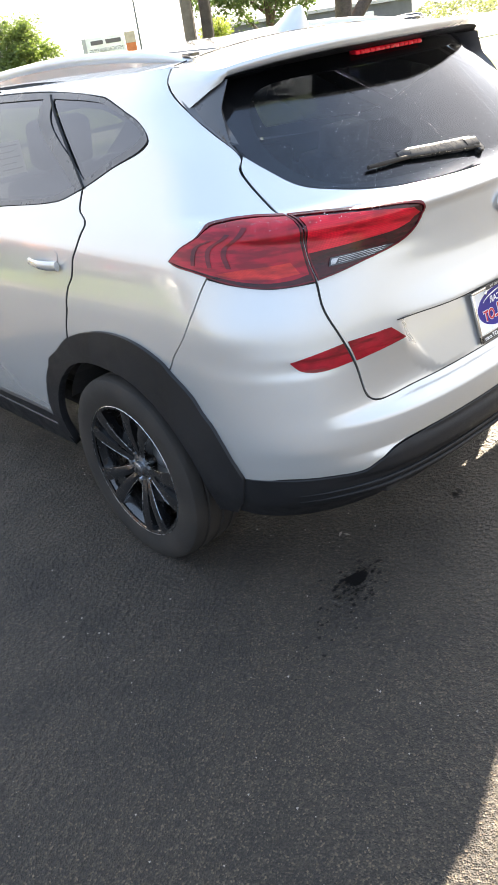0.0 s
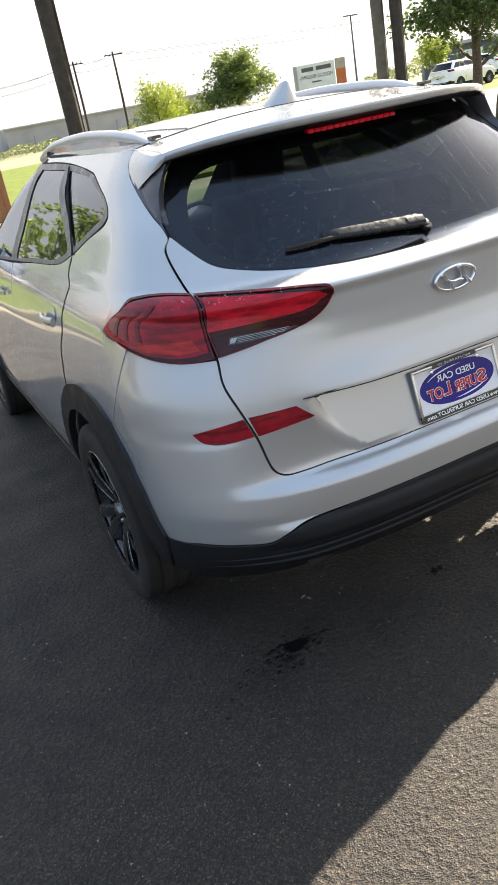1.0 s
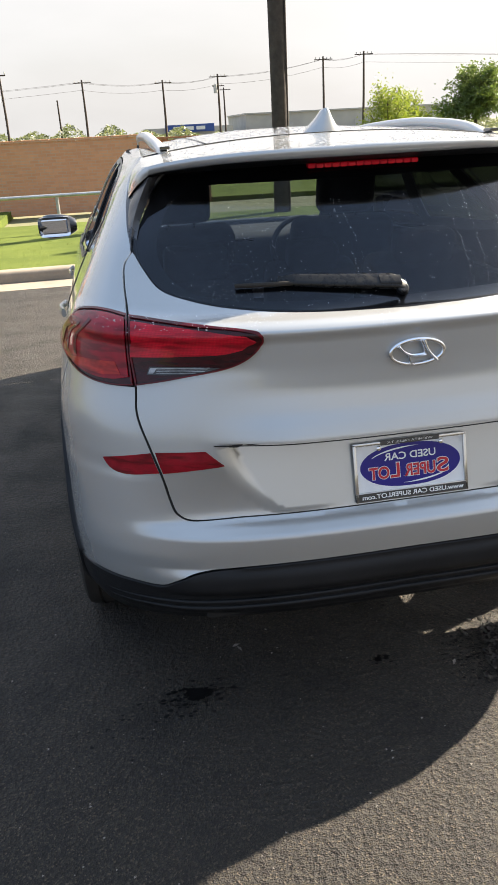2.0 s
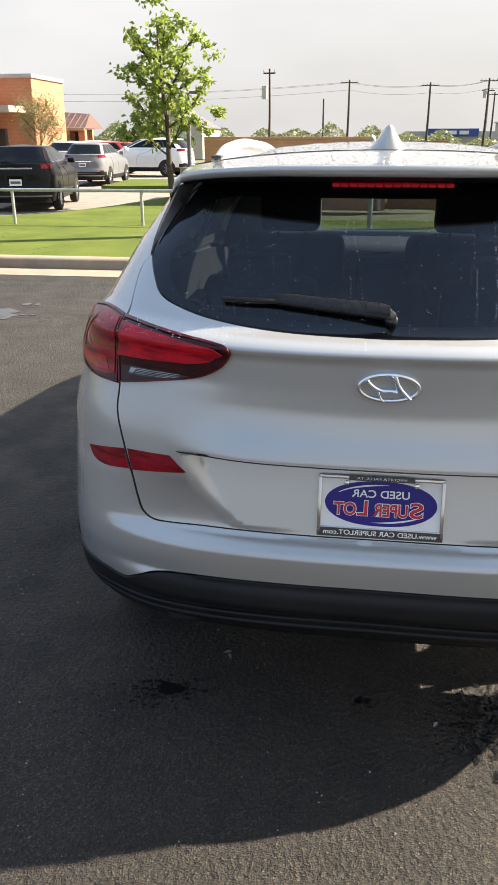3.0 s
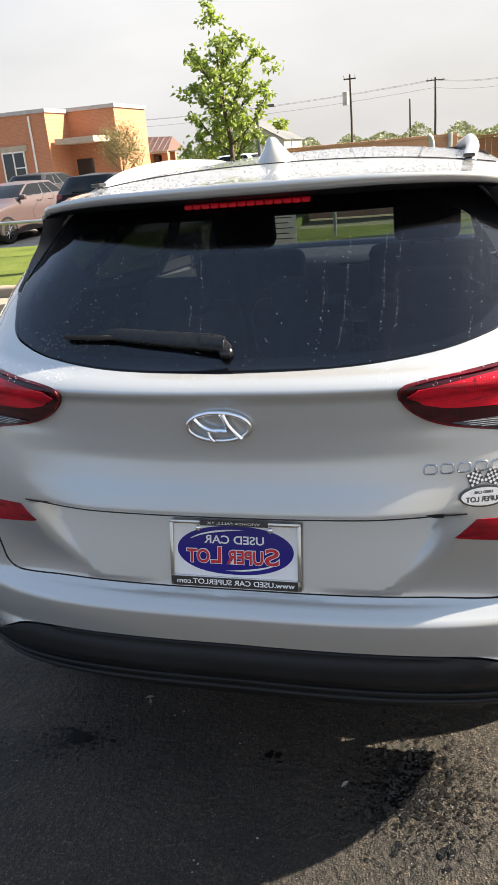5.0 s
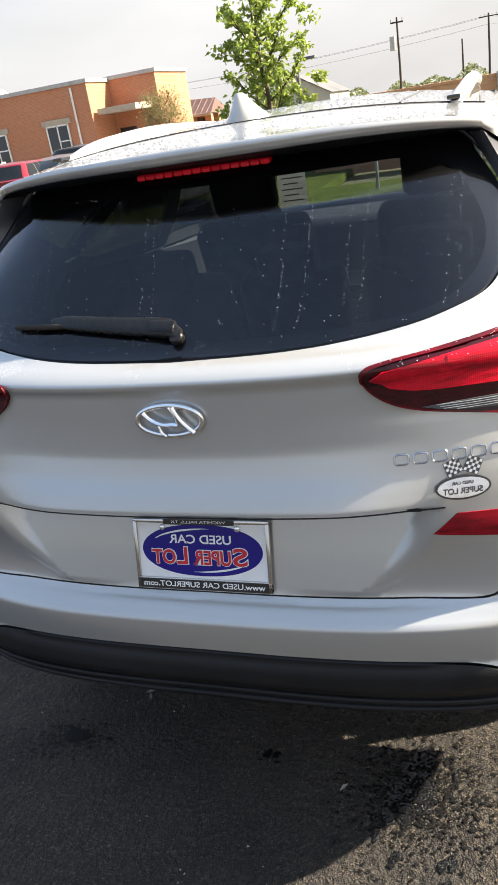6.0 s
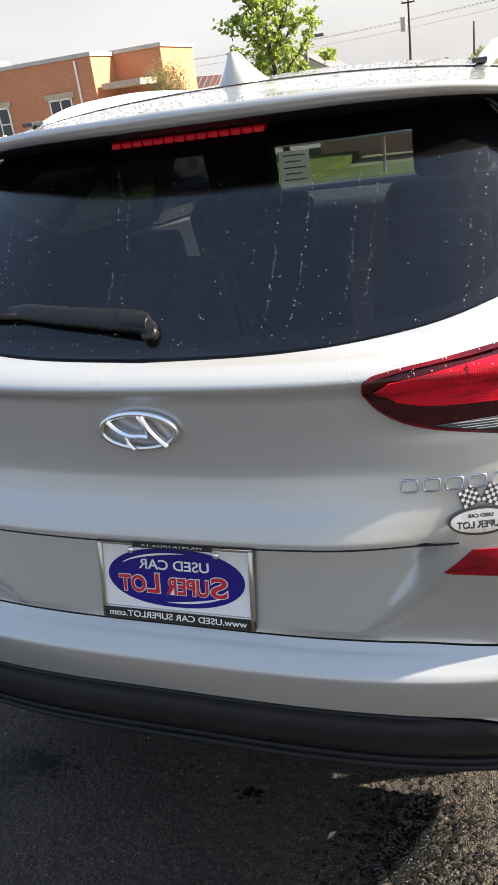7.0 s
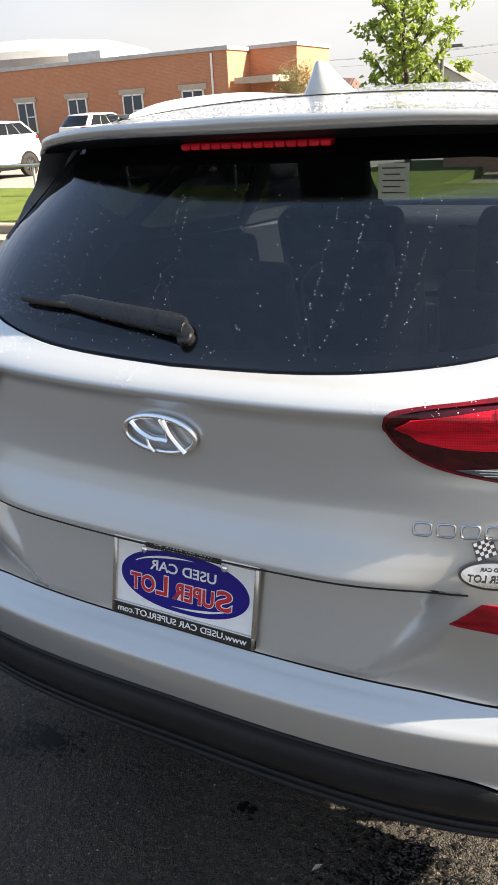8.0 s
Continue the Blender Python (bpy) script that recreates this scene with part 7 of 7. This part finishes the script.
def spot(x, y, yaw, z=.02):
    return Matrix.Translation((x, y, z)) @ pose(0, 0, 0, 0, 0, yaw)


parked_car("black SUV with dealer plate, parked on the asphalt near the lawn", spot(9.51, 8.67, -72, 0), (.006, .007, .009), cladding=False, plate_color=PLATE_BLUE, scale=(1.03, 1.05, 1.0))
parked_car("black SUV with chrome trim, parked behind the pipe rail", spot(-7.88, 15.68, 11), (.010, .010, .011), scale=(.91, .94, .91), tall_lamps=True)
parked_car("dark red saloon parked behind the pipe rail", spot(-11.4, 15.4, 8), (.15, .003, .010), cladding=False, scale=(.98, 1.02, .89))
parked_car("pinkish beige saloon parked behind the pipe rail", spot(-11.0, 19.5, 178), (.085, .060, .060), cladding=False, scale=(.98, 1.0, .88))
parked_car("white SUV parked behind the pipe rail", spot(-18.2, 19.6, 176), (.72, .72, .71), scale=(1, .98, 1.04))
parked_car("dark grey SUV parked in the back lot", spot(-13.6, 22.5, -3), (.03, .03, .034), scale=(1, 1, .98))
parked_car("white SUV parked in the second row", spot(-20.0, 24.0, -8), (.72, .72, .71), scale=(1, 1, 1.12))
parked_car("silver grey SUV parked in the back lot", spot(-9.75, 25.6, 3), (.16, .165, .175), scale=(.84, .92, .91))
parked_car("white SUV standing side-on in the back lot", spot(-7.5, 33.6, 86), (.74, .74, .73), scale=(1, 1.0, 1.0))
parked_car("dark red car parked far back in the lot", spot(-10.5, 35.5, 80), (.28, .02, .02), cladding=False, scale=(1, 1, .9))
parked_car("pale silver car parked far back in the lot", spot(-12.6, 31.0, -4), (.5, .5, .5), cladding=False, scale=(1, 1, .92))
parked_car("white car parked far back in the lot", spot(-13.0, 40.5, 84), (.7, .7, .69), cladding=False, scale=(1, 1, .92))
parked_car("white SUV beside the far road", spot(31.0, 36.5, -80), (.72, .72, .70))
parked_car("white pickup-sized car beside the road", spot(40.5, 41.0, 40), (.70, .69, .66), scale=(1, 1.15, 1.05))
parked_car("silver car in the far row", spot(44.5, 37.5, 40), (.45, .45, .45), cladding=False)
parked_car("dark car in the far row", spot(47.5, 34.0, 40), (.04, .04, .05), cladding=False)
